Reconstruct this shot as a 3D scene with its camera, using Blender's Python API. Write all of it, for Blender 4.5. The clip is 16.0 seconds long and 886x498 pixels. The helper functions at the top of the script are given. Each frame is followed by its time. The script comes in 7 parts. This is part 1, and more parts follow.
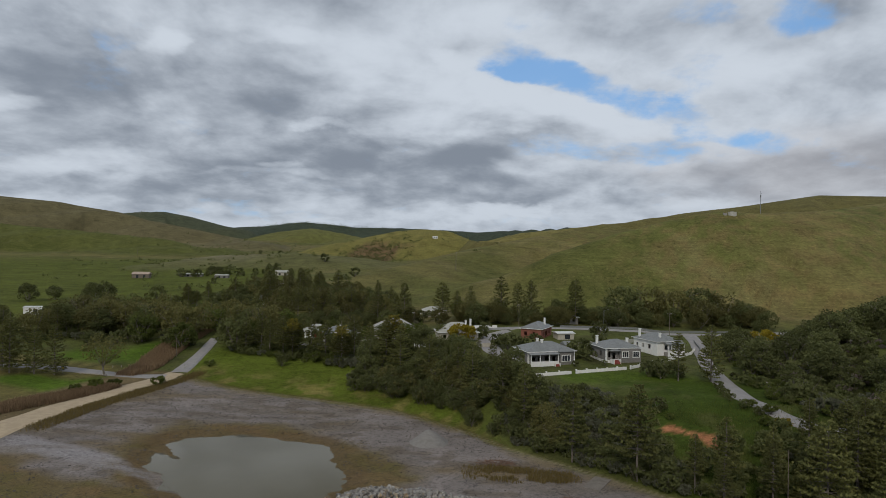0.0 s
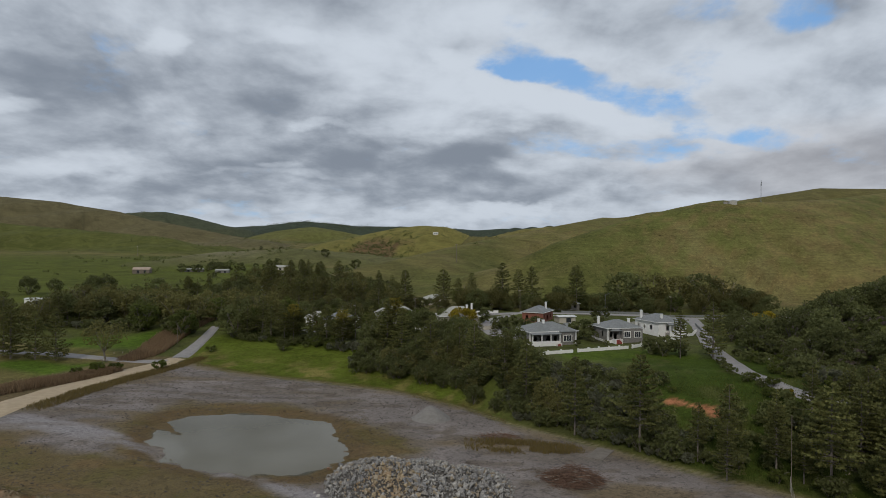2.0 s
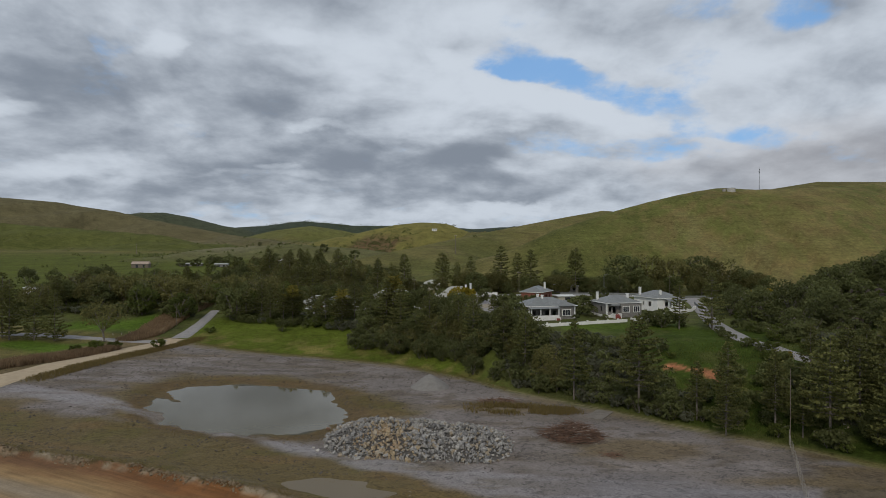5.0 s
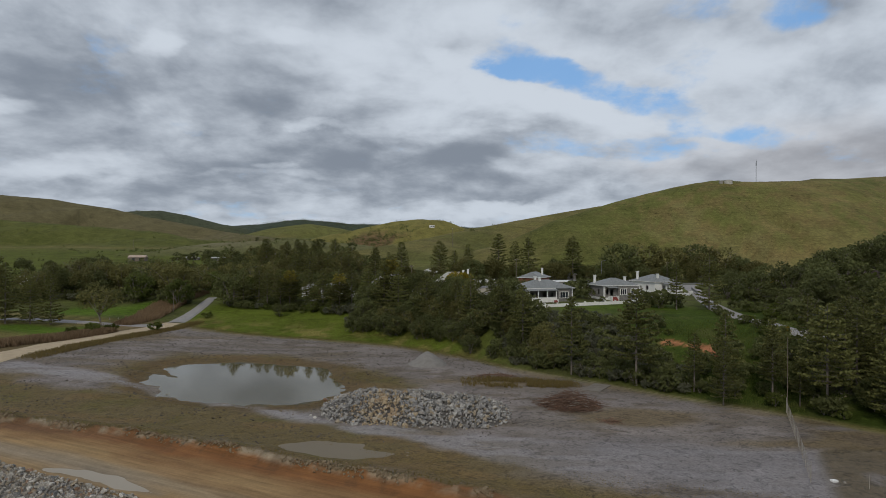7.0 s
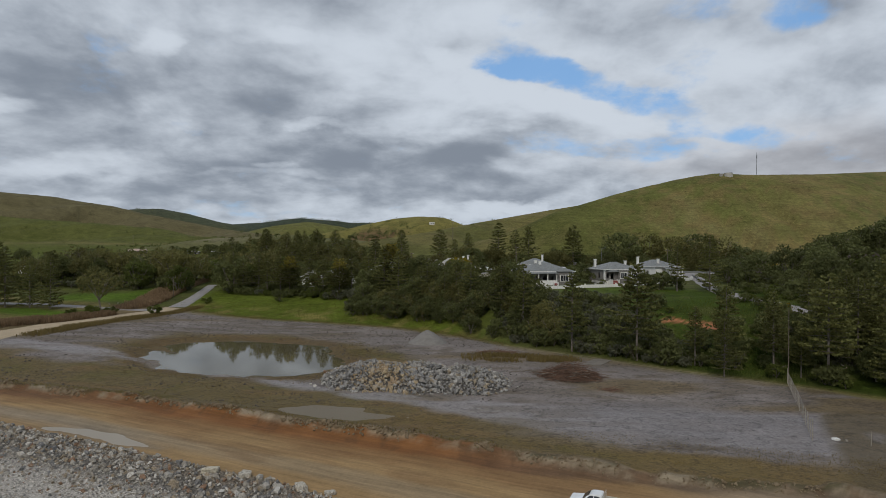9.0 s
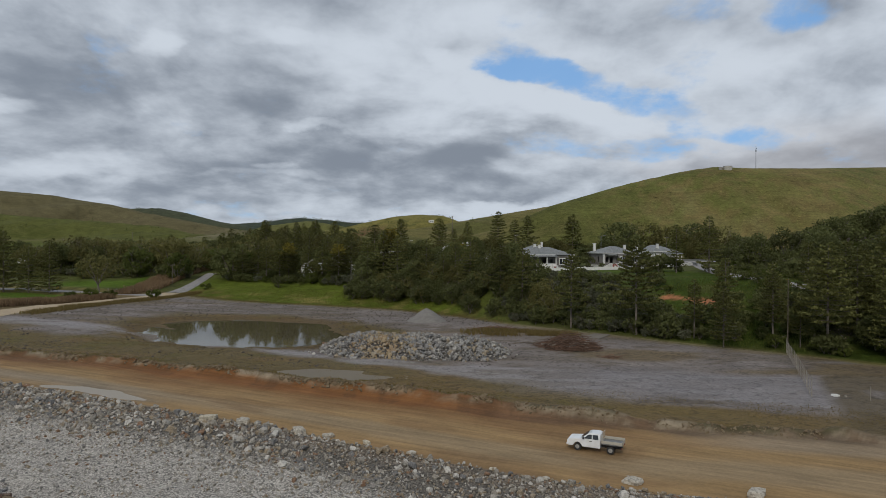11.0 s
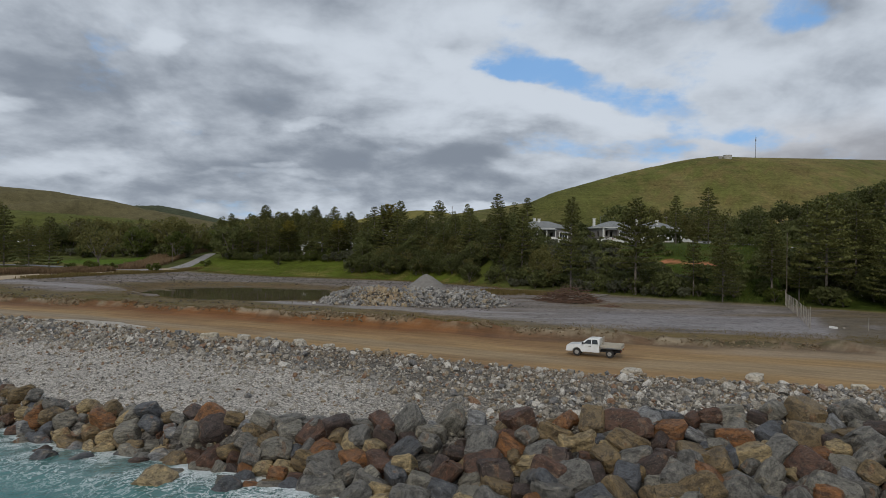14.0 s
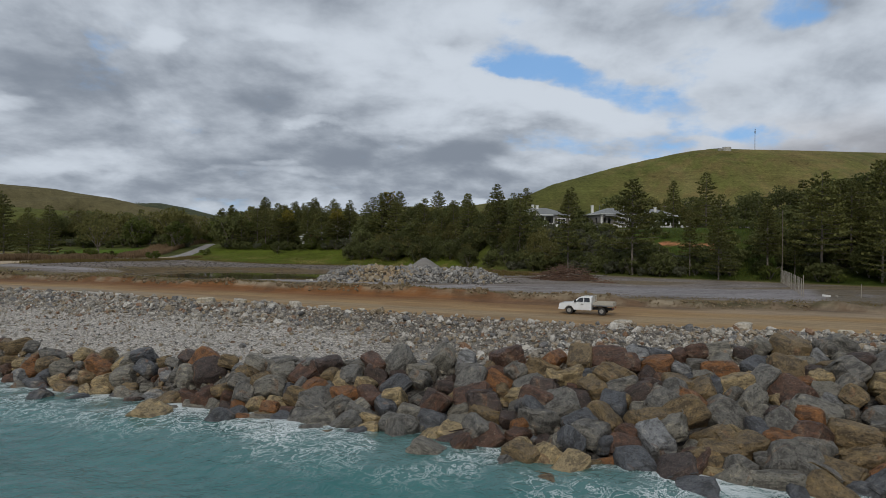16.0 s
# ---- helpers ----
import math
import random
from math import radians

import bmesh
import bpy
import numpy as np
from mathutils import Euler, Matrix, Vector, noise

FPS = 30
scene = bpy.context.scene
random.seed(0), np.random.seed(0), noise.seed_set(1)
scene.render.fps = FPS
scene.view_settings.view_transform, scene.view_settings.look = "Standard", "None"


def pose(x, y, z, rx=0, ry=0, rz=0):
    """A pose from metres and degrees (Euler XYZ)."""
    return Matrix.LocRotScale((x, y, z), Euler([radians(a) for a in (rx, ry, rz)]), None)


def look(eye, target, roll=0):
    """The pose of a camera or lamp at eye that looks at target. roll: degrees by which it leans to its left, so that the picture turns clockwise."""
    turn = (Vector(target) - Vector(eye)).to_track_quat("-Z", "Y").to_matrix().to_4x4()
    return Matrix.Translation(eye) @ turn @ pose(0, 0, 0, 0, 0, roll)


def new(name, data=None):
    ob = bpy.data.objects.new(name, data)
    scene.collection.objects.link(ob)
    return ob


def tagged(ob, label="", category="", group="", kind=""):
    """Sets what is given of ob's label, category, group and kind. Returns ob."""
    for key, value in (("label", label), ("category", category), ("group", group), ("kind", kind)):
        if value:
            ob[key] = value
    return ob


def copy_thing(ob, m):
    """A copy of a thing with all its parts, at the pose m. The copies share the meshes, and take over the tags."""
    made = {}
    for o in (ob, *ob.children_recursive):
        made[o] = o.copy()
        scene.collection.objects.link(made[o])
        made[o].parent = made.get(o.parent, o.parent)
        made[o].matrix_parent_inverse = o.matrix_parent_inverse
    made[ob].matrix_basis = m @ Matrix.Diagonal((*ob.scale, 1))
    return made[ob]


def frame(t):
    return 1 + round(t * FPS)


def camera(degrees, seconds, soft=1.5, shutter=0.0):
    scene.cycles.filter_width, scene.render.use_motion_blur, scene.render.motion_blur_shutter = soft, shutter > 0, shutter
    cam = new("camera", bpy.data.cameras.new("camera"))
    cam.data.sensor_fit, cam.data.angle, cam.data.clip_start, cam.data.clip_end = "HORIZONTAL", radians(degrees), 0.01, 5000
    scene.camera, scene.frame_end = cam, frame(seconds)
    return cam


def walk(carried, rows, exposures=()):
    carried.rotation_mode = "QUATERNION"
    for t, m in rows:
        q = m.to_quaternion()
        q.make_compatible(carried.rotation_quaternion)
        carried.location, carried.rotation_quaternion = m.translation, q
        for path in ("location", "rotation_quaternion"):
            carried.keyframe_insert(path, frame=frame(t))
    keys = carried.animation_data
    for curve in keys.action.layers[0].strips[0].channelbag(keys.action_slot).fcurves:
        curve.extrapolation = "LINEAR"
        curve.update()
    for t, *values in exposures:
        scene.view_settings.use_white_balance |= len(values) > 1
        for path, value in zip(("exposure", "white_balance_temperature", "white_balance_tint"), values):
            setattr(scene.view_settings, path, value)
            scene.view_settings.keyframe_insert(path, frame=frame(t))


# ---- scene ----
cam = camera(70.0, 16.0, soft=0.6)
# seconds, x, y, z above the sea, yaw, pitch, roll
ROWS = [
    (0.0, -0.000, -0.001, 57.500, 0.204, 0.108, -1.027),
    (0.5, 0.007, -0.041, 55.805, 0.079, 0.017, -0.912),
    (1.0, -0.017, 0.026, 54.156, 0.072, -0.005, -0.815),
    (1.5, -0.008, 0.173, 52.571, 0.083, -0.023, -0.704),
    (2.0, 0.025, 0.378, 51.040, 0.245, 0.020, -0.585),
    (2.5, 0.182, 0.454, 49.486, 0.258, 0.004, -0.510),
    (3.0, 0.343, 0.431, 47.978, 0.291, 0.003, -0.375),
    (3.5, 0.442, 0.377, 46.517, 0.259, 0.009, -0.302),
    (4.0, 0.434, 0.320, 45.104, 0.214, 0.046, -0.212),
    (6.5, 0.269, 0.467, 37.671, 0.067, 0.057, -0.218),
    (7.0, 0.298, 0.532, 36.108, -0.073, 0.004, -0.225),
    (7.5, 0.236, 0.628, 34.619, -0.089, 0.007, -0.275),
    (8.0, 0.169, 0.739, 33.161, -0.090, -0.008, -0.311),
    (8.5, 0.166, 0.797, 31.692, -0.090, -0.015, -0.322),
    (9.0, 0.204, 0.828, 30.209, -0.080, -0.021, -0.328),
    (11.5, 0.356, 0.997, 22.335, -0.149, 0.060, -0.389),
    (12.0, 0.365, 1.054, 20.621, -0.163, 0.010, -0.425),
    (12.5, 0.357, 1.176, 19.033, -0.150, 0.055, -0.475),
    (13.0, 0.297, 1.147, 17.502, -0.153, 0.056, -0.515),
    (13.5, 0.300, 0.939, 16.098, -0.155, 0.051, -0.509),
    (14.0, 0.327, 0.628, 14.661, -0.157, 0.030, -0.532),
    (14.5, 0.471, 0.249, 13.176, -0.152, -0.025, -0.515),
    (15.0, 0.691, -0.022, 11.949, -0.107, -0.118, -0.445),
    (15.5, 0.931, -0.068, 11.298, -0.135, -0.177, -0.423),
    (16.0, 1.064, 0.066, 10.826, -0.115, -0.191, -0.376),
    ]
walk(cam, [(t, pose(x, y, z, 90 + pitch, roll, yaw)) for t, x, y, z, yaw, pitch, roll in ROWS], [(0.0, 0.0, 6250, 8), (16.0, 0.0, 6250, 8)])


# ---- light: cloudy winter sky, weak wide sun ----
SUN_EL, SUN_AZ = radians(40), radians(196)      # sun azimuth: compass-like, 0 = +y, clockwise


def nd(tree, kind, **values):
    n = tree.nodes.new(kind)
    for key, v in values.items():
        setattr(n, key, v)
    return n


def wire(tree, a, b):
    tree.links.new(a, b)


def math_node(tree, op, a, b=None, c=None, clamp=False):
    n = nd(tree, "ShaderNodeMath", operation=op, use_clamp=clamp)
    for i, v in enumerate((a, b, c)):
        if v is None:
            continue
        if isinstance(v, (int, float)):
            n.inputs[i].default_value = v
        else:
            wire(tree, v, n.inputs[i])
    return n.outputs[0]


def mix_node(tree, fac, a, b, blend="MIX"):
    n = nd(tree, "ShaderNodeMix", data_type="RGBA", blend_type=blend)
    for sock, v in ((n.inputs[0], fac), (n.inputs[6], a), (n.inputs[7], b)):
        if isinstance(v, (int, float)):
            sock.default_value = v
        elif isinstance(v, tuple):
            sock.default_value = (*v, 1) if len(v) == 3 else v
        else:
            wire(tree, v, sock)
    return n.outputs[2]


def noise_node(tree, vec, scale, detail=4.0, rough=0.55, dist=0.0):
    n = nd(tree, "ShaderNodeTexNoise")
    n.inputs["Scale"].default_value, n.inputs["Detail"].default_value = scale, detail
    n.inputs["Roughness"].default_value, n.inputs["Distortion"].default_value = rough, dist
    if vec is not None:
        wire(tree, vec, n.inputs["Vector"])
    return n.outputs["Fac"]


def ramp(tree, fac, lo, hi, a=0.0, b=1.0, smooth=True):
    n = nd(tree, "ShaderNodeMapRange", interpolation_type="SMOOTHSTEP" if smooth else "LINEAR")
    for i, v in enumerate((lo, hi, a, b)):
        n.inputs[i + 1].default_value = v
    wire(tree, fac, n.inputs[0])
    return n.outputs[0]


world = bpy.data.worlds.new("sky")
scene.world = world
world.use_nodes = True
wt = world.node_tree
wt.nodes.clear()
sky = nd(wt, "ShaderNodeTexSky", sky_type="NISHITA")
sky.sun_disc, sky.sun_elevation, sky.sun_rotation = False, SUN_EL, SUN_AZ
coord = nd(wt, "ShaderNodeTexCoord")
sep = nd(wt, "ShaderNodeSeparateXYZ")
wire(wt, coord.outputs["Generated"], sep.inputs[0])
up = math_node(wt, "ADD", math_node(wt, "MAXIMUM", sep.outputs[2], 0.0), 0.34)
flat = nd(wt, "ShaderNodeCombineXYZ")
wire(wt, math_node(wt, "DIVIDE", sep.outputs[0], up), flat.inputs[0])
wire(wt, math_node(wt, "DIVIDE", sep.outputs[1], up), flat.inputs[1])
flat.inputs[2].default_value = 3.7


def shifted(vec, dx, dy, dz=0.0):
    n = nd(wt, "ShaderNodeVectorMath", operation="ADD")
    wire(wt, vec, n.inputs[0])
    n.inputs[1].default_value = (dx, dy, dz)
    return n.outputs[0]


# the deck seen in perspective, its cells bent by a slow swirl
swirl = nd(wt, "ShaderNodeTexNoise")
swirl.inputs["Scale"].default_value, swirl.inputs["Detail"].default_value = 0.9, 3.0
wire(wt, flat.outputs[0], swirl.inputs["Vector"])
bend = nd(wt, "ShaderNodeVectorMath", operation="MULTIPLY_ADD")
wire(wt, swirl.outputs["Color"], bend.inputs[0])
bend.inputs[1].default_value = (0.35, 0.25, 0.0)
wire(wt, flat.outputs[0], bend.inputs[2])
deck = bend.outputs[0]


def cloud_depth(vec):
    """Large banks, billows on them and torn edges."""
    big = noise_node(wt, vec, 1.3, 2.0, 0.45)
    mid = noise_node(wt, vec, 3.6, 7.0, 0.52)
    return math_node(wt, "ADD", math_node(wt, "MULTIPLY", big, 0.32), math_node(wt, "MULTIPLY", mid, 0.68))


depth_here, depth_over = cloud_depth(deck), cloud_depth(shifted(deck, -0.02, -0.09))
relief = math_node(wt, "SUBTRACT", depth_over, depth_here)
ragged = math_node(wt, "SUBTRACT", noise_node(wt, deck, 3.4, 8.0, 0.52), 0.5)
ragged2 = math_node(wt, "SUBTRACT", noise_node(wt, shifted(deck, 4.0, 7.0), 3.4, 8.0, 0.52), 0.5)
# where a direction ahead (+y) meets an upright plane: across and up, made ragged by noise
ahead = math_node(wt, "MAXIMUM", sep.outputs[1], 0.05)
across = math_node(wt, "ADD", math_node(wt, "DIVIDE", sep.outputs[0], ahead), math_node(wt, "MULTIPLY", ragged, 0.30))
rise_ = math_node(wt, "ADD", math_node(wt, "DIVIDE", sep.outputs[2], ahead), math_node(wt, "MULTIPLY", ragged2, 0.10))
in_front = ramp(wt, sep.outputs[1], 0.2, 0.45)


def mass(u, v, a, b, tilt, weight):
    """A soft lens-shaped mass or gap in the cloud deck, a by b wide, at across u and up v."""
    c, q = math.cos(radians(tilt)), math.sin(radians(tilt))
    du, dv = math_node(wt, "SUBTRACT", across, u), math_node(wt, "SUBTRACT", rise_, v)
    e = math_node(wt, "DIVIDE", math_node(wt, "ADD", math_node(wt, "MULTIPLY", du, c), math_node(wt, "MULTIPLY", dv, q)), a)
    f = math_node(wt, "DIVIDE", math_node(wt, "SUBTRACT", math_node(wt, "MULTIPLY", dv, c), math_node(wt, "MULTIPLY", du, q)), b)
    d = math_node(wt, "ADD", math_node(wt, "MULTIPLY", e, e), math_node(wt, "MULTIPLY", f, f))
    return math_node(wt, "MULTIPLY", math_node(wt, "MULTIPLY", ramp(wt, d, 0.0, 2.2, 1.0, 0.0), in_front), weight)


gaps = None
for u, v, a, b, tilt, w in ((0.14, 0.290, 0.07, 0.032, -20, 0.32), (0.23, 0.258, 0.11, 0.022, -12, 0.40), (0.37, 0.386, 0.060, 0.020, 5, 0.44), (0.53, 0.378, 0.070, 0.026, 8, 0.46), (0.27, 0.160, 0.14, 0.030, -6, 0.40), (0.50, 0.18, 0.16, 0.024, 0, 0.30), (-0.54, 0.34, 0.035, 0.04, 20, 0.30), (0.38, 0.215, 0.14, 0.024, -10, 0.32), (-0.33, 0.055, 0.22, 0.012, 0, 0.30)):
    g = mass(u, v, a, b, tilt, w)
    gaps = g if gaps is None else math_node(wt, "ADD", gaps, g)
torn = math_node(wt, "ADD", math_node(wt, "MULTIPLY", noise_node(wt, shifted(deck, 9.0, 2.0), 4.0, 10.0, 0.62), 1.7), -0.26)
cover = ramp(wt, math_node(wt, "SUBTRACT", torn, gaps), -0.06, 0.42, 0.06, 1.0)
thick = math_node(wt, "SUBTRACT", math_node(wt, "ADD", math_node(wt, "MULTIPLY", depth_here, 0.62), 0.21), math_node(wt, "MULTIPLY", relief, 0.75))
for u, v, a, b, tilt, w in (
        (-0.42, 0.20, 0.46, 0.12, -4, 0.085), (-0.64, 0.30, 0.16, 0.055, -10, 0.075), (-0.38, 0.225, 0.24, 0.055, -6, 0.06), (-0.10, 0.145, 0.32, 0.040, 2, 0.15),
        (0.00, 0.090, 0.26, 0.016, 0, 0.06), (0.20, 0.100, 0.12, 0.022, 0, 0.03), (-0.55, 0.085, 0.24, 0.014, 3, 0.07), (-0.30, 0.10, 0.20, 0.012, 0, 0.05),
        (0.58, 0.128, 0.20, 0.032, 3, 0.085), (0.66, 0.26, 0.12, 0.03, 10, 0.03), (-0.30, 0.37, 0.22, 0.03, 0, 0.02), (0.20, 0.40, 0.2, 0.03, 0, 0.03),
        (0.42, 0.28, 0.42, 0.11, -4, -0.055), (-0.06, 0.34, 0.34, 0.06, -4, -0.035), (0.10, 0.22, 0.20, 0.030, -5, -0.06), (0.04, 0.306, 0.06, 0.014, -8, -0.10),
        (-0.62, 0.125, 0.09, 0.018, 6, -0.12), (-0.173, 0.184, 0.045, 0.009, 0, -0.13), (-0.27, 0.131, 0.03, 0.007, 0, -0.12), (0.085, 0.066, 0.06, 0.013, 4, -0.20),
        (-0.66, 0.224, 0.06, 0.011, -4, -0.12), (-0.46, 0.322, 0.04, 0.020, 0, -0.12), (-0.52, 0.30, 0.05, 0.02, -30, -0.06), (-0.26, 0.33, 0.05, 0.012, -10, -0.07),
        (-0.25, 0.115, 0.10, 0.008, 0, -0.07), (-0.05, 0.050, 0.35, 0.010, 0, -0.07), (0.30, 0.07, 0.14, 0.02, 0, -0.06), (0.02, 0.19, 0.12, 0.012, 3, -0.05)):
    thick = math_node(wt, "ADD", thick, mass(u, v, a, b, tilt, w))
shade = ramp(wt, thick, 0.34, 0.80)
bright_c, dark_c = (0.61, 0.645, 0.70), (0.228, 0.254, 0.300)
cloud = mix_node(wt, shade, bright_c, dark_c)
low = ramp(wt, sep.outputs[2], 0.0, 0.14, 1.0, 0.0)
cloud = mix_node(wt, math_node(wt, "MULTIPLY", low, 0.22), cloud, (0.42, 0.46, 0.52))
cloud = mix_node(wt, math_node(wt, "MULTIPLY", mass(0.60, 0.14, 0.26, 0.06, 0, 1.0), 0.35), cloud, (0.50, 0.455, 0.44))
blue = mix_node(wt, 0.62, mix_node(wt, 1.0, sky.outputs[0], (0.10, 0.10, 0.10), "MULTIPLY"), (0.20, 0.42, 0.78))
both = mix_node(wt, cover, blue, cloud)
back = nd(wt, "ShaderNodeBackground")
wire(wt, both, back.inputs[0])
back.inputs[1].default_value = 1.0
wire(wt, back.outputs[0], nd(wt, "ShaderNodeOutputWorld").inputs[0])

sun = new("sun", bpy.data.lights.new("sun", "SUN"))
sun.data.energy, sun.data.angle, sun.data.color = 1.3, radians(9), (1.0, 0.90, 0.76)
sun_dir = Vector((math.sin(SUN_AZ) * math.cos(SUN_EL), math.cos(SUN_AZ) * math.cos(SUN_EL), math.sin(SUN_EL)))
sun.matrix_world = look(sun_dir * 100, (0, 0, 0))


# ---- materials ----
def material(name, rough=0.8, metal=0.0):
    m = bpy.data.materials.new(name)
    m.use_nodes = True
    t = m.node_tree
    b = t.nodes["Principled BSDF"]
    b.inputs["Roughness"].default_value, b.inputs["Metallic"].default_value = rough, metal
    return m, t, b


def bumped(t, b, height, strength, distance):
    n = nd(t, "ShaderNodeBump")
    n.inputs["Strength"].default_value, n.inputs["Distance"].default_value = strength, distance
    wire(t, height, n.inputs["Height"])
    wire(t, n.outputs[0], b.inputs["Normal"])


def place(t):
    return nd(t, "ShaderNodeNewGeometry").outputs["Position"]


def here(t):
    return nd(t, "ShaderNodeTexCoord").outputs["Object"]


def worn(name, a, b_col, scale=2.0, rough=0.8, bump=0.15, fine=14.0, metal=0.0, vary=0.0):
    """A surface of two mingled colours, with grain and stains; vary: how far single things differ in brightness."""
    m, t, b = material(name, rough, metal)
    p = place(t)
    big, small = noise_node(t, p, scale, 5.0, 0.6, 0.3), noise_node(t, p, fine, 4.0, 0.6)
    col = mix_node(t, ramp(t, big, 0.35, 0.65), a, b_col)
    col = mix_node(t, math_node(t, "MULTIPLY", small, 0.45), col, tuple(c * 0.55 for c in a))
    if vary:
        info = nd(t, "ShaderNodeObjectInfo")
        g = math_node(t, "ADD", math_node(t, "MULTIPLY", info.outputs["Random"], vary), 1 - vary / 2)
        gray = nd(t, "ShaderNodeCombineColor")
        for i in range(3):
            wire(t, g, gray.inputs[i])
        col = mix_node(t, 1.0, col, gray.outputs[0], "MULTIPLY")
    wire(t, col, b.inputs["Base Color"])
    wire(t, ramp(t, small, 0.2, 0.8, max(rough - 0.12, 0.05), min(rough + 0.1, 1)), b.inputs["Roughness"])
    if bump:
        bumped(t, b, small, bump, 0.05)
    return m


def leafy(name, a, b_col, tips=None, through_light=0.42):
    """Foliage: each clump and each plant differs a little; tips: a third colour on some high clumps, painted sunlight.
    """
    m, t, b = material(name, 0.75)
    geo, info = nd(t, "ShaderNodeNewGeometry"), nd(t, "ShaderNodeObjectInfo")
    col = mix_node(t, ramp(t, geo.outputs["Random Per Island"], 0.0, 1.0, 0.15, 0.85, False), a, b_col)
    if tips:
        hgt = nd(t, "ShaderNodeSeparateXYZ")
        wire(t, here(t), hgt.inputs[0])
        col = mix_node(t, math_node(t, "MULTIPLY", ramp(t, noise_node(t, geo.outputs["Position"], 0.6, 3.0), 0.35, 0.5), ramp(t, hgt.outputs[2], 12.0, 15.5)), col, tips)
    g = math_node(t, "ADD", math_node(t, "MULTIPLY", info.outputs["Random"], 0.5), 0.80)
    gray = nd(t, "ShaderNodeCombineColor")
    for i in range(3):
        wire(t, g, gray.inputs[i])
    col = mix_node(t, 1.0, col, gray.outputs[0], "MULTIPLY")
    wire(t, col, b.inputs["Base Color"])
    b.inputs["Specular IOR Level"].default_value = 0.2
    thin = nd(t, "ShaderNodeBsdfTranslucent")
    wire(t, col, thin.inputs["Color"])
    both_ = nd(t, "ShaderNodeMixShader")
    both_.inputs[0].default_value = through_light
    wire(t, b.outputs[0], both_.inputs[1])
    wire(t, thin.outputs[0], both_.inputs[2])
    wire(t, both_.outputs[0], t.nodes["Material Output"].inputs["Surface"])
    return m


def rocky(name, stops, scale, island=False, strata=True, bump=0.5, rough=0.8):
    """Stone in several colours, one to each piece, with bands, stains and grain."""
    m, t, b = material(name, rough)
    p = here(t)
    rnd = nd(t, "ShaderNodeNewGeometry").outputs["Random Per Island"] if island else nd(t, "ShaderNodeObjectInfo").outputs["Random"]
    cr = nd(t, "ShaderNodeValToRGB")
    cr.color_ramp.interpolation = "CONSTANT"
    el = cr.color_ramp.elements
    while len(el) < len(stops):
        el.new(0.5)
    for e, (pos, c) in zip(el, stops):
        e.position, e.color = pos, (*c, 1)
    wire(t, rnd, cr.inputs[0])
    col = cr.outputs[0]
    stain = noise_node(t, p, scale * 0.6, 5.0, 0.65, 0.8)
    col = mix_node(t, ramp(t, stain, 0.50, 0.72, 0.0, 0.45 if strata else 0.6), col, (0.33, 0.27, 0.19))
    grain = noise_node(t, p, scale * 5, 6.0, 0.65)
    if strata:
        bed = nd(t, "ShaderNodeVectorMath", operation="MULTIPLY")
        wire(t, p, bed.inputs[0])
        bed.inputs[1].default_value = (1.3, 1.6, 4.2)
        col = mix_node(t, ramp(t, noise_node(t, p, scale * 0.55, 5.0, 0.7, 1.2), 0.58, 0.65, 0.0, 0.70), col, (0.165, 0.070, 0.024))
        layer = noise_node(t, bed.outputs[0], scale * 1.1, 6.0, 0.70, 0.4)
        col = mix_node(t, ramp(t, layer, 0.50, 0.58, 0.0, 0.72), col, mix_node(t, 1.0, col, (0.24, 0.22, 0.20), "MULTIPLY"))
        col = mix_node(t, ramp(t, layer, 0.45, 0.36, 0.0, 0.75), col, mix_node(t, 1.0, col, (2.0, 1.9, 1.7), "MULTIPLY"))
        chip = noise_node(t, p, scale * 11, 7.0, 0.78, 0.6)
        col = mix_node(t, ramp(t, chip, 0.51, 0.60, 0.0, 0.75), col, mix_node(t, 1.0, col, (0.22, 0.20, 0.18), "MULTIPLY"))
        col = mix_node(t, ramp(t, chip, 0.44, 0.34, 0.0, 0.45), col, (0.40, 0.36, 0.27))
        grain = math_node(t, "SUBTRACT", math_node(t, "ADD", math_node(t, "MULTIPLY", grain, 0.4), math_node(t, "MULTIPLY", layer, 0.5)), math_node(t, "MULTIPLY", chip, 0.6))
    col = mix_node(t, ramp(t, grain, 0.42, 0.66, 0.0, 0.0 if strata else 0.75), col, mix_node(t, 1.0, col, (0.3, 0.3, 0.31), "MULTIPLY"))
    if not strata:
        col = mix_node(t, ramp(t, grain, 0.46, 0.34, 0.0, 0.45), col, (0.52, 0.49, 0.44))
    wire(t, col, b.inputs["Base Color"])
    bumped(t, b, grain, bump, 0.12)
    return m


WHITE = worn("white_paint", (0.82, 0.81, 0.78), (0.75, 0.74, 0.70), 1.2, 0.6, 0.05)
STONE_WALL = worn("grey_stone_wall", (0.17, 0.16, 0.15), (0.25, 0.235, 0.21), 2.2, 0.9, 0.5, 6.0)
BRICK_RED = worn("red_brick", (0.27, 0.10, 0.065), (0.21, 0.08, 0.055), 2.0, 0.9, 0.3, 9.0)
CREAM = worn("cream_wall", (0.50, 0.46, 0.38), (0.42, 0.38, 0.31), 0.9, 0.8, 0.1)
DARK_GAP = worn("shaded_glass", (0.03, 0.034, 0.04), (0.045, 0.05, 0.055), 0.5, 0.12, 0.0)
TIMBER = worn("weathered_timber", (0.20, 0.165, 0.13), (0.13, 0.105, 0.08), 4.0, 0.85, 0.3)
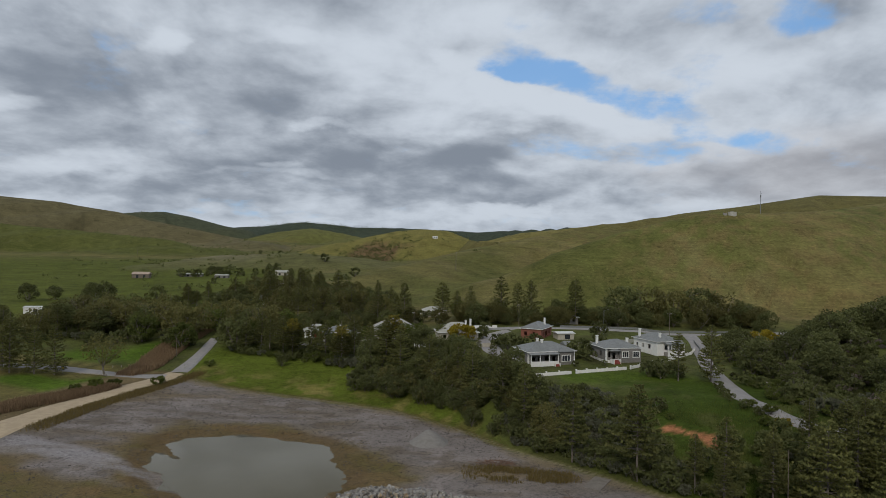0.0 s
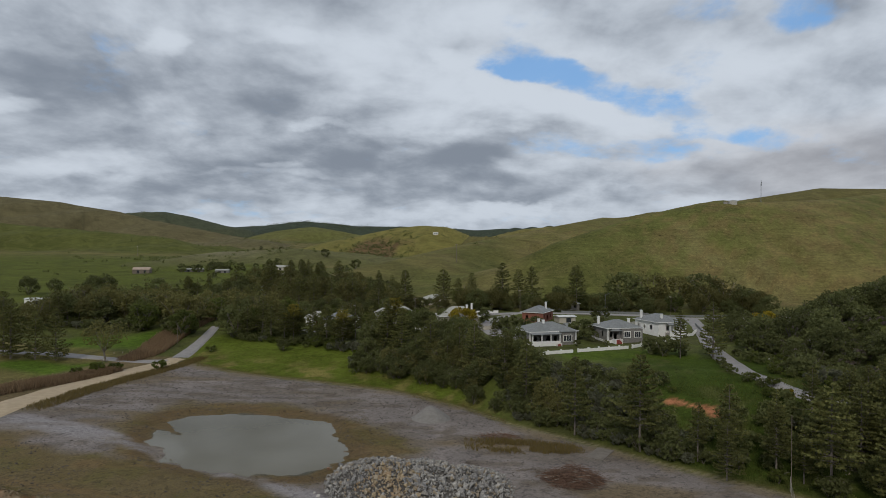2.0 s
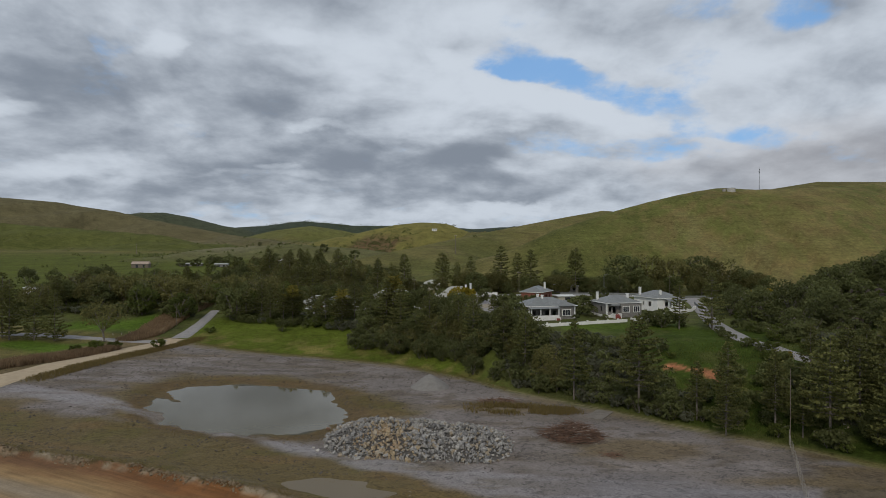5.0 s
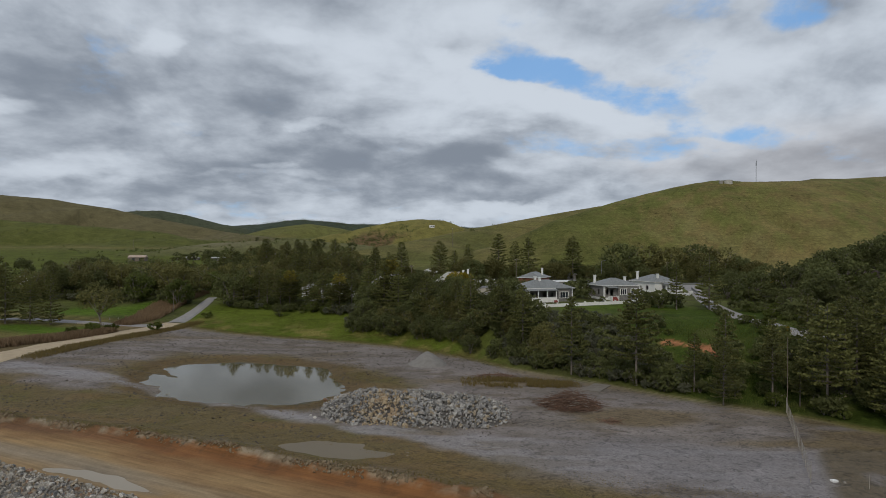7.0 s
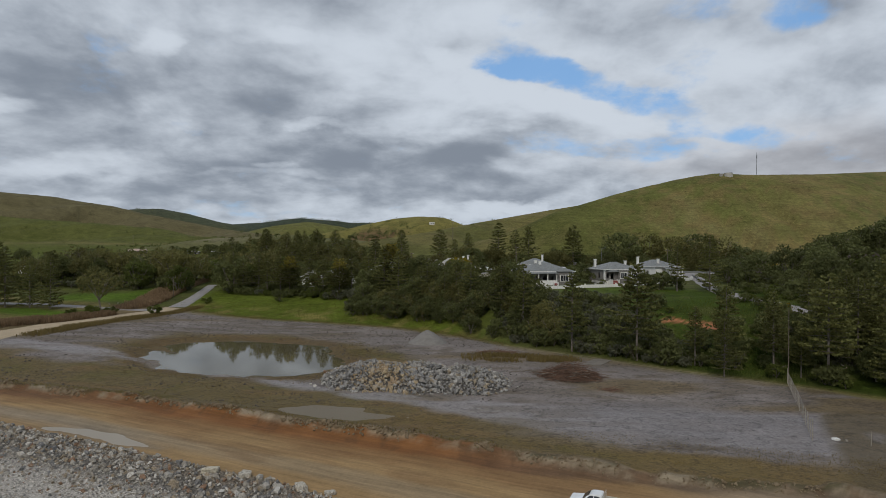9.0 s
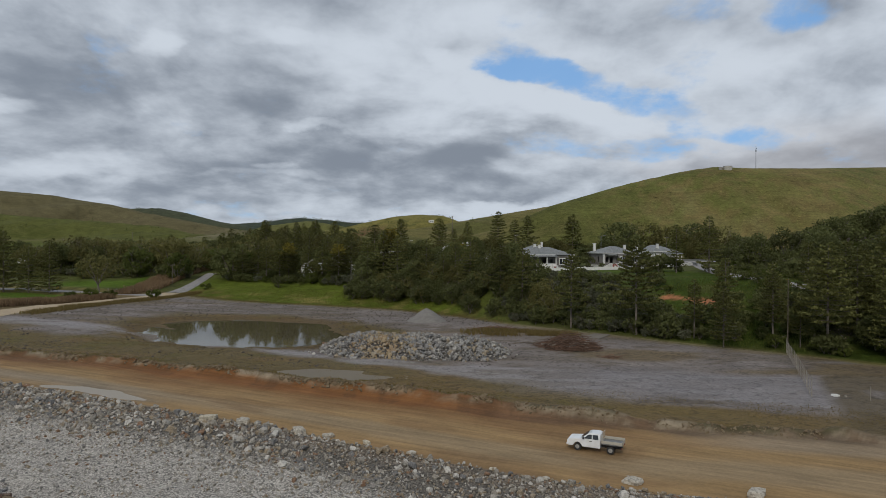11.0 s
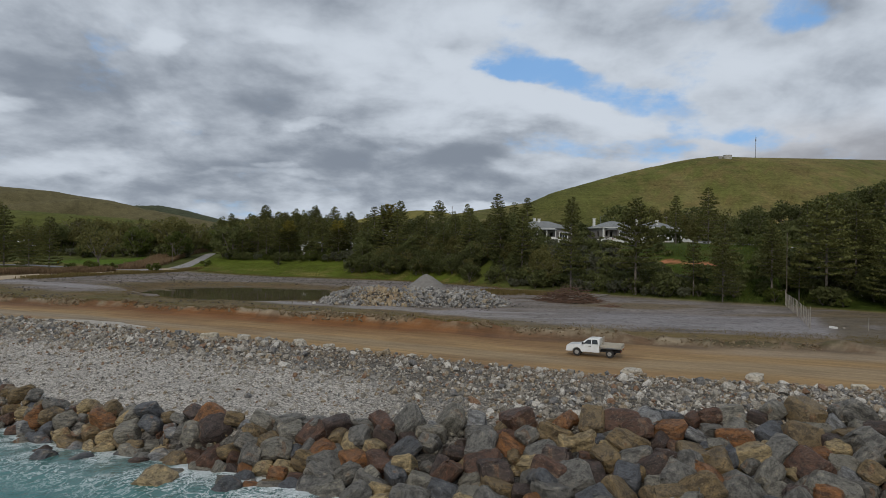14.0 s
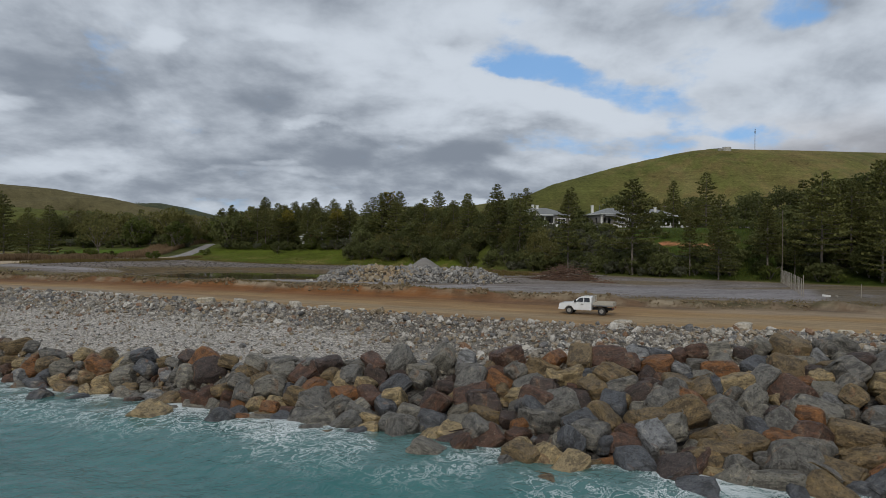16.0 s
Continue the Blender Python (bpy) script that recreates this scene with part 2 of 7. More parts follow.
STEEL = worn("dull_steel", (0.30, 0.31, 0.32), (0.22, 0.225, 0.23), 3.0, 0.45, 0.05, metal=0.7)
CONCRETE = worn("concrete", (0.34, 0.32, 0.29), (0.25, 0.235, 0.21), 1.0, 0.85, 0.2)
RED_STEP = worn("red_painted_step", (0.26, 0.055, 0.04), (0.2, 0.045, 0.035), 2.0, 0.6, 0.05)
BARK = worn("grey_bark", (0.21, 0.18, 0.15), (0.12, 0.10, 0.08), 1.5, 0.9, 0.5, 5.0, vary=0.4)
PALE_BARK = worn("pale_bark", (0.36, 0.33, 0.28), (0.22, 0.19, 0.16), 1.2, 0.85, 0.3, 5.0, vary=0.3)
DEAD_WOOD = worn("dead_red_brown_wood", (0.20, 0.115, 0.072), (0.12, 0.070, 0.046), 1.5, 0.9, 0.3, vary=0.6)
PINE_LEAF = leafy("pine_foliage", (0.096, 0.103, 0.034), (0.172, 0.168, 0.053))
# golden third colour: sunlight on the crown's top, painted in
PINE_SUN_TOP = leafy("pine_foliage_sun_top", (0.042, 0.052, 0.018), (0.10, 0.09, 0.022), (0.24, 0.20, 0.035))
GUM_LEAF = leafy("gum_foliage", (0.100, 0.098, 0.034), (0.172, 0.156, 0.052))
GREEN_LEAF = leafy("green_foliage", (0.066, 0.086, 0.019), (0.120, 0.135, 0.030))
DARK_LEAF = leafy("dark_foliage", (0.078, 0.088, 0.031), (0.132, 0.140, 0.050))
GREY_LEAF = leafy("grey_green_foliage", (0.094, 0.099, 0.062), (0.146, 0.148, 0.094))
MEADOW_LEAF = leafy("meadow_blades", (0.085, 0.105, 0.018), (0.17, 0.155, 0.040))
GOLD_LEAF = leafy("golden_foliage", (0.16, 0.13, 0.015), (0.33, 0.25, 0.02))
DRY_LEAF = leafy("dry_brown_foliage", (0.155, 0.105, 0.060), (0.36, 0.25, 0.145))
WEED_LEAF = leafy("weed_blades", (0.105, 0.083, 0.030), (0.195, 0.145, 0.056))
PINK_TWIG = leafy("bare_mauve_twigs", (0.16, 0.13, 0.115), (0.26, 0.21, 0.19))
RED_LEAF = leafy("red_foliage", (0.20, 0.05, 0.03), (0.30, 0.09, 0.045))
GREY_STONES = ((0.0, (0.27, 0.243, 0.20)), (0.26, (0.36, 0.335, 0.29)), (0.46, (0.155, 0.15, 0.145)), (0.62, (0.52, 0.49, 0.44)), (0.76, (0.28, 0.22, 0.145)), (0.93, (0.22, 0.125, 0.07)))
RUBBLE_ROCK = rocky("grey_rubble", GREY_STONES, 1.6, True, False, 0.3)
PIECE_ROCK = rocky("grey_rubble_piece", GREY_STONES, 1.6, False, False, 0.3)
PILE_STOPS = ((0.0, (0.25, 0.24, 0.225)), (0.3, (0.32, 0.305, 0.28)), (0.55, (0.19, 0.183, 0.175)), (0.78, (0.40, 0.38, 0.345)), (0.88, (0.29, 0.235, 0.16)))
PILE_ROCK = rocky("pale_quarry_rock", PILE_STOPS, 1.4, True, False, 0.3)
PILE_PIECE = rocky("pale_quarry_rock_piece", PILE_STOPS, 1.4, False, False, 0.3)
TAN_PIECE = rocky("tan_quarry_rock", ((0.0, (0.36, 0.275, 0.16)), (0.5, (0.32, 0.22, 0.12)), (0.8, (0.40, 0.34, 0.25))), 1.4, True, False, 0.3)
ARMOUR_STOPS = ((0.0, (0.132, 0.125, 0.111)), (0.22, (0.170, 0.158, 0.130)), (0.4, (0.155, 0.108, 0.050)), (0.54, (0.086, 0.041, 0.023)), (0.64, (0.077, 0.081, 0.091)), (0.74, (0.185, 0.078, 0.022)), (0.82, (0.300, 0.228, 0.118)), (0.88, (0.057, 0.037, 0.03)), (0.95, (0.190, 0.193, 0.197)))
ARMOUR = rocky("armour_rock", ARMOUR_STOPS, 2.2, False, True, 1.0, 0.55)
ARMOUR_FAR = rocky("armour_rock_joined", ARMOUR_STOPS, 1.4, True, True, 0.8, 0.6)


# ---- land: functions of place that give height and cover ----
def hash2(ix, iy, seed):
    h = np.sin(ix * 127.1 + iy * 311.7 + seed * 74.7) * 43758.5453
    return h - np.floor(h)


def vnoise(x, y, seed=0):
    ix, iy = np.floor(x), np.floor(y)
    fx, fy = x - ix, y - iy
    fx, fy = fx * fx * (3 - 2 * fx), fy * fy * (3 - 2 * fy)
    a, b = hash2(ix, iy, seed), hash2(ix + 1, iy, seed)
    c, d = hash2(ix, iy + 1, seed), hash2(ix + 1, iy + 1, seed)
    return (a * (1 - fx) + b * fx) * (1 - fy) + (c * (1 - fx) + d * fx) * fy


def fbm(x, y, size, octaves=4, seed=0):
    """Soft noise from 0 to 1 whose largest waves are `size` metres long."""
    x, y = np.asarray(x, float), np.asarray(y, float)
    total, amp, s = np.zeros(np.broadcast(x, y).shape), 0.5, 1.0 / size
    for o in range(octaves):
        total += amp * vnoise(x * s + 17.3 * o, y * s - 9.1 * o, seed + o)
        amp, s = amp * 0.5, s * 2.03
    return total / (1 - 0.5 ** octaves)


def smooth(v):
    v = np.clip(v, 0, 1)
    return v * v * (3 - 2 * v)


def along(table, x):
    return np.interp(x, [p[0] for p in table], [p[1] for p in table])


def line_dist(x, y, line, closed=False):
    """The distance to a polyline, and how far along it (0 to 1) the nearest point lies."""
    pts = [tuple(p[:2]) for p in line] + ([tuple(line[0][:2])] if closed else [])
    best, at = np.full(np.shape(x), 1e9), np.zeros(np.shape(x))
    n = len(pts) - 1
    for i, ((ax, ay), (bx, by)) in enumerate(zip(pts, pts[1:])):
        dx, dy = bx - ax, by - ay
        s = np.clip(((x - ax) * dx + (y - ay) * dy) / (dx * dx + dy * dy), 0, 1)
        d = np.hypot(x - ax - s * dx, y - ay - s * dy)
        at = np.where(d < best, (i + s) / n, at)
        best = np.minimum(best, d)
    return best, at


def inside(x, y, ring):
    odd = np.zeros(np.shape(x), bool)
    for (ax, ay), (bx, by) in zip(ring, ring[1:] + ring[:1]):
        cross = ((ay > y) != (by > y)) & (x < (bx - ax) * (y - ay) / ((by - ay) or 1e-9) + ax)
        odd ^= cross
    return odd


def ring_dist(x, y, ring):
    """Signed distance to a ring: negative inside."""
    d, _ = line_dist(x, y, ring, True)
    return np.where(inside(x, y, ring), -d, d)


WATERLINE = [(-300, 190), (-120, 103), (-60, 66), (-36, 53), (-28, 48), (-20, 45), (-13, 42), (-8, 39), (2, 36.5), (6, 33), (12, 30.5), (22, 28), (60, 12), (300, -60)]
ROCK_TOP = [(-300, 196), (-120, 108), (-60, 69), (-38, 55.5), (-30, 51), (-17, 46), (0, 43), (12, 41.5), (26, 40.5), (45, 36), (70, 26), (300, -40)]
ROCK_Z = [(-60, 1.2), (-38, 1.3), (-17, 1.7), (0, 2.2), (12, 3.0), (26, 3.8), (60, 4.0)]
ROAD_NEAR = [(-300, 200), (-120, 122), (-63, 93), (-46, 85), (-33, 78), (-20, 72), (-10, 66), (-1, 61), (6, 57), (13, 54), (20, 51.7), (34, 48), (70, 37), (300, -20)]
ROAD_FAR = [(-300, 212), (-120, 130), (-78, 112), (-58, 105), (-41, 97), (-26, 90), (-13, 84), (-5, 80), (5, 75), (15, 71.5), (22, 69.5), (38, 66), (47, 64), (80, 56), (300, 0)]
BANK_TOP = [(-300, 216), (-120, 133), (-80, 116.5), (-64, 111.5), (-48, 106.5), (-30, 98), (-17, 92), (-6, 87), (8, 79.8), (21, 74), (27, 71.8), (38, 69), (47, 67), (80, 59), (300, 3)]
MEADOW = [(-400, 330), (-150, 268), (-104, 252), (-80, 236), (-44, 222), (-15, 208), (8, 185), (18, 170), (31, 158), (40, 149), (51, 137), (60, 129), (68, 122), (78, 111), (110, 78), (300, -10)]
POND = [(-72, 154), (-75, 166), (-66, 159), (-75, 171), (-72, 177), (-59, 181), (-45, 177), (-33, 173), (-29, 163), (-23.5, 150), (-23, 142), (-28.5, 132), (-36.5, 130.5), (-48, 134), (-61, 141)]
PUDDLE = [(-26.5, 99), (-25.7, 104), (-20.4, 105), (-12.6, 102.8), (-7, 99), (-11.7, 95.5), (-17, 94.5), (-22, 97)]
ROAD_PUDDLE = [(-57, 92), (-51, 92.2), (-44, 88.8), (-36, 82.7), (-41, 84), (-50, 88.5)]
TRACK = [(-114, 165), (-97, 161), (-80, 153), (-61, 142.5), (-34, 125.5), (-23, 118), (-8, 110), (7, 102.5), (19, 97), (31, 95), (60, 90), (90, 82)]
SAND_ROAD = [(-124, 160), (-123, 177), (-120, 207), (-113, 235), (-107.5, 257), (-111, 294), (-115, 325), (-121, 350)]
SIDE_ROAD = [(-110, 250), (-122, 250), (-140, 254), (-160, 260), (-200, 262), (-260, 265)]
BACK_ROAD = [(-70, 300), (-20, 298), (12, 300), (40, 312), (70, 311), (90, 306), (140, 305), (175, 320)]
DRIVE = [(118, 306), (112, 280), (102, 250), (94, 225), (88, 198), (86, 178), (88.5, 163), (93, 155), (106, 148), (130, 140)]
LANE = [(30, 300), (22, 287), (17, 266), (20, 246), (26, 232)]
# crest lines of the hills: x, y, z, steepness, roundness
RIDGES = [
    ([(38, 455, 38), (82, 462, 57), (137, 490, 74), (171, 505, 83), (200, 512, 89.5), (226, 525, 94), (257, 520, 92.5), (330, 560, 98), (507, 720, 121), (800, 760, 125)], 0.60, 42),
    ([(312, 1250, 114), (372, 1260, 123), (469, 1280, 139), (643, 1300, 164), (765, 1300, 184), (901, 1300, 184), (1300, 1250, 175)], 0.15, 90),
    ([(-95, 470, 28), (-47, 590, 40), (8, 690, 52), (60, 770, 65), (150, 850, 84), (240, 950, 102)], 0.20, 60),
    ([(128, 215, 21), (150, 222, 28), (172, 226, 34), (220, 238, 46), (330, 320, 66)], 0.42, 14),
    ([(-1900, 2050, 235), (-1485, 2100, 212), (-1296, 2100, 197), (-1107, 2100, 168), (-918, 2050, 130), (-712, 2050, 92), (-480, 1720, 66)], 0.26, 130),
    ([(-1300, 1500, 120), (-900, 1480, 92), (-620, 1400, 72)], 0.20, 80),
    ([(-2100, 3400, 235), (-1695, 3300, 224), (-1563, 3500, 245), (-1406, 3500, 217), (-1217, 3500, 168)], 0.30, 120),
    ([(-1800, 4500, 196), (-1524, 4450, 190), (-1176, 4000, 188), (-890, 4000, 223), (-603, 4000, 199), (-317, 4000, 194), (155, 4200, 184), (418, 4200, 196), (790, 4000, 218), (1500, 3800, 240)], 0.25, 120),
    ([(-671, 2600, 126), (-555, 2600, 140), (-421, 2500, 118), (-297, 2400, 98)], 0.22, 100),
    ([(-230, 1480, 74), (-119, 1500, 101), (-58, 1500, 107), (2, 1450, 102), (77, 1400, 70)], 0.26, 70),
    ([(146, 2000, 84), (246, 2100, 119), (415, 2200, 139), (800, 2100, 190)], 0.20, 90),
    ([(-330, 930, 44), (-230, 960, 50), (-150, 1000, 44)], 0.14, 60),
]


def flank(x, y, line, k, r):
    """The height of one hill: its crest, falling off to the sides in spurs and gullies."""
    d, s = line_dist(x, y, line)
    n = len(line) - 1
    crest = np.interp(s * n, np.arange(n + 1), [p[2] for p in line])
    if r <= 20:
        gully_or_shade = fbm(x, y, 18, 3, 3) * 3
    elif r < 80:
        gully_or_shade = fbm(x, y, max(r * 2.2, 40), 4, int(r)) * np.clip(d, 0, 300) * 0.22
    else:
        run = np.concatenate([[0], np.cumsum([math.hypot(b[0] - a[0], b[1] - a[1]) for a, b in zip(line, line[1:])])])
        way = np.interp(s * n, np.arange(n + 1), run) + 0.55 * d
        spur = np.abs(2 * fbm(way, d * 0.22, r * 2.6, 3, int(r)) - 1)
        gully_or_shade = np.clip(d, 0, 340) * (0.06 * fbm(x, y, r * 1.6, 4, int(r) + 3) + 0.75 * spur)
    return crest - k * (np.sqrt(d * d + r * r) - r) - 0.6 * np.clip(d - 4.5 * r, 0, None) - gully_or_shade


def land(x, y):
    """The ground's height above the sea."""
    x, y = np.asarray(x, float), np.asarray(y, float)
    g = y - along(MEADOW, x)
    rise = along([(-300, 2), (-150, 3), (-60, 6), (-20, 10.5), (10, 13), (400, 13)], x)
    width = along([(-150, 80), (-60, 75), (0, 42), (30, 44), (60, 62), (90, 78), (200, 90)], x)
    valley = 4.3 + rise * smooth(g / width) + 0.02 * np.clip(y - 230, 0, 2300) + 0.010 * np.clip(y - 450, 0, 2000) + 0.02 * np.clip(-x - 60, 0, 200) * smooth((y - 110) / 60)
    valley = valley + (fbm(x, y, 60, 3, 5) - 0.5) * 2.4 * smooth(g / 60) + (fbm(x, y, 420, 4, 9) - 0.5) * 26 * smooth((y - 700) / 900)
    z = np.exp(valley / 3.5)
    for line, k, r in RIDGES:
        z = z + np.exp(np.clip(flank(x, y, line, k, r) / 3.5, -60, 80))
    z = np.log(z) * 3.5
    # the terrace on which the houses stand
    shelf = smooth((g - width + 4) / 8) * smooth((330 - y) / 20) * smooth((x + 15) / 15) * smooth((108 - x) / 14)
    z = z * (1 - shelf) + shelf * (17.5 + 0.028 * (y - 215))
    # the working flat: shallow bumps, the two ponds
    flat_w = smooth((-g) / 6)
    z = np.where(g < 0, z * (1 - flat_w) + flat_w * (4.3 + 0.02 * np.clip(-x - 60, 0, 200) * smooth((y - 110) / 60)), z)
    z = z + flat_w * ((fbm(x, y, 14, 4, 2) - 0.5) * 0.5 + (fbm(x, y, 2.2, 2, 4) - 0.5) * 0.12)
    pd = ring_dist(x, y, POND) + (fbm(x, y, 7, 3, 8) - 0.5) * 4.5 + (fbm(x, y, 2.4, 2, 7) - 0.5) * 3.6
    w = smooth((7 - pd) / 6)
    z = z * (1 - w) + w * (3.57 + 0.05 * np.clip(pd, -9, 7))
    pd2 = ring_dist(x, y, PUDDLE) + (fbm(x * 0.6, y * 1.5, 4, 4, 6) - 0.5) * 4.5
    w = smooth((2.2 - pd2) / 2)
    z = z * (1 - w) + w * (4.19 + 0.05 * np.clip(pd2, -4, 3))
    # bank beside the shore road, the road bed, the rubble slope down to the armour rock
    yb, yf, yn = along(BANK_TOP, x), along(ROAD_FAR, x), along(ROAD_NEAR, x)
    yb = yb + (fbm(x, x * 0, 6, 4, 23) - 0.5) * 2.4
    lip = along([(-300, 5.3), (4, 5.3), (30, 4.95), (300, 4.9)], x) + (fbm(x, y, 5, 3, 21) - 0.5) * 1.0 + (fbm(x * 1.0, y * 0.3, 1.6, 2, 22) - 0.5) * 0.6
    over = smooth((y - yb) / 7.0)
    z = np.where(y < yb + 7, lip * (1 - over) + z * over, z)
    up = np.clip((y - yf) / np.maximum(yb - yf, 0.5), 0, 1)
    face = 0.30 * up + 0.70 * smooth((up - 0.62) / 0.36)
    bed = 4.15 + (fbm(x, y, 9, 3, 31) - 0.5) * 0.22
    z = np.where(y < yb, bed * (1 - face) + lip * face, z)
    pd3 = ring_dist(x, y, ROAD_PUDDLE) + (fbm(x, y, 4, 3, 33) - 0.5) * 1.6
    w = smooth((1.6 - pd3) / 1.5)
    z = z * (1 - w) + w * (4.08 + 0.05 * np.clip(pd3, -3, 2))
    yr, zr, yw = along(ROCK_TOP, x), along(ROCK_Z, x), along(WATERLINE, x)
    s = np.clip((yn - y) / np.maximum(yn - yr, 1), 0, 1)
    beach = along([(-60, 1.0), (-20, 0.9), (10, 0.3), (40, 0.0)], x)
    fall = s ** (1 - 0.35 * beach)
    slope = (4.35 * (1 - fall) + zr * fall) + (fbm(x, y, 3.5, 3, 41) - 0.5) * 0.7 * np.clip(s * 6, 0, 1)
    z = np.where(y < yn, slope, z)
    q = (yr - y) / np.maximum(yr - yw, 1)
    z = np.where(y < yr, zr - 0.3 - (zr + 0.1) * np.clip(q, 0, 8), z)
    return np.maximum(z, -4.0)


def land_at(x, y):
    return float(land(np.array([x]), np.array([y]))[0])


def blend(col, w, c):
    return col * (1 - w[:, None]) + np.array(c) * w[:, None]


def hill_of(x, y):
    """Which crest the land there belongs to, and how far below it the place lies."""
    best, which = np.full(len(x), -1e9), np.zeros(len(x), int)
    for i, (line, k, r) in enumerate(RIDGES):
        h = flank(x, y, line, k, r)
        which, best = np.where(h > best, i, which), np.maximum(h, best)
    return which, best


# pasture colour of each hill; 8, 9 and 10 carry a painted patch of sunlight
HILL_COVER_AND_SUN = {1: (0.115, 0.100, 0.036), 4: (0.108, 0.094, 0.048), 5: (0.078, 0.086, 0.022), 6: (0.060, 0.068, 0.036), 7: (0.040, 0.052, 0.036), 8: (0.112, 0.112, 0.036), 9: (0.160, 0.142, 0.042), 10: (0.165, 0.142, 0.050), 11: (0.105, 0.102, 0.042)}


def cover_of(x, y):
    """The ground's colour and its roughness: what covers it there, with some sun and shade painted in."""
    n1, n2, n3 = fbm(x, y, 30, 4, 50), fbm(x, y, 7, 4, 51), fbm(x, y, 130, 4, 52)
    g = y - along(MEADOW, x)
    col = np.zeros((len(x), 3)) + (0.088, 0.092, 0.026)
    rough = np.full(len(x), 0.9)
    # pasture of the hills: greener in the valley, drier on the slopes and far off
    col = blend(col, smooth((n3 - 0.35) * 3), (0.128, 0.110, 0.040))
    col = blend(col, smooth((n1 - 0.5) * 4) * 0.6, (0.15, 0.125, 0.055))
    left = smooth((-x - 0.12 * y - 60) / 60) * smooth((y - 330) / 60) * smooth((1250 - y) / 350)
    col = blend(col, left * 0.9, (0.074, 0.088, 0.014))
    brown = smooth((-x - 0.25 * y) / 200) * smooth((y - 1300) / 300)
    col = blend(col, brown * 0.7, (0.14, 0.115, 0.062))
    which, crest_h = hill_of(x, y)
    own = smooth((crest_h - land(x, y) + 7) / 6)
    for i, c in HILL_COVER_AND_SUN.items():
        col = blend(col, own * (which == i) * (0.70 + 0.3 * n3), c)
    burnt = smooth((1.0 - np.hypot((x + 150) / 75, (y - 1340) / 95) + (n1 - 0.5) * 0.9) * 3)
    col = blend(col, burnt * 0.75, (0.125, 0.075, 0.046))
    scrubland = smooth(1 - np.hypot((x + 330) / 110, (y - 960) / 120))
    col = blend(col, scrubland * 0.8, (0.20, 0.175, 0.115))
    far = smooth((y - 3000) / 700)
    col = blend(col, far * 0.6, (0.048, 0.060, 0.046))
    # right hill: ochre patches and pale stones
    rh = smooth((x - 60) / 120) * smooth((y - 330) / 40) * smooth((900 - y) / 100)
    col = blend(col, rh * smooth((n2 - 0.42) * 4) * 0.7, (0.135, 0.102, 0.042))
    # whole hill lightened: sunshine on it put into the ground colour
    col = col * (1 + 0.14 * rh[:, None])
    # town and bank
    town = smooth(g / 4) * smooth((345 - y) / 25) * smooth((x + 280) / 40)
    col = blend(col, town * 0.9, (0.070, 0.082, 0.022))
    under = town * smooth((n2 - 0.45) * 5) * smooth((y - 150) / 20)
    col = blend(col, under * 0.5, (0.075, 0.07, 0.035))
    strip = smooth(g / 3) * smooth((62 - g) / 25) * smooth((25 - x) / 30) * smooth((x + 112) / 8)
    col = blend(col, strip * 0.95, (0.092, 0.118, 0.015))
    col = blend(col, strip * smooth((n2 - 0.48) * 5) * smooth((30 - g) / 20) * 0.8, (0.20, 0.165, 0.055))
    lawn = smooth(1 - line_dist(x, y, [(45, 205), (72, 208), (84, 190), (78, 172)])[0] / 14)
    col = blend(col, np.clip(lawn * 1.4, 0, 1), (0.064, 0.092, 0.011))
    slope_g = smooth((x - 46 + (n2 - 0.5) * 10) / 8) * smooth((112 - x) / 10) * smooth((g - 1) / 5) * smooth((205 - y) / 8)
    col = blend(col, slope_g * 0.9, (0.036, 0.054, 0.008))
    col = blend(col, slope_g * smooth((n2 - 0.52) * 6) * 0.55, (0.085, 0.085, 0.028))
    clay = smooth((1.0 - line_dist(x, y, [(59.6, 165), (64, 161.5), (68.5, 156.5)])[0] / 2.4 + (n2 - 0.5) * 1.6) * 2)
    col = blend(col, clay, (0.30, 0.13, 0.065))
    lawn2 = smooth(1 - line_dist(x, y, [(-160, 238), (-138, 228), (-128, 240)])[0] / 14) + smooth(1 - line_dist(x, y, [(-160, 285), (-135, 285), (-135, 300)])[0] / 20)
    col = blend(col, np.clip(lawn2 * 1.5, 0, 1), (0.072, 0.112, 0.014))
    scree = smooth((1.0 - np.hypot((x - 126) / 17, (y - 208) / 8) + (n2 - 0.5) * 2.0) * 2)
    col = blend(col, scree * 0.6, (0.14, 0.115, 0.085))
    stony = smooth((1.0 - np.hypot((x - 94) / 13, (y - 128) / 9) + (n2 - 0.5) * 1.2) * 2)
    col = blend(col, stony * 0.85, (0.085, 0.074, 0.070))
    # the flat
    road_x = np.interp(y, [p[1] for p in SAND_ROAD], [p[0] for p in SAND_ROAD])
    verge = smooth((road_x + 13 - x + (n2 - 0.5) * 12) / 9)
    f = smooth((-g + (n2 - 0.5) * 6) / 3.0) * smooth((x - road_x + 3) / 3)
    col = blend(col, smooth((road_x + 2 - x) / 3) * smooth((x - road_x + 24) / 6) * smooth((262 - y) / 8), (0.125, 0.095, 0.050))
    mud = np.array((0.166, 0.147, 0.140)) * (0.66 + 0.68 * n2)[:, None]
    mud = blend(mud, smooth((fbm(x * 0.6, y * 1.4, 11, 4, 60) - 0.50) * 5) * 0.6, (0.110, 0.092, 0.074))
    mud = blend(mud, smooth((fbm(x * 0.6, y * 1.4, 24, 5, 61) - 0.50) * 6) * 0.8, (0.115, 0.084, 0.040))
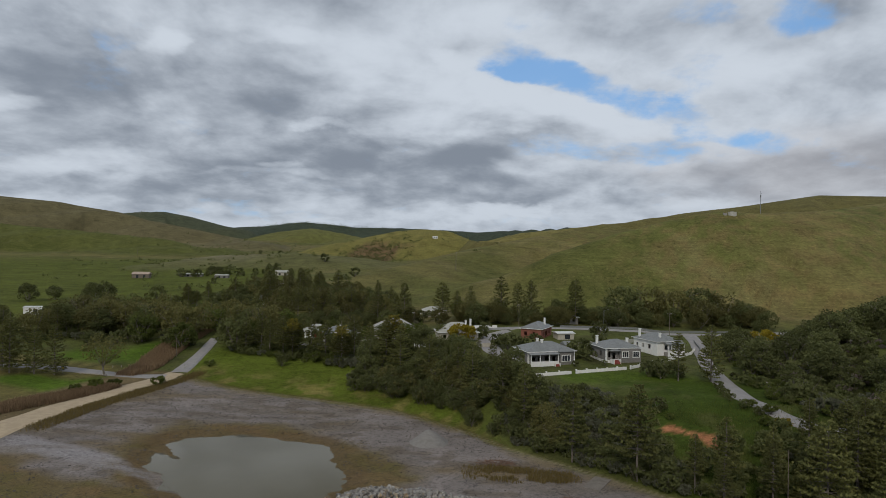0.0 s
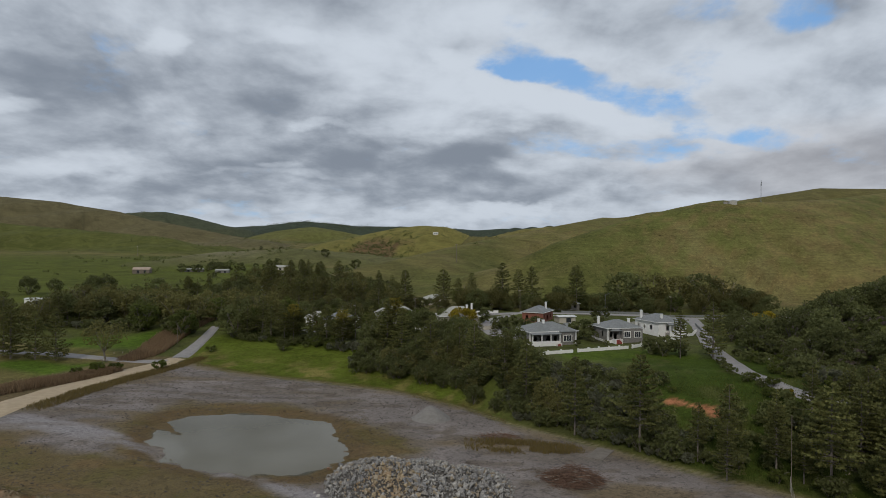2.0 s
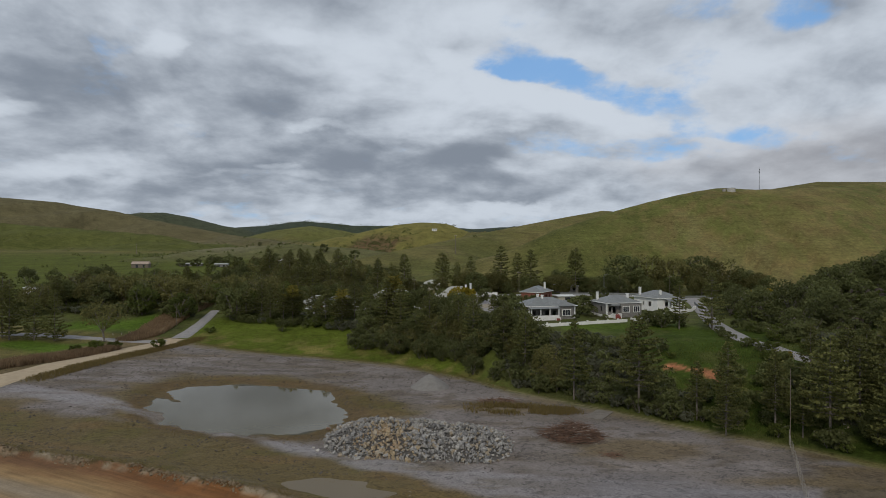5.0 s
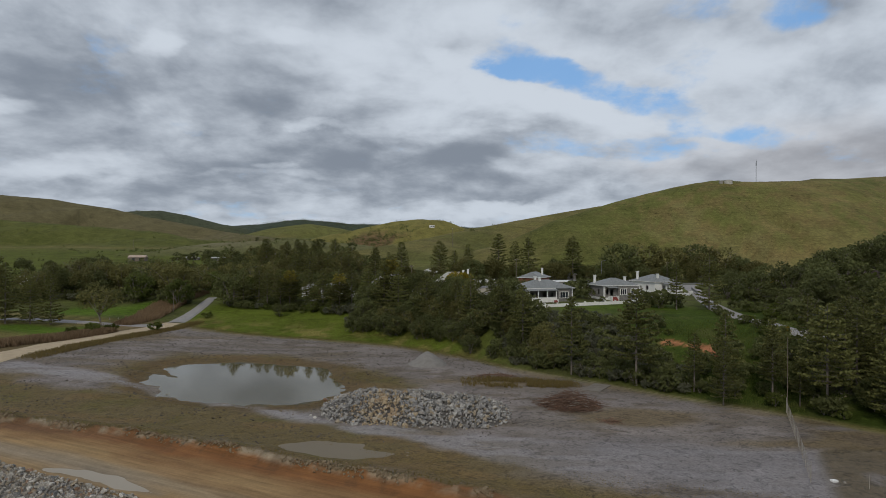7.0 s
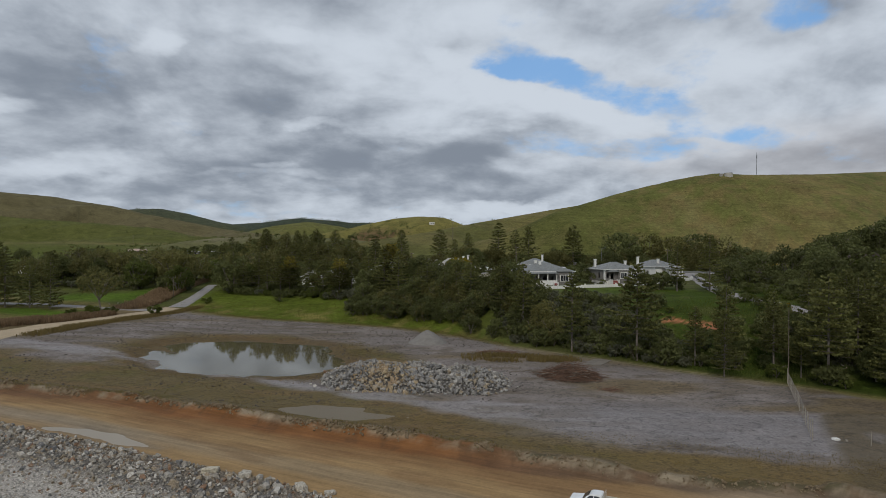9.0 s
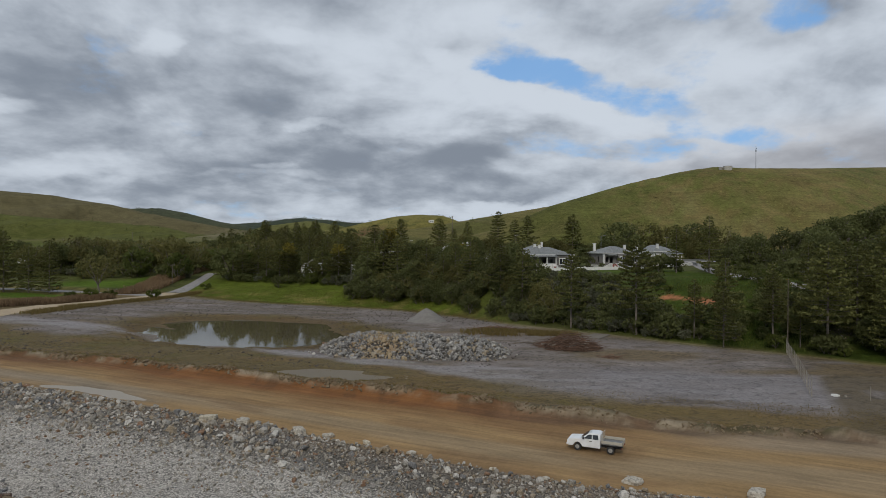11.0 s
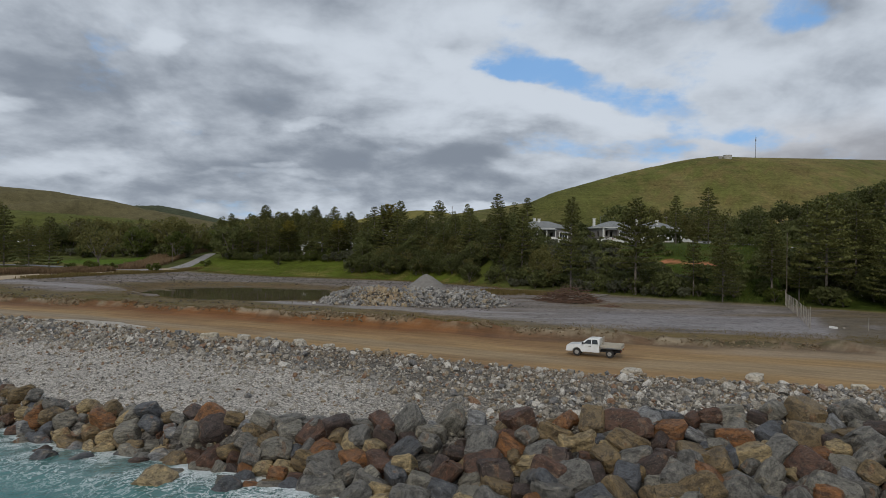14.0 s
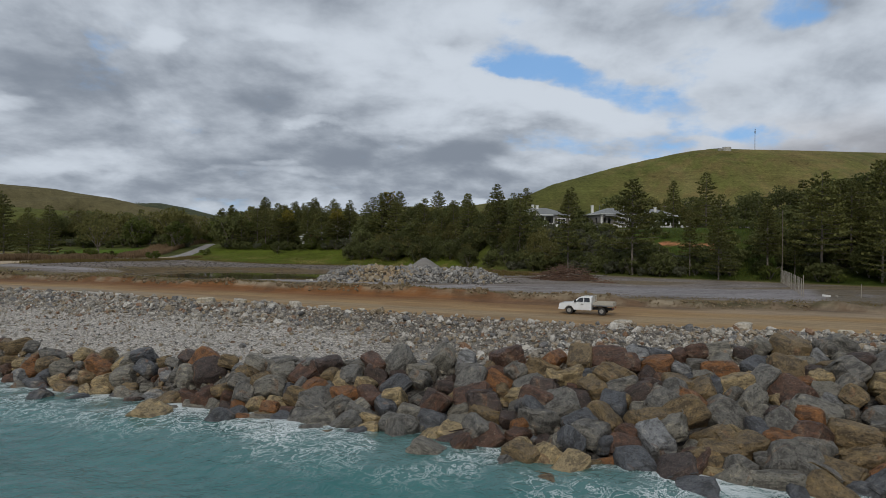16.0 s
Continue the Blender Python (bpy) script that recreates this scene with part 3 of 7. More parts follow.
    mud = blend(mud, smooth((fbm(x * 0.7, y * 1.3, 5, 4, 62) - 0.53) * 8) * 0.6, (0.085, 0.066, 0.045))
    pd = ring_dist(x, y, POND) + (n2 - 0.5) * 4
    moss = smooth((15 - pd + (n1 - 0.5) * 24 + (n2 - 0.5) * 10) / 9) * smooth((pd + 6) / 3)
    moss = np.maximum(moss, smooth((17 - np.abs(y - along(BANK_TOP, x) - 13) + (n1 - 0.5) * 18) / 8) * smooth((30 - x) / 30))
    moss = np.maximum(moss, 0.95 * smooth((7.5 - np.abs(y - along(BANK_TOP, x) - 6) + (n2 - 0.5) * 9 + (n1 - 0.5) * 8) / 5) * smooth((66 - x) / 30))
    moss = np.maximum(moss, 0.8 * smooth((4.0 - np.abs(y - along(BANK_TOP, x) - 3) + (n2 - 0.5) * 6) / 4))
    mud = blend(mud, moss * 0.92, (0.098, 0.073, 0.024))
    mud = blend(mud, moss * smooth((n2 - 0.5) * 6) * 0.55, (0.080, 0.071, 0.015))
    mud = blend(mud, moss * smooth((fbm(x * 0.6, y * 1.4, 9, 4, 65) - 0.52) * 7) * 0.6, (0.125, 0.082, 0.034))
    mud = blend(mud, smooth((4.5 - np.abs(pd - 2.5)) / 3) * 0.6, (0.085, 0.055, 0.024))
    mud = blend(mud, smooth((-g + 5) / 5) * smooth((8 + g) / 4) * 0.8 * smooth((n2 - 0.35) * 5), (0.15, 0.12, 0.075))
    mud = blend(mud, moss * smooth((x + 8) / 16) * smooth((n1 - 0.3) * 3) * 0.65, (0.140, 0.094, 0.036))
    mud = blend(mud, verge * 0.8, (0.092, 0.070, 0.036))
    td, _ = line_dist(x, y, TRACK)
    wide = along([(-114, 9), (-80, 4), (-40, 3.2), (0, 5), (20, 11), (90, 15)], x)
    tr = smooth((wide - td + (n2 - 0.5) * 5) / 3) * (0.55 + 0.45 * smooth((fbm(x * 0.25, y, 2.5, 3, 63) - 0.4) * 5))
    mud = blend(mud, tr * 0.85, (0.205, 0.192, 0.200))
    lane = smooth((15 - np.abs(y - along(BANK_TOP, x) - 27) + (n1 - 0.5) * 14) / 8) * smooth((x - 12) / 20)
    mud = blend(mud, lane * 0.6 * (0.6 + 0.4 * smooth((fbm(x * 0.3, y, 3.5, 3, 64) - 0.35) * 4)), (0.150, 0.141, 0.150))
    mud = blend(mud, smooth((x - 60 - (y - 105) * 0.45) / 3) * smooth((n2 - 0.33) * 5) * 0.85, (0.085, 0.064, 0.032))
    mud = blend(mud, smooth(-pd / 1.5), (0.07, 0.068, 0.052))
    col = col * (1 - f[:, None]) + mud * (1.03, 1.0, 0.95) * f[:, None]
    rough = np.where(f > 0.5, 0.82 - 0.25 * tr, rough)
    col = blend(col, smooth(1 - np.abs(g + (n2 - 0.5) * 1.5) / 1.3) * smooth((x + 104) / 10) * smooth((75 - x) / 8) * 0.7, (0.215, 0.185, 0.12))
    # bank and shore road
    yb, yf, yn = along(BANK_TOP, x) + (fbm(x, x * 0, 6, 4, 23) - 0.5) * 2.4, along(ROAD_FAR, x), along(ROAD_NEAR, x)
    bank = smooth((yb + 0.8 - y) / 0.8)
    redness = along([(-120, 0.5), (-60, 0.7), (-45, 1.0), (0, 1.0), (12, 0.5), (30, 0.15), (300, 0.1)], x)
    face_c = np.array((0.112, 0.090, 0.064))[None, :] * (1 - redness[:, None]) + np.array((0.170, 0.076, 0.027))[None, :] * redness[:, None]
    face_c = face_c * (0.72 + 0.56 * fbm(x, y * 0.5, 3.0, 4, 70))[:, None]
    col = col * (1 - bank[:, None]) + face_c * bank[:, None]
    crest = smooth(1.35 - np.abs(y - yb + 0.35 + (n2 - 0.5) * 0.9) / 1.0)
    col = blend(col, crest * smooth((fbm(x, y, 4, 3, 73) - 0.36) * 5) * (0.9 - 0.55 * smooth((x - 28) / 18)), (0.255, 0.210, 0.145))
    # dark specks along the lip: its shadow line painted into the colour
    tuft_or_shade = smooth(1.2 - np.abs(y - yb - 0.1 + (n2 - 0.5) * 1.6) / 0.9) * smooth((fbm(x, y, 3.2, 3, 74) - 0.50) * 8)
    col = blend(col, tuft_or_shade * 0.8, (0.050, 0.046, 0.018))
    # dark patches on the upper face: the bank's shade, painted as well
    gully_or_shade = smooth((fbm(x * 1.6, y * 0.5, 2.4, 3, 75) - 0.54) * 8) * smooth((y - yf - 1.4) / 0.6) * smooth((yb + 0.2 - y) / 0.5)
    col = blend(col, gully_or_shade * 0.4, (0.085, 0.046, 0.022))
    road = smooth((yf + 2.2 - y + (n2 - 0.5) * 3) / 2.5)
    mid = (y - yn) / np.maximum(yf - yn, 1)
    ruts = fbm(x, mid * 42, 14, 4, 71)
    rc = np.array((0.275, 0.180, 0.084))[None, :] * (0.80 + 0.40 * ruts)[:, None]
    rc = blend(rc, smooth((1 - np.abs(mid - 0.42 + (ruts - 0.5) * 0.3) / 0.24) * 1.4) * 0.6, (0.250, 0.195, 0.125))
    rc = blend(rc, smooth((ruts - 0.56) * 8) * 0.5, (0.165, 0.098, 0.048))
    rc = blend(rc, smooth((mid - 0.76 + (ruts - 0.5) * 0.35) * 5) * redness * 0.8, (0.185, 0.100, 0.042))
    rc = blend(rc, smooth((mid - 0.75) * 6) * smooth((x - 22) / 12) * 0.6, (0.24, 0.20, 0.15))
    rp = smooth((1.5 - ring_dist(x, y, ROAD_PUDDLE)) / 2)
    rc = blend(rc, rp * 0.5, (0.20, 0.165, 0.12))
    rc = blend(rc, smooth((-x - 25) / 25) * smooth(1 - np.abs(mid - 0.35) / 0.35) * 0.5, (0.22, 0.19, 0.15))
    col = col * (1 - road[:, None]) + rc * road[:, None]
    rough = np.where(road > 0.5, 0.85, rough)
    # rubble and pale shingle
    rub = smooth((yn + 0.6 - y + (n2 - 0.5) * 2) / 1.2)
    shingle = smooth((-x + 5 - (y - 50) * 0.6 + (n2 - 0.5) * 14) / 14)
    rcol = blend(np.zeros((len(x), 3)) + (0.135, 0.122, 0.105), shingle * smooth((yn - 4 - y) / 5), (0.36, 0.335, 0.30))
    rcol = blend(rcol, smooth((yn - y) / 3) * smooth((3 - yn + y) / 3), (0.27, 0.19, 0.12))
    # darker ground from the boulders' top line down to the sea
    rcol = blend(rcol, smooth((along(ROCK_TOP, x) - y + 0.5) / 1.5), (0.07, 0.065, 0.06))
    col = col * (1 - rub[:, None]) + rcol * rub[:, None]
    return np.clip(col, 0, 1), rough


def sheet(name, verts, faces, mat, parent=None, label="", shade=False):
    me = bpy.data.meshes.new(name)
    verts, faces = np.asarray(verts, np.float32), np.asarray(faces, np.int32)
    k = faces.shape[1]
    me.vertices.add(len(verts))
    me.vertices.foreach_set("co", verts.ravel())
    me.loops.add(faces.size)
    me.loops.foreach_set("vertex_index", faces.ravel())
    me.polygons.add(len(faces))
    me.polygons.foreach_set("loop_start", np.arange(0, faces.size, k, dtype=np.int32))
    me.polygons.foreach_set("use_smooth", np.full(len(faces), shade, bool))
    me.update(calc_edges=True)
    if mat:
        me.materials.append(mat)
    ob = new(name, me)
    if parent is not None:
        ob.parent = parent
    if label:
        ob["label"] = label
    return ob


def grid_faces(rows, cols):
    i = np.arange(rows * cols).reshape(rows, cols)
    return np.stack([i[:-1, :-1].ravel(), i[:-1, 1:].ravel(), i[1:, 1:].ravel(), i[1:, :-1].ravel()], 1)


def tinted(ob, col, rough):
    c = ob.data.color_attributes.new("cover", "FLOAT_COLOR", "POINT")
    c.data.foreach_set("color", np.column_stack([col, rough]).astype(np.float32).ravel())


def ground_material(kind):
    """The cover's colour with the grain of pasture, trodden mud, driven earth or shingle."""
    m, t, b = material("ground_" + kind)
    att = nd(t, "ShaderNodeAttribute", attribute_name="cover")
    p = place(t)

    def wave(fac, lo, hi, amount):
        return ramp(t, fac, lo, hi, -amount, amount, False)

    wide = noise_node(t, p, 0.035, 5.0, 0.65, 0.5)
    clod = noise_node(t, p, 0.32, 6.0, 0.66, 0.4)
    grain = noise_node(t, p, 2.6, 6.0, 0.68)
    lum = math_node(t, "ADD", wave(grain, 0.25, 0.75, 0.38), wave(clod, 0.3, 0.7, 0.22))
    high, strength, deep = grain, 0.5, 0.25
    if kind == "pasture":
        lum = math_node(t, "ADD", lum, wave(wide, 0.3, 0.7, 0.25))
        tread = nd(t, "ShaderNodeVectorMath", operation="MULTIPLY")
        wire(t, p, tread.inputs[0])
        tread.inputs[1].default_value = (0.07, 0.07, 1.0)
        lum = math_node(t, "ADD", lum, wave(noise_node(t, tread.outputs[0], 1.0, 6.0, 0.7, 0.4), 0.32, 0.68, 0.16))
        tuft_or_shade = noise_node(t, p, 0.55, 7.0, 0.75, 0.3)
        lum = math_node(t, "ADD", lum, ramp(t, tuft_or_shade, 0.55, 0.66, 0.0, 0.50))
        lum = math_node(t, "ADD", lum, ramp(t, tuft_or_shade, 0.45, 0.35, 0.0, -0.42))
    elif kind == "mud":
        rough_ = noise_node(t, p, 0.8, 10.0, 0.80, 0.9)
        pits = math_node(t, "ADD", math_node(t, "MULTIPLY", rough_, 0.72), math_node(t, "MULTIPLY", clod, 0.28))
        lum = math_node(t, "ADD", lum, ramp(t, pits, 0.48, 0.60, 0.18, -0.52))
        lum = math_node(t, "ADD", lum, ramp(t, noise_node(t, p, 5.5, 4.0, 0.7), 0.60, 0.70, 0.0, 0.38))
        high, strength, deep = pits, 0.7, 0.3
    elif kind == "earth":
        turn = nd(t, "ShaderNodeMapping", vector_type="TEXTURE")
        wire(t, p, turn.inputs["Vector"])
        turn.inputs["Rotation"].default_value = (0, 0, radians(-27))
        turn.inputs["Scale"].default_value = (14.0, 0.85, 1.0)
        drag = noise_node(t, turn.outputs[0], 1.0, 6.0, 0.62, 0.3)
        lum = math_node(t, "ADD", math_node(t, "MULTIPLY", lum, 0.40), wave(drag, 0.3, 0.7, 0.24))
        lum = math_node(t, "ADD", lum, ramp(t, noise_node(t, p, 4.5, 4.0, 0.7), 0.64, 0.74, 0.0, 0.28))
        high, strength, deep = math_node(t, "ADD", clod, math_node(t, "MULTIPLY", grain, 0.25)), 0.5, 0.22
    else:
        cells = nd(t, "ShaderNodeTexVoronoi")
        cells.inputs["Scale"].default_value = 6.5
        wire(t, p, cells.inputs["Vector"])
        bits = nd(t, "ShaderNodeSeparateColor")
        wire(t, cells.outputs["Color"], bits.inputs[0])
        small = nd(t, "ShaderNodeTexVoronoi")
        small.inputs["Scale"].default_value = 16.0
        wire(t, p, small.inputs["Vector"])
        bit2 = nd(t, "ShaderNodeSeparateColor")
        wire(t, small.outputs["Color"], bit2.inputs[0])
        lum = math_node(t, "ADD", math_node(t, "MULTIPLY", lum, 0.5), wave(bits.outputs[0], 0.0, 1.0, 0.42))
        lum = math_node(t, "ADD", lum, wave(bit2.outputs[0], 0.0, 1.0, 0.22))
        lum = math_node(t, "ADD", lum, ramp(t, cells.outputs["Distance"], 0.35, 0.65, 0.06, -0.34))
        high, strength, deep = math_node(t, "SUBTRACT", 1.0, cells.outputs["Distance"]), 0.4, 0.12
    lum = math_node(t, "MAXIMUM", math_node(t, "ADD", lum, 1.0), 0.22)
    gray = nd(t, "ShaderNodeCombineColor")
    for i in range(3):
        wire(t, lum, gray.inputs[i])
    wire(t, mix_node(t, 1.0, att.outputs["Color"], gray.outputs[0], "MULTIPLY"), b.inputs["Base Color"])
    wire(t, att.outputs["Alpha"], b.inputs["Roughness"])
    b.inputs["Specular IOR Level"].default_value = {"pasture": 0.05, "mud": 0.25}.get(kind, 0.15)
    bumped(t, b, high, strength, deep)
    return m


far_rows = [250.0]
while far_rows[-1] < 4850:
    far_rows.append(far_rows[-1] * 1.0135)
ys = np.concatenate([np.arange(22, 46, 0.9), np.arange(46, 125, 0.55), np.arange(125, 250, 1.2), far_rows])
slant = np.concatenate([np.linspace(-2.2, -0.82, 30, endpoint=False), np.linspace(-0.82, 0.86, 330), np.linspace(0.86, 2.2, 31)[1:]])
gx, gy = np.meshgrid(slant, ys)
gx = gx * np.maximum(gy, 45)
gz = land(gx.ravel(), gy.ravel())
ground = sheet("ground", np.column_stack([gx.ravel(), gy.ravel(), gz]), grid_faces(len(ys), len(slant)), ground_material("pasture"), shade=True)
ground.data.materials.append(ground_material("mud"))
ground.data.materials.append(ground_material("shingle"))
ground.data.materials.append(ground_material("earth"))
mid_x, mid_y = ((q[:-1, :-1] + q[1:, 1:]).ravel() / 2 for q in (gx, gy))
west = np.interp(mid_y, [p[1] for p in SAND_ROAD], [p[0] for p in SAND_ROAD])
slot = np.where(mid_y < along(ROAD_NEAR, mid_x), 2, np.where(mid_y < along(BANK_TOP, mid_x) + 1.0, 3, np.where((mid_y < along(MEADOW, mid_x)) & (mid_x > west), 1, 0)))
ground.data.polygons.foreach_set("material_index", slot.astype(np.int32))
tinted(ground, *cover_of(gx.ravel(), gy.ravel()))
tagged(ground, "muddy grey flat, grass strips and green pasture hills", "ground", kind="structure")


# ---- water ----
def sea_material():
    m, t, b = material("sea_water", 0.12)
    p = place(t)
    att = nd(t, "ShaderNodeAttribute", attribute_name="cover")
    swirl = noise_node(t, p, 0.95, 9.0, 0.72, 1.0)
    patch = noise_node(t, p, 0.16, 4.0, 0.6, 0.5)
    lace = math_node(t, "ABSOLUTE", math_node(t, "SUBTRACT", swirl, 0.5))
    thread = ramp(t, lace, 0.0, 0.030, 1.0, 0.0)
    fine = math_node(t, "ABSOLUTE", math_node(t, "SUBTRACT", noise_node(t, p, 2.6, 8.0, 0.70, 1.4), 0.5))
    thread = math_node(t, "MAXIMUM", thread, math_node(t, "MULTIPLY", ramp(t, fine, 0.0, 0.035, 1.0, 0.0), ramp(t, att.outputs["Alpha"], 0.45, 0.95)))
    foam = math_node(t, "MULTIPLY", thread, ramp(t, att.outputs["Alpha"], 0.05, 0.75))
    foam = math_node(t, "MULTIPLY", foam, ramp(t, patch, 0.40, 0.56))
    foam = math_node(t, "MAXIMUM", foam, math_node(t, "MULTIPLY", ramp(t, math_node(t, "ADD", att.outputs["Alpha"], math_node(t, "MULTIPLY", swirl, 0.9)), 1.28, 1.62), 0.85))
    body = mix_node(t, ramp(t, patch, 0.3, 0.7), (0.016, 0.112, 0.110), (0.024, 0.135, 0.126))
    body = mix_node(t, ramp(t, att.outputs["Alpha"], 0.1, 0.9), body, (0.075, 0.155, 0.145))
    wire(t, mix_node(t, foam, body, (0.82, 0.85, 0.86)), b.inputs["Base Color"])
    wire(t, math_node(t, "ADD", math_node(t, "MULTIPLY", foam, 0.6), 0.13), b.inputs["Roughness"])
    waves = math_node(t, "ADD", noise_node(t, p, 0.9, 5.0, 0.6, 0.4), math_node(t, "MULTIPLY", noise_node(t, p, 0.22, 3.0, 0.5), 1.5))
    bumped(t, b, waves, 0.55, 0.35)
    return m


sx = np.concatenate([[-4900, -2500, -1200, -600, -300, -160, -100], np.arange(-75, 75, 0.7), [100, 160, 300, 600, 1200, 2500, 4900]])
sy = np.concatenate([[-4900, -2500, -1200, -600, -300, -150, -70, -30, -10, 0], np.arange(5, 75, 0.6), [100, 140, 200, 300]])
mx, my = np.meshgrid(sx, sy)
mx, my = mx.ravel(), my.ravel()
swell = 0.28 * np.sin((my * 0.8 + mx * 0.35) * 0.55) + 0.5 * (fbm(mx, my, 6, 3, 80) - 0.5)
near_shore = np.clip(1.05 - (along(WATERLINE, mx) - my) / 10.0, 0, 1) * (0.55 + 1.0 * fbm(mx, my, 7, 3, 81))
sea = sheet("sea", np.column_stack([mx, my, swell * (np.hypot(mx, my) < 300)]), grid_faces(len(sy), len(sx)), sea_material(), shade=True)
tinted(sea, np.zeros((len(mx), 3)), np.clip(near_shore, 0, 1))
tagged(sea, "turquoise sea with white foam along the rocks", "water", kind="structure")


def still_material(name, deep, rough):
    m, t, b = material(name, rough)
    p = place(t)
    wire(t, mix_node(t, noise_node(t, p, 0.12, 4.0, 0.6), deep, tuple(c * 1.25 for c in deep)), b.inputs["Base Color"])
    b.inputs["IOR"].default_value = 1.33
    bumped(t, b, noise_node(t, p, 1.3, 3.0, 0.5), 0.05, 0.05)
    return m


POND_WATER = still_material("pond_water", (0.088, 0.076, 0.042), 0.03)
POND_WATER.node_tree.nodes["Principled BSDF"].inputs["Specular IOR Level"].default_value = 0.36
PALE_WATER = still_material("puddle_water", (0.140, 0.114, 0.076), 0.42)
PALE_WATER.node_tree.nodes["Principled BSDF"].inputs["Specular IOR Level"].default_value = 0.2


def pool(name, ring, z, mat, label, margin=1.5):
    """A level water sheet under the lowest ground of its hollow."""
    xs_, ys_ = [p[0] for p in ring], [p[1] for p in ring]
    px_, py_ = np.meshgrid(np.linspace(min(xs_) - margin, max(xs_) + margin, 48), np.linspace(min(ys_) - margin, max(ys_) + margin, 48))
    fc = grid_faces(48, 48)
    mid = np.column_stack([px_.ravel(), py_.ravel()])[fc].mean(1)
    fc = fc[ring_dist(mid[:, 0], mid[:, 1], ring) < margin]
    ob = sheet(name, np.column_stack([px_.ravel(), py_.ravel(), np.full(px_.size, z)]), fc, mat)
    return tagged(ob, label, "water", kind="structure")


pool("pond_water", POND, 3.57, POND_WATER, "shallow still brown-grey pond water on the flat", 2.6)
pool("puddle_water", PUDDLE, 4.19, PALE_WATER, "shallow pale puddle beside the earth bank", 2.2)
pool("puddle_water", ROAD_PUDDLE, 4.08, still_material("road_puddle_water", (0.25, 0.21, 0.155), 0.3), "shallow pale puddle on the dirt road", 1.0)


# ---- helpers for things ----
def empty(name, x, y, z, turn=0.0, label="", category="", group="", kind=""):
    ob = new(name)
    ob.matrix_world = pose(x, y, z, 0, 0, turn)
    return tagged(ob, label, category, group, kind)


def part(name, bm, mat, parent, label="", shade=False):
    me = bpy.data.meshes.new(name)
    bmesh.ops.recalc_face_normals(bm, faces=bm.faces)
    bm.to_mesh(me)
    bm.free()
    me.materials.append(mat)
    me.polygons.foreach_set("use_smooth", np.full(len(me.polygons), shade, bool))
    ob = new(name, me)
    ob.parent = parent
    if label:
        ob["label"] = label
    return ob


def same_part(name, ob, m):
    """Another part on the mesh of ob, under the same parent."""
    o = new(name, ob.data)
    o.parent = ob.parent
    o.matrix_local = m
    return o


def box(bm, x0, y0, z0, x1, y1, z1, bevel=0.0):
    vs = [bm.verts.new((x, y, z)) for z in (z0, z1) for x, y in ((x0, y0), (x1, y0), (x1, y1), (x0, y1))]
    faces = [bm.faces.new([vs[i] for i in f]) for f in ((0, 3, 2, 1), (4, 5, 6, 7), (0, 1, 5, 4), (1, 2, 6, 5), (2, 3, 7, 6), (3, 0, 4, 7))]
    if bevel:
        bmesh.ops.bevel(bm, geom=list({e for f in faces for e in f.edges}), offset=bevel, segments=2, affect="EDGES")
    return bm


def boxed(x0, y0, z0, x1, y1, z1, bevel=0.0):
    return box(bmesh.new(), x0, y0, z0, x1, y1, z1, bevel)


def rod(bm, a, b, r0, r1, n=6):
    """A tapered rod from a to b."""
    a, b = Vector(a), Vector(b)
    turn = (b - a).to_track_quat("Z", "Y").to_matrix()
    ring0 = [bm.verts.new(a + turn @ Vector((math.cos(2 * math.pi * i / n) * r0, math.sin(2 * math.pi * i / n) * r0, 0))) for i in range(n)]
    ring1 = [bm.verts.new(b + turn @ Vector((math.cos(2 * math.pi * i / n) * r1, math.sin(2 * math.pi * i / n) * r1, 0))) for i in range(n)]
    for i in range(n):
        bm.faces.new((ring0[i], ring0[(i + 1) % n], ring1[(i + 1) % n], ring1[i]))
    bm.faces.new(ring1)
    bm.faces.new(ring0[::-1])
    return bm


def hull(seed, n, flat=0.75, jag=0.25):
    """One angular stone about 1 m across: its corners and triangles."""
    rng = np.random.default_rng(seed)
    v = rng.normal(size=(n, 3))
    v /= np.linalg.norm(v, axis=1)[:, None]
    v = np.sign(v) * np.abs(v) ** 0.8 * (1 - jag * rng.random((n, 1))) * (0.5 * rng.uniform(0.8, 1.15), 0.5 * rng.uniform(0.65, 0.9), 0.5 * flat)
    bm = bmesh.new()
    for p in v:
        bm.verts.new(p)
    bmesh.ops.convex_hull(bm, input=bm.verts)
    bmesh.ops.delete(bm, geom=[q for q in bm.verts if not q.link_faces], context="VERTS")
    bmesh.ops.triangulate(bm, faces=bm.faces)
    bm.verts.ensure_lookup_table()
    bm.verts.index_update()
    out = np.array([q.co[:] for q in bm.verts]), np.array([[q.index for q in f.verts] for f in bm.faces])
    bm.free()
    return out


def rotations(n, rng, tilt=1.0):
    """n random turns as matrices."""
    a, b, c = rng.uniform(0, 2 * np.pi, n), rng.normal(0, 0.6 * tilt, n), rng.normal(0, 0.6 * tilt, n)
    ca, sa, cb, sb, cc, sc = np.cos(a), np.sin(a), np.cos(b), np.sin(b), np.cos(c), np.sin(c)
    z, o = np.zeros(n), np.ones(n)
    rz = np.array([[ca, -sa, z], [sa, ca, z], [z, z, o]])
    rx = np.array([[o, z, z], [z, cb, -sb], [z, sb, cb]])
    ry = np.array([[cc, z, sc], [z, o, z], [-sc, z, cc]])
    return np.einsum("ijn,jkn,kln->nil", rz, rx, ry)


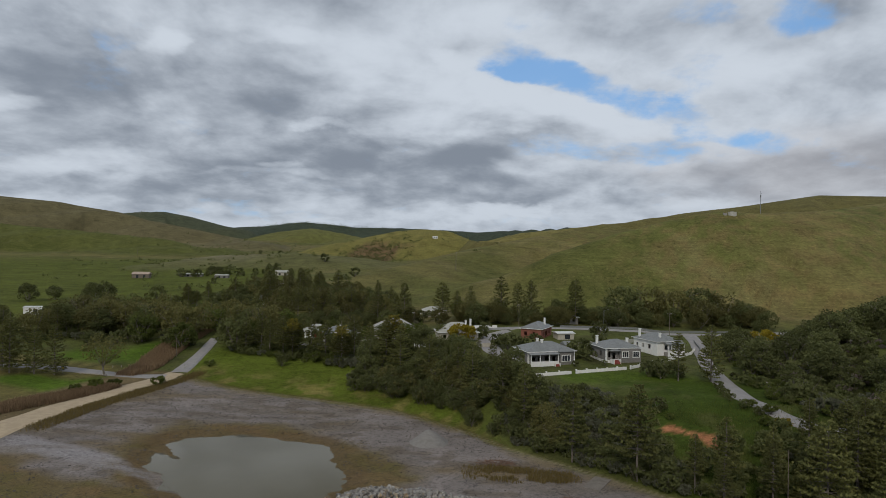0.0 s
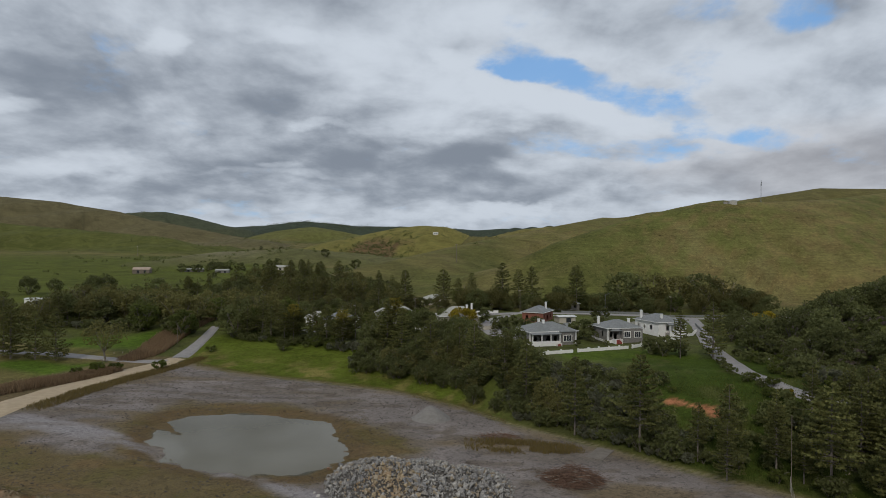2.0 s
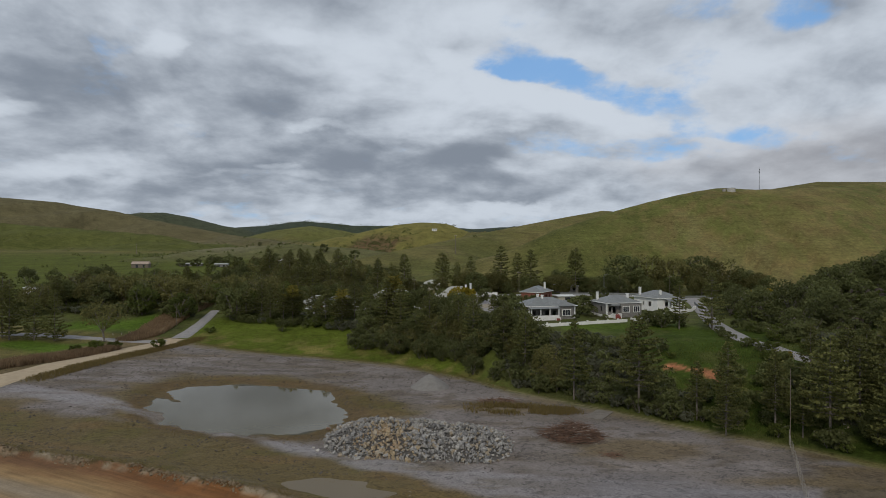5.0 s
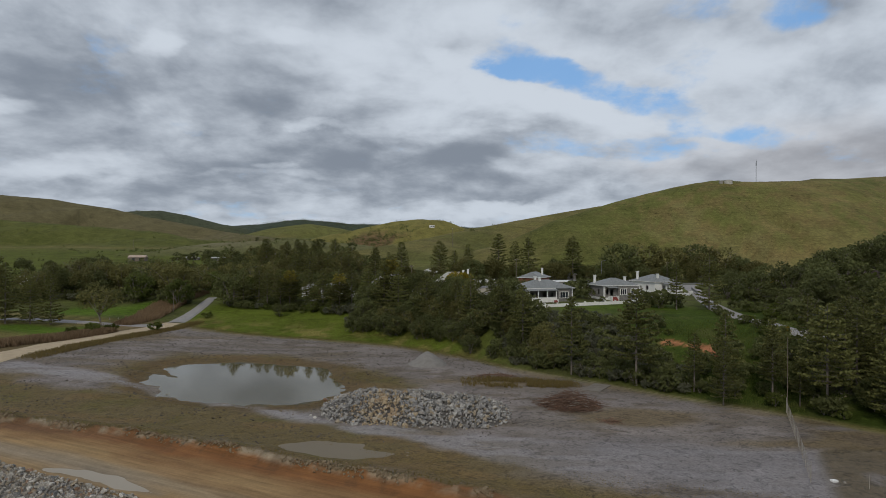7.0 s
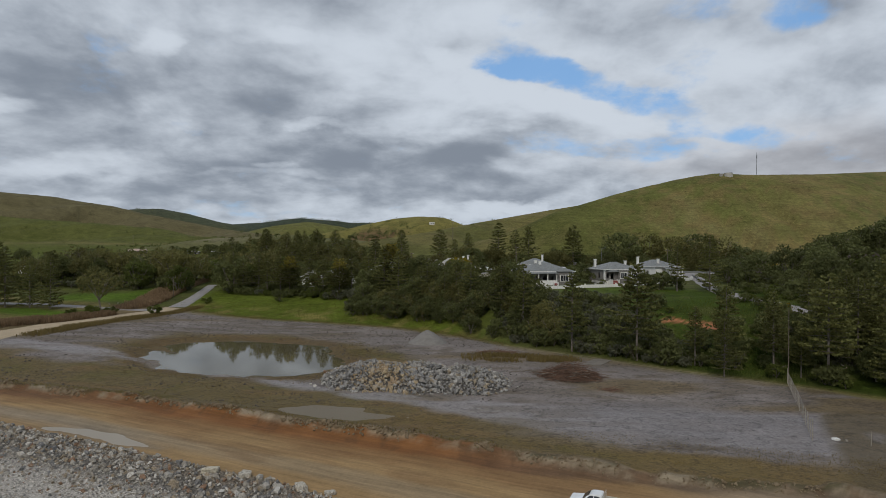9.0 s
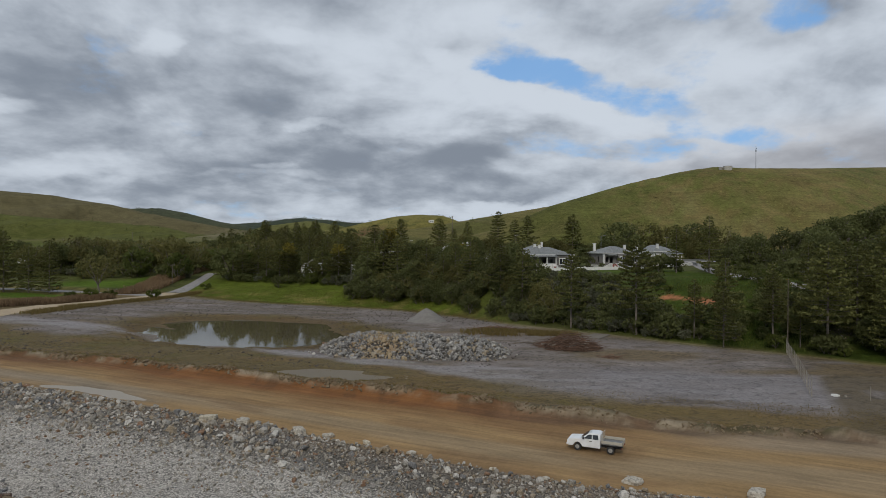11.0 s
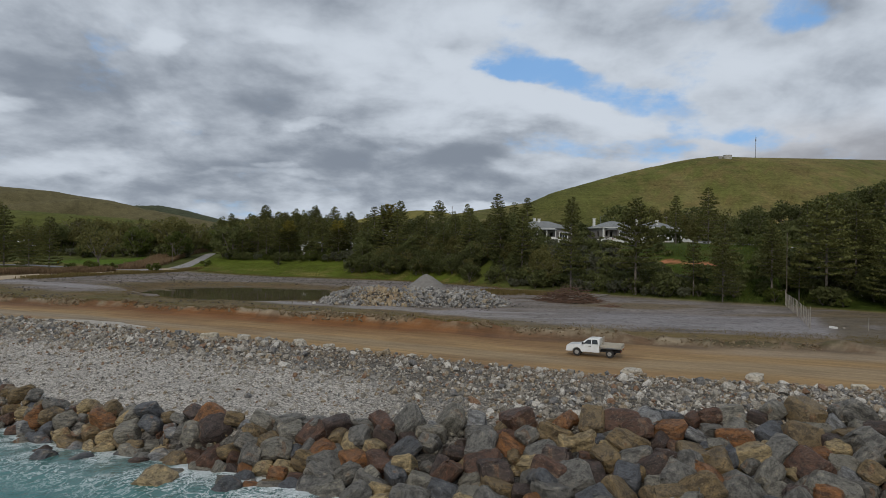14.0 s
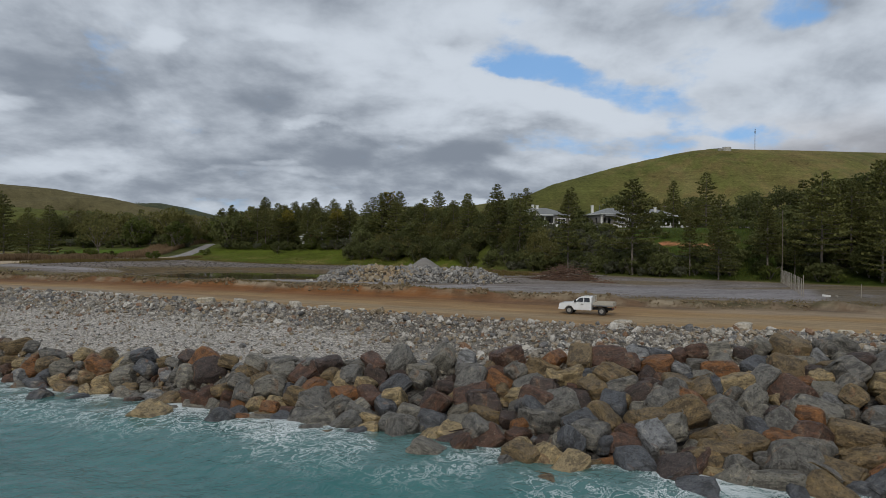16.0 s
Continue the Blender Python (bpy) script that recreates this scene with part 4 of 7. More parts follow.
def strewn(name, kinds, at, size, mat, parent=None, seed=1, label="", tilt=1.0):
    """Many stones joined into one mesh."""
    rng = np.random.default_rng(seed)
    at, size = np.asarray(at), np.asarray(size)
    turn, pick = rotations(len(at), rng, tilt), rng.integers(0, len(kinds), len(at))
    vs, fs, off = [], [], 0
    for k, (v, f) in enumerate(kinds):
        i = np.where(pick == k)[0]
        w = np.einsum("nij,vj->nvi", turn[i], v) * size[i][:, None, None] + at[i][:, None, :]
        vs.append(w.reshape(-1, 3))
        fs.append((f[None] + (np.arange(len(i)) * len(v))[:, None, None]).reshape(-1, 3) + off)
        off += len(i) * len(v)
    return sheet(name, np.concatenate(vs), np.concatenate(fs), mat, parent, label)


def pieces(name, kinds, at, size, mat, parent, seed=2, tilt=1.0, squash=(1, 1, 1)):
    """The same stones, each an object of its own on shared meshes."""
    rng = np.random.default_rng(seed)
    datas = []
    for v, f in kinds:
        me = bpy.data.meshes.new(name)
        me.from_pydata(v.tolist(), [], f.tolist())
        me.materials.append(mat)
        datas.append(me)
    turn = rotations(len(at), rng, tilt)
    for i in range(len(at)):
        o = new(name, datas[rng.integers(0, len(datas))])
        o.parent = parent
        m = Matrix(turn[i].tolist()).to_4x4()
        o.matrix_local = Matrix.Translation(at[i]) @ m @ Matrix.Diagonal((size[i] * squash[0], size[i] * squash[1], size[i] * squash[2], 1))


STONES = [hull(s, 11) for s in range(8)]
CHUNKS = [hull(40 + s, 16, 0.8, 0.2) for s in range(8)]
SHARDS = [hull(70 + s, 10, 0.85, 0.38) for s in range(10)]


def boulder_kind(seed):
    """A quarried block: a skewed box with corners knocked off, its edges worn round, its faces split along the bedding."""
    r = np.random.default_rng(100 + seed)
    size = np.array((0.54, 0.49 * r.uniform(0.66, 0.95), 0.49 * r.uniform(0.58, 0.84)))
    pts = []
    for sx_ in (-1, 1):
        for sy_ in (-1, 1):
            for sz_ in (-1, 1):
                c = np.array((sx_, sy_, sz_)) * size * r.uniform(0.74, 1.0, 3)
                if r.random() < 0.85:
                    for ax in range(3):
                        q = c.copy()
                        q[ax] *= r.uniform(0.35, 0.75)
                        pts.append(q)
                else:
                    pts.append(c)
    skew = Matrix.Shear("XY", 3, (r.normal(0, 0.12), r.normal(0, 0.12)))
    bm = bmesh.new()
    for q in pts:
        bm.verts.new(skew @ Vector(q))
    bmesh.ops.convex_hull(bm, input=bm.verts)
    bmesh.ops.delete(bm, geom=[q for q in bm.verts if not q.link_faces], context="VERTS")
    bmesh.ops.dissolve_limit(bm, angle_limit=0.20, verts=bm.verts, edges=bm.edges)
    bmesh.ops.bevel(bm, geom=list(bm.edges), offset=0.06, segments=2, affect="EDGES")
    bmesh.ops.triangulate(bm, faces=bm.faces)
    bmesh.ops.subdivide_edges(bm, edges=[e for e in bm.edges if e.calc_length() > 0.16], cuts=1)
    bmesh.ops.subdivide_edges(bm, edges=[e for e in bm.edges if e.calc_length() > 0.22], cuts=1)
    bmesh.ops.triangulate(bm, faces=bm.faces)
    for _ in range(2):
        bmesh.ops.smooth_vert(bm, verts=bm.verts, factor=0.4, use_axis_x=True, use_axis_y=True, use_axis_z=True)
    off = Vector((seed * 7.0, seed * 3.0, 0))
    for q in bm.verts:
        ledge = noise.noise(Vector((q.co.x * 1.5, q.co.y * 1.5, q.co.z * 16)) + off)
        q.co += Vector(noise.noise_vector(q.co * 3.5 + off)) * 0.05 + Vector((q.co.x, q.co.y, 0)) * ledge * 0.07
        q.co *= min(1.0, 0.62 / max(q.co.length, 0.01))
    bm.verts.index_update()
    out = np.array([q.co[:] for q in bm.verts]), np.array([[q.index for q in t.verts] for t in bm.faces])
    bm.free()
    return out


BOULDERS = [boulder_kind(s) for s in range(16)]

# ---- the shore: armour boulders, rubble slope, edge stones ----
rng = np.random.default_rng(11)
spots = []
for row in range(13):
    x = -64.0 + rng.uniform(0, 1.5)
    while x < 46:
        big = along([(-64, 1.45), (-30, 1.55), (-8, 1.75), (10, 1.8), (46, 1.95)], x) * rng.uniform(0.62, 1.4)
        yr, yw = along(ROCK_TOP, x), along(WATERLINE, x)
        y = yr + 0.6 - row * (1.2 if x > -10 else 1.05) + rng.normal(0, 0.3)
        if y > yw - 1.0 or (y > yw - 2.6 and rng.random() < 0.45) or (y > yw - 5 and rng.random() < 0.06):
            zz = land_at(x, y)
            spots.append((x, y, max(zz, -0.5) + big * 0.16 + rng.uniform(-0.1, 0.25), big))
        x += big * rng.uniform(0.70, 0.92)
for x, y, big in ((-17.2, 39.6, 2.3), (-12.4, 38.6, 1.7), (-1.5, 36.0, 2.0), (5.1, 32.2, 2.0), (18.6, 29.6, 2.4), (2.3, 34.0, 1.6), (-3.8, 39.0, 2.2), (-6.8, 40.0, 2.4), (-9.6, 41.0, 2.0), (14.0, 31.2, 2.3)):
    spots.append((x, y, 0.05 + big * 0.06, big))
spots = np.array(spots)
order = np.argsort(np.abs(spots[:, 0] - 4) + 0.6 * np.abs(spots[:, 1] - 37))
near_b, far_b = spots[order[:300]], spots[order[300:]]
revetment = empty("rock_revetment", 0, 0, 0, 0, "armour wall of rust-brown and grey boulders along the sea", "sea wall")
pieces("boulder", BOULDERS, near_b[:, :3], near_b[:, 3], ARMOUR, revetment, 5, 0.8)
if len(far_b):
    tagged(strewn("boulder_rest", BOULDERS, far_b[:, :3], far_b[:, 3], ARMOUR_FAR, revetment, 6, tilt=0.8), kind="stuff")
# smaller stones that wedge the gaps
n = 900
sxs = rng.uniform(-62, 46, n)
sys_ = along(ROCK_TOP, sxs) + 1.2 - rng.random(n) * np.maximum(along(ROCK_TOP, sxs) - along(WATERLINE, sxs) + 1.5, 2)
tagged(strewn("wedge_rest", CHUNKS, np.column_stack([sxs, sys_, land(sxs, sys_) + 0.1]), rng.uniform(0.4, 0.95, n), ARMOUR_FAR, revetment, 7), kind="stuff")

rubble = empty("rubble_slope", 0, 0, 4, 0, "slope of loose broken grey stone below the road", "rubble")
n = 23500
rx = rng.uniform(-75, 55, n)
span = along(ROAD_NEAR, rx) - along(ROCK_TOP, rx)
rt = rng.random(n)
ry = along(ROAD_NEAR, rx) + 0.3 - rt * (span + 0.5)
fine = smooth((-rx + 5 - (ry - 50) * 0.6) / 14) * smooth((rt - 0.30) * 4)
keep = rng.random(n) > fine * 0.60
rs = rng.lognormal(-1.22, 0.46, n) * (1 - 0.22 * fine)
rs = np.clip(rs * (1 + 0.55 * smooth((-rx - 8) / 12) * smooth((0.38 - rt) * 5)), 0.14, 1.25)
rx, ry, rs = rx[keep], ry[keep], rs[keep]
rpos = np.column_stack([rx, ry, land(rx, ry) + rs * 0.12])
o = np.argsort(-(rs - 0.012 * np.hypot(rx - 3, ry - 46)))
tagged(strewn("rubble_rest", STONES, rpos[o[300:]] - (0, 0, 4), rs[o[300:]], RUBBLE_ROCK, rubble, 8), kind="stuff")
pieces("stone", CHUNKS, rpos[o[:300]] - (0, 0, 4), rs[o[:300]] * 0.95, PIECE_ROCK, rubble, 9)

# large single stones set along the road's seaward edge
EDGE = [(-26.6, 74.4, 2.1), (-22.1, 73.0, 1.7), (-18.8, 71.2, 1.2), (-14.9, 69.2, 2.0), (-11.5, 68.0, 1.3), (-7.2, 65.8, 0.9), (-2.5, 62.6, 0.9), (16.8, 55.2, 1.7), (26.0, 52.2, 2.0), (32.6, 49.2, 1.2), (9.5, 55.6, 0.8), (5.1, 58.0, 0.7)]
for i, (x, y, s) in enumerate(EDGE):
    v, f = BOULDERS[(i * 5 + 3) % 16]
    w = v @ np.array(Matrix.Rotation(i * 1.7, 3, "Z")).T * (s, s * 0.85, s * 0.68)
    ob = sheet("edge_boulder", w - (0, 0, w[:, 2].min() + 0.12 * s), f, rocky("edge_rock", ((0.0, (0.50, 0.45, 0.35)), (0.5, (0.44, 0.40, 0.33))), 0.9, False, False, 0.4) if i == 0 else bpy.data.materials["edge_rock"])
    ob.location = (x, y, land_at(x, y))
    tagged(ob, "large pale boulder set on the road's seaward edge", "boulder", "edge boulders")

# ---- quarry rock pile, gravel cone ----


def pile_height(x, y):
    """The rock pile: three merged heaps."""
    h = np.zeros(np.shape(x))
    for cx, cy, rx_, ry_, t in ((-13.5, 128.0, 9.5, 12.5, 4.2), (-4.5, 127.0, 9.5, 13.0, 4.0), (4.8, 124.5, 8.5, 11.5, 3.7)):
        d = np.hypot((x - cx) / rx_, (y - cy) / ry_)
        h = np.maximum(h, 0.88 * t * np.clip(1.10 - d, 0, 0.62 + 0.10 * np.sin(x * 1.1) * np.cos(y * 0.7)))
    return h


n = 6800
qx, qy = rng.uniform(-25, 15, n), rng.uniform(112, 143, n)
ph = pile_height(qx, qy)
keep = ph > 0.02
qx, qy, ph = qx[keep], qy[keep], ph[keep]
qs = np.clip(rng.lognormal(-0.62, 0.50, len(qx)), 0.2, 1.9)
pile = empty("rock_pile", 0, 0, 4.2, 0, "heap of pale grey and tan quarried rock on the flat", "rock pile")
cxx, cyy = np.meshgrid(np.linspace(-25, 15, 60), np.linspace(111, 144, 46))
# dark sheet inside the heap: gap shade between the rocks put into its colour
core = sheet("core", np.column_stack([cxx.ravel(), cyy.ravel(), np.where(pile_height(cxx, cyy) > 0, pile_height(cxx, cyy) * 0.97 - 0.25, -1.0).ravel()]), grid_faces(46, 60), worn("gap_shade", (0.075, 0.068, 0.06), (0.11, 0.098, 0.085), 1.5, 0.95, 0.4, 6.0), pile, "dark sheet that stands for the shade between the rocks")
tan = (np.hypot(qx + 10.5, (qy - 121) * 0.55) < 1.5 + 6.0 * rng.random(len(qx)))
ppos = np.column_stack([qx, qy, ph + rng.uniform(-0.12, 0.2, len(qx))])
front = (~tan) & (qy < 126)
o = np.argsort(np.where(front, -qs, 9))
tagged(strewn("rock_rest", SHARDS, np.delete(ppos, o[:300], 0)[~np.delete(tan, o[:300])], np.delete(qs, o[:300])[~np.delete(tan, o[:300])], PILE_ROCK, pile, 12), kind="stuff")
tagged(strewn("tan_rock_rest", SHARDS, ppos[tan], qs[tan], TAN_PIECE, pile, 13), kind="stuff")
pieces("rock", SHARDS, ppos[o[:300]], qs[o[:300]] * 1.1, PILE_PIECE, pile, 14)
# strays round its foot
for i, (x, y, s) in enumerate(((-23.5, 119.5, 0.8), (-24.6, 121, 0.6), (-22, 136, 1.6), (-24.5, 135.4, 1.1), (14.5, 119, 0.5), (-31, 124, 0.4), (18, 128, 0.35), (55.5, 87, 0.5))):
    v, f = CHUNKS[i % 8]
    ob = sheet("stray_rock", v * s + (0, 0, 0.25 * s), f, PIECE_ROCK)
    ob.location = (x, y, land_at(x, y))
    tagged(ob, "single pale rock lying on the mud", "rock", "stray rocks")

gxx, gyy = np.meshgrid(np.linspace(-7.5, 7.5, 44), np.linspace(-7.5, 7.5, 44))
gr = np.hypot(gxx, gyy * 1.05) + (fbm(gxx + 30, gyy, 3, 3, 90) - 0.5) * 1.4
gh = np.where(gr < 7.2, np.clip(4.6 - 0.78 * np.sqrt(gr * gr + 0.8), 0, 4.2) * 0.97, -0.4) + (fbm(gxx, gyy, 0.8, 2, 91) - 0.5) * 0.12
gravel = sheet("gravel_cone", np.column_stack([gxx.ravel(), gyy.ravel(), gh.ravel()]), grid_faces(44, 44), worn("grey_gravel", (0.22, 0.205, 0.185), (0.175, 0.162, 0.148), 1.5, 0.95, 0.6, 7.0), shade=True)
gravel.location = (-3.6, 175, 4.1)
tagged(gravel, "cone of fine grey gravel at the flat's edge", "gravel heap")


# ---- plants ----
def leaf_cloud(centres, normals, size, seed, spread=0.35):
    """Small folded leaf clumps at the given places: two triangles each."""
    r = np.random.default_rng(seed)
    n = len(centres)
    a = r.normal(size=(n, 3))
    a /= np.linalg.norm(a, axis=1)[:, None]
    b = np.cross(a, normals + r.normal(size=(n, 3)) * spread)
    b /= np.linalg.norm(b, axis=1)[:, None] + 1e-9
    s = (size * r.uniform(0.6, 1.4, n))[:, None]
    v = np.stack([centres - a * s, centres - b * s * 0.6 + normals * s * 0.2, centres + a * s, centres + b * s * 0.6 - normals * s * 0.25], 1)
    i = (np.arange(n) * 4)[:, None]
    return v.reshape(-1, 3), np.concatenate([i + (0, 1, 2), i + (0, 2, 3)], 0)


def pine_kind(name, h, radius, seed, bare, mats, tiers=17, lean=0.0, top_round=0.0):
    """A Norfolk pine: straight trunk, flat whorls of limbs that carry tufts, open between the tiers."""
    r = np.random.default_rng(seed)
    root = new(name)
    bm = bmesh.new()
    rod(bm, (0, 0, -0.6), (0, 0, h * 0.55), h * 0.011 + 0.05, h * 0.008, 8)
    rod(bm, (0, 0, h * 0.55), (0, 0, h * 0.99), h * 0.008, 0.03, 6)
    cs, ns = [], []
    z = h * bare
    k = 0
    while z < h * 0.985:
        f = (z / h - bare) / (1 - bare)
        L = radius * (1 - f) ** (0.62 - 0.25 * top_round) * (0.7 + 0.3 * min(1, f * 5 + 0.3)) * r.uniform(0.80, 1.14) + 0.35
        m = 6 if f < 0.75 else 5
        turn = r.uniform(0, 6.28)
        for j in range(m):
            if r.random() < 0.10:
                continue
            ang, l = turn + 2 * math.pi * j / m + r.normal(0, 0.12), L * r.uniform(0.72, 1.12)
            sag = r.uniform(-0.14, 0.02) + 0.22 * f
            if f < 0.9:
                rod(bm, (0, 0, z), (math.cos(ang) * l * 0.8, math.sin(ang) * l * 0.8, z + sag * l * 0.7), 0.05 + 0.02 * l / 3, 0.02, 3)
            q = max(8, int(l * 13))
            t = np.sqrt(r.uniform(0.03, 1, q))
            side = r.normal(0, 0.16, q) * l * (0.35 + 0.65 * t) * 0.9
            cs.append(np.column_stack([np.cos(ang) * l * t - np.sin(ang) * side, np.sin(ang) * l * t + np.cos(ang) * side, z + sag * l * t + 0.16 * l * t * t + r.normal(0, 0.07, q)]))
            ns.append(np.column_stack([np.zeros(q), np.zeros(q), np.ones(q)]))
        z += h * (1 - bare) / tiers * (1.15 - 0.45 * f) * r.uniform(0.85, 1.15)
        k += 1
    part("trunk", bm, mats[0], root)
    v, fc = leaf_cloud(np.concatenate(cs), np.concatenate(ns), 0.22 + h * 0.004, seed + 1, 0.25)
    sheet("crown", v, fc, mats[1], root)
    return root


def broad_kind(name, h, width, seed, mats, clusters=46, leaf=0.42, low=0.3, per=75, stem=0.35, open_=0.0):
    """A broad-leaved tree or shrub: forked limbs and a crown of clumps with gaps."""
    r = np.random.default_rng(seed)
    root = new(name)
    bm = bmesh.new()
    cs, ns = [], []
    fork = Vector((r.normal(0, 0.03) * h, r.normal(0, 0.03) * h, h * low * 0.8))
    rod(bm, (0, 0, -0.5), fork, stem, stem * 0.7, 7)
    limbs = []
    for j in range(7):
        ang = 2 * math.pi * j / 7 + r.normal(0, 0.3)
        tip = Vector((math.cos(ang) * width * 0.33 * r.uniform(0.6, 1.2), math.sin(ang) * width * 0.33 * r.uniform(0.6, 1.2), h * r.uniform(0.5, 0.8)))
        rod(bm, fork, tip, stem * 0.5, stem * 0.16, 5)
        limbs.append(tip)
        for _ in range(2):
            t2 = tip + Vector((r.normal(0, width * 0.12), r.normal(0, width * 0.12), h * r.uniform(0.05, 0.2)))
            rod(bm, tip, t2, stem * 0.16, 0.02, 4)
    for c in range(clusters):
        u = r.normal(size=3)
        u /= np.linalg.norm(u)
        rad = r.uniform(0.55, 1.0) ** 0.5
        centre = np.array([u[0] * width * 0.42 * rad, u[1] * width * 0.42 * rad, h * (low + (1 - low) * 0.5) + u[2] * h * (1 - low) * 0.42 * rad])
        if u[2] < -0.4 and r.random() < 0.5:
            continue
        size = width * r.uniform(0.10, 0.19)
        q = int(per * r.uniform(0.6, 1.2))
        d = r.normal(size=(q, 3))
        d /= np.linalg.norm(d, axis=1)[:, None]
        rr = r.uniform(0.35, 1.0, (q, 1)) ** 0.5
        cs.append(centre + d * rr * size * (1, 1, 0.72))
        ns.append(d)
    part("trunk", bm, mats[0], root)
    v, fc = leaf_cloud(np.concatenate(cs), np.concatenate(ns), leaf, seed + 1, 0.8)
    sheet("crown", v, fc, mats[1], root)
    return root


def shelve(ob):
    """Take a pattern plant out of the place; only its copies stand."""
    for q in (*ob.children_recursive, ob):
        bpy.data.objects.remove(q)


def plant(kind, x, y, label, category, group, size=1.0, turn=None, squash=1.0, sink=0.0):
    turn = turn if turn is not None else (x * 37.7 + y * 19.3) % 360
    ob = copy_thing(kind, Matrix.Translation((x, y, land_at(x, y) - sink)))
    ob.matrix_basis = Matrix.Translation((x, y, land_at(x, y) - sink)) @ Matrix.Rotation(radians(turn), 4, "Z") @ Matrix.Diagonal((size, size, size * squash, 1))
    return tagged(ob, label, category, group)


def joined_growth(name, spots, label):
    """Close low growth that nobody could count: copies of the crowns of pattern shrubs, in one mesh for each foliage."""
    sets = {}
    for kind, x, y, size, turn in spots:
        crown = next(c for c in kind.children if c.name.startswith("crown"))
        me = crown.data
        v = np.empty(len(me.vertices) * 3, np.float32)
        me.vertices.foreach_get("co", v)
        f = np.empty(len(me.loops), np.int32)
        me.loops.foreach_get("vertex_index", f)
        v = v.reshape(-1, 3) * size
        c, q = math.cos(turn), math.sin(turn)
        v = np.column_stack([v[:, 0] * c - v[:, 1] * q + x, v[:, 0] * q + v[:, 1] * c + y, v[:, 2] + land_at(x, y)])
        got = sets.setdefault(me.materials[0].name, ([], [], [0]))
        got[0].append(v)
        got[1].append(f.reshape(-1, 3) + got[2][0])
        got[2][0] += len(v)
    for mat, (vs, fs, _) in sets.items():
        tagged(sheet(name, np.concatenate(vs), np.concatenate(fs), bpy.data.materials[mat]), label, "scrub", kind="stuff")


PW = (BARK, PINE_LEAF)
pines = [pine_kind("norfolk_pine", 20, 5.9, 200 + i, b, PW) for i, b in enumerate((0.10, 0.16, 0.28, 0.06))]
slim = [pine_kind("norfolk_pine", 20, 4.2, 220 + i, b, (BARK, PINE_LEAF), 15) for i, b in enumerate((0.26, 0.34, 0.22))]
golden = [pine_kind("golden_topped_pine", 18, 5.4, 230 + i, 0.30, (BARK, PINE_SUN_TOP), 18, top_round=1.0) for i in range(2)]
gums = [broad_kind("gum_tree", 16, 15, 240 + i, (BARK, GUM_LEAF), 60, 0.44, 0.0, 50) for i in range(4)]
greens = [broad_kind("leafy_tree", 12, 12, 250 + i, (BARK, GREEN_LEAF), 42, 0.42, 0.02, 50) for i in range(3)]
darks = [broad_kind("dark_tree", 14, 15, 260 + i, (BARK, DARK_LEAF), 56, 0.46, 0.0, 48) for i in range(3)]
shrubs = [broad_kind("shrub", 4.5, 6, 270 + i, (BARK, DARK_LEAF), 22, 0.41, 0.0, 22, 0.12) for i in range(3)]
greys = [broad_kind("grey_shrub", 4, 5, 280 + i, (BARK, GREY_LEAF), 22, 0.39, 0.0, 22, 0.1) for i in range(2)]
lush = [broad_kind("green_shrub", 3.2, 4.5, 285 + i, (BARK, GREEN_LEAF), 20, 0.28, 0.0, 40, 0.1) for i in range(2)]
gold = [broad_kind("golden_shrub", 6, 10, 290, (BARK, GOLD_LEAF), 34, 0.34, 0.1, 70, 0.2)]
ghost = [broad_kind("bare_gum_tree", 17, 17, 295, (BARK, GUM_LEAF), 44, 0.36, 0.28, 56, 0.42)]
mauve = [broad_kind("bare_mauve_shrub", 5, 9, 297, (PALE_BARK, PINK_TWIG), 30, 0.26, 0.05, 60, 0.12)]
redt = [broad_kind("red_leaved_tree", 6, 7, 298, (BARK, RED_LEAF), 20, 0.34, 0.2, 50, 0.15)]
far_trees = [broad_kind("far_tree", 12, 14, 300 + i, (BARK, DARK_LEAF), 22, 0.9, -0.1, 26, 0.3) for i in range(2)]
PATTERNS = pines + slim + golden + gums + greens + darks + shrubs + greys + lush + gold + ghost + mauve + redt + far_trees
rp = random.Random(5)
L_PINE, L_SLIM = "tall dark Norfolk pine with tiered flat branches", "slender Norfolk pine with a bare pale lower trunk"
L_GUM, L_GREEN, L_DARK = "grey-green gum tree with an uneven open crown", "bushy green tree with a full rounded crown", "dense dark evergreen tree with a broad crown"
L_SHRUB, L_GREY, L_LUSH = "dense dark green shrub on the bank", "low grey-green coastal shrub", "small bright green shrub"

# undergrowth at the foot of the left-hand wood
for i in range(30):
    x, y = rp.uniform(-212, -96), rp.uniform(300, 318)
    if float(line_dist(np.array([x]), np.array([y]), SAND_ROAD)[0][0]) > 7:
        plant(rp.choice(shrubs + greys), x, y, L_SHRUB, "shrub", "undergrowth of the wood", rp.uniform(0.9, 1.5))
for x, y in ((-108, 338), (-116, 342), (-122, 338), (-100, 330), (-126, 345)):
    plant(rp.choice(darks + greens), x, y, L_DARK, "tree", "trees behind the meadow", 1.0)

